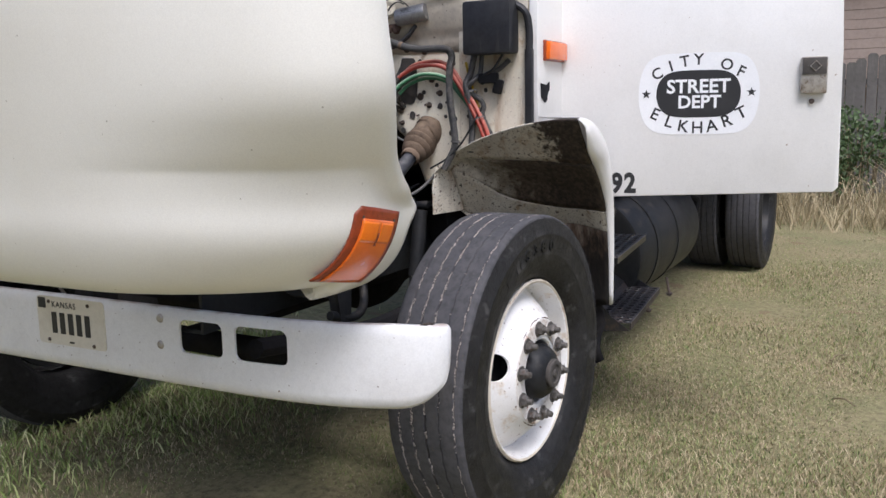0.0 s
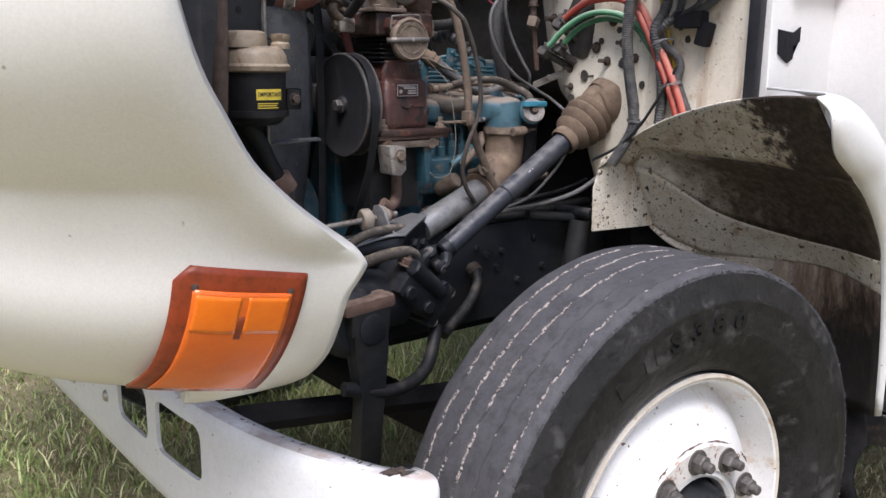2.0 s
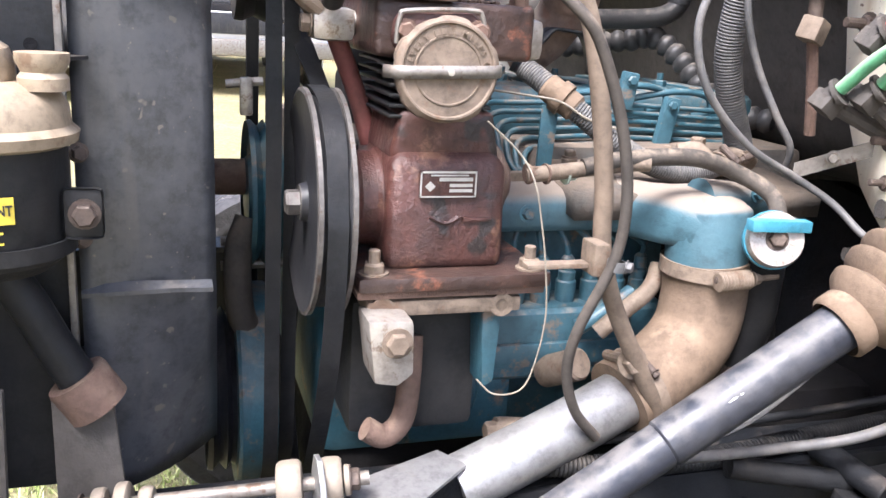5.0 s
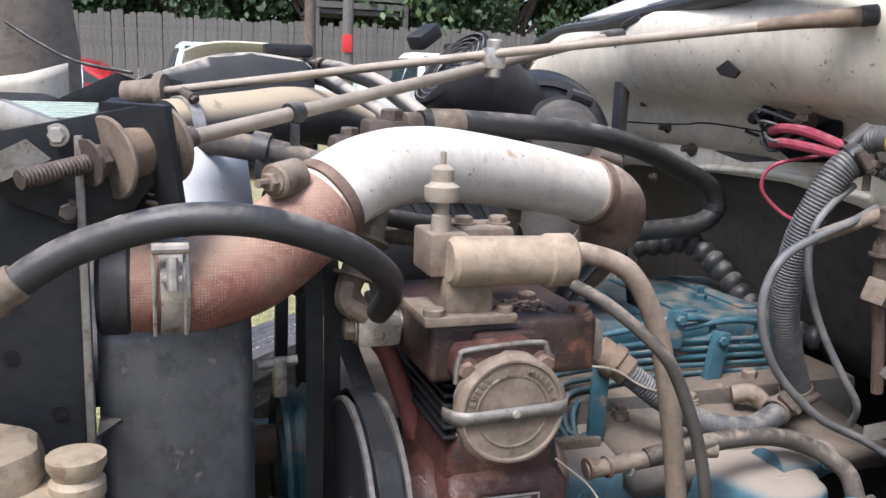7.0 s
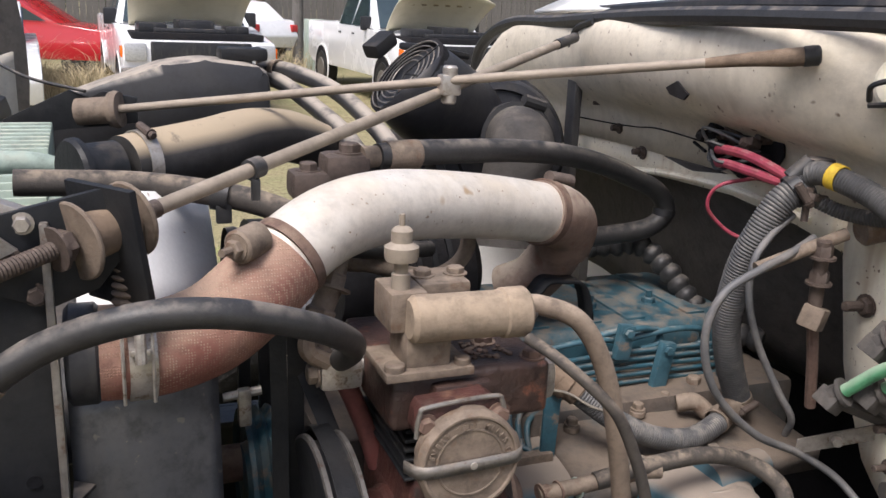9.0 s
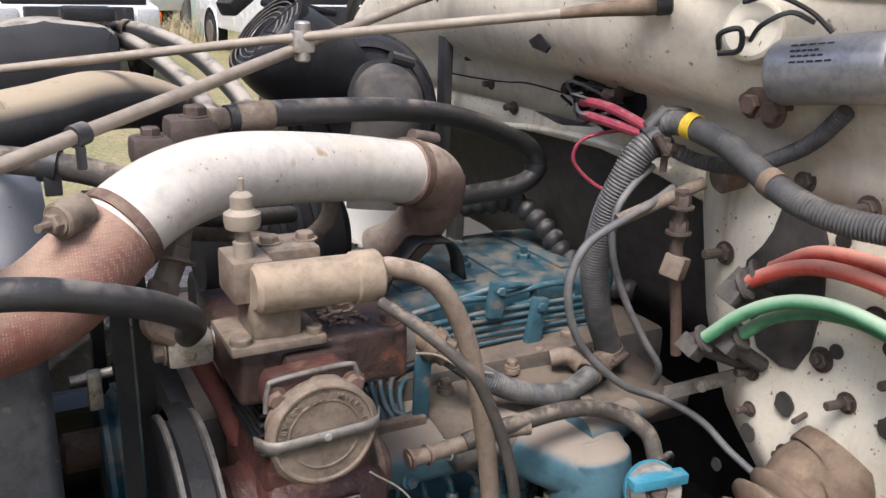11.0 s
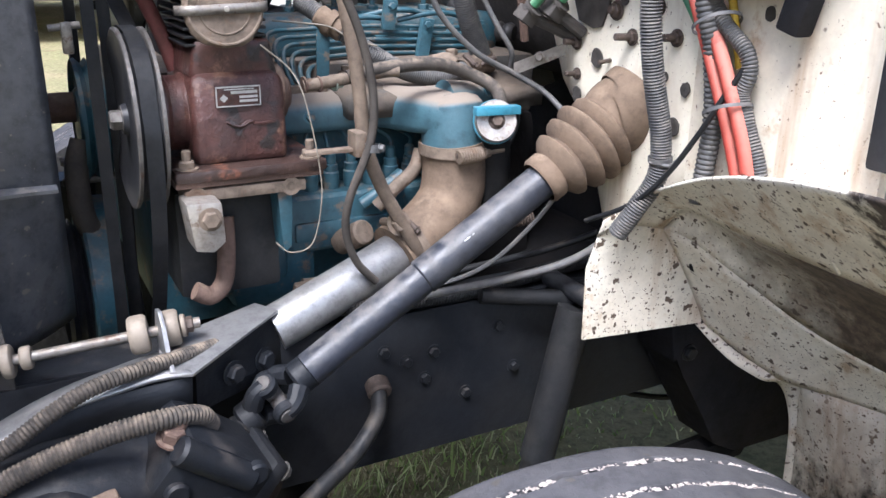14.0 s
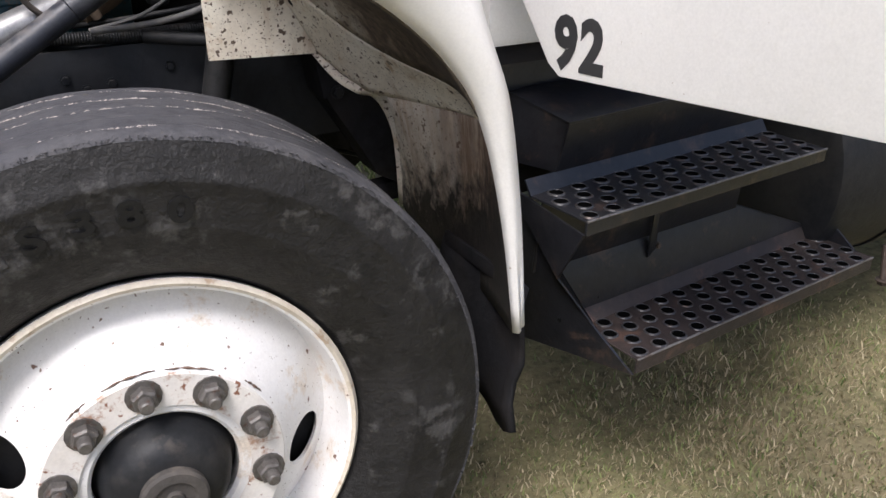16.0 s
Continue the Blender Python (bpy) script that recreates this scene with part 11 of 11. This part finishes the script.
def sedan(x, y, turn, mt, label, nm="sedan"):
    t = thing("car", (x, y, 0), label, "car", "parked cars")
    m = Matrix.Translation((x, y, 0)) @ Matrix.Rotation(radians(turn), 4, "Z")
    for name_, pts, w, mt2, lb in (("body", [(-2.2, 0.35), (-2.3, 0.62), (-2.15, 0.82), (-1.0, 0.95), (1.5, 0.98), (2.15, 0.95), (2.25, 0.6), (2.15, 0.35)], 0.86, mt, "painted body"), ("roof", [(-1.05, 0.93), (-0.35, 1.36), (0.0, 1.43), (0.7, 1.42), (1.1, 1.34), (1.75, 0.96)], 0.70, mt, "curved roof"), ("glasshouse", [(-0.85, 0.98), (-0.28, 1.32), (0.0, 1.36), (0.68, 1.35), (1.05, 1.28), (1.5, 0.99)], 0.712, "glass", "dark side glass")):
        bb = B(); slab(bb, [(-w, a, c) for a, c in pts], (1, 0, 0), 2 * w, 0.04 if name_ != "glasshouse" else 0.0)
        part(name_, bb, M[mt2], t, lb, 35, xf=m)
    for sx in (-0.84, 0.64):
        for yy in (-1.4, 1.35):
            bb = B(); cyl(bb, (sx, yy, 0.31), (sx + 0.2, yy, 0.31), 0.31, seg=24, bevel=0.04)
            part("wheel", bb, M["rubber"], t, "black tyre", 35, xf=m)
    for sx in (-0.62, 0.62):
        bb = B(); box(bb, (sx - 0.16, 2.14, 0.70), (sx + 0.16, 2.24, 0.86), 0.02)
        part("tail_lamp", bb, M["post_red"], t, "red tail lamp", 35, xf=m)
    return t


sedan(-1.9, 17.4, 74, "car_red", "dark red sedan parked by the back fence")
sedan(2.15, 22.0, -150, "car_white", "white sedan parked by the back fence")
sedan(-2.05, 12.6, 4, "car_white", "white car parked behind the truck")
b = B(); box(b, (3.7, 18.8, 0), (4.1, 19.2, 1.1), 0.04)
solo("utility_box", b, M["mint"], "pale green utility box by the fence", "utility box")

# everything in the back of the yard stands on the rising lawn
YARD = {"tree", "shrub", "utility_post", "guy_wire", "red_tag", "lumber_deck", "pickup_truck", "car", "utility_box", "board_fence"}
for ob in [o for o in bpy.data.objects if o.parent is None and o.name.split(".")[0] in YARD]:
    y = ob.location.y if ob.data is None else sum(v.co.y for v in ob.data.vertices) / len(ob.data.vertices)
    ob.location.z += rise(y) - 0.01
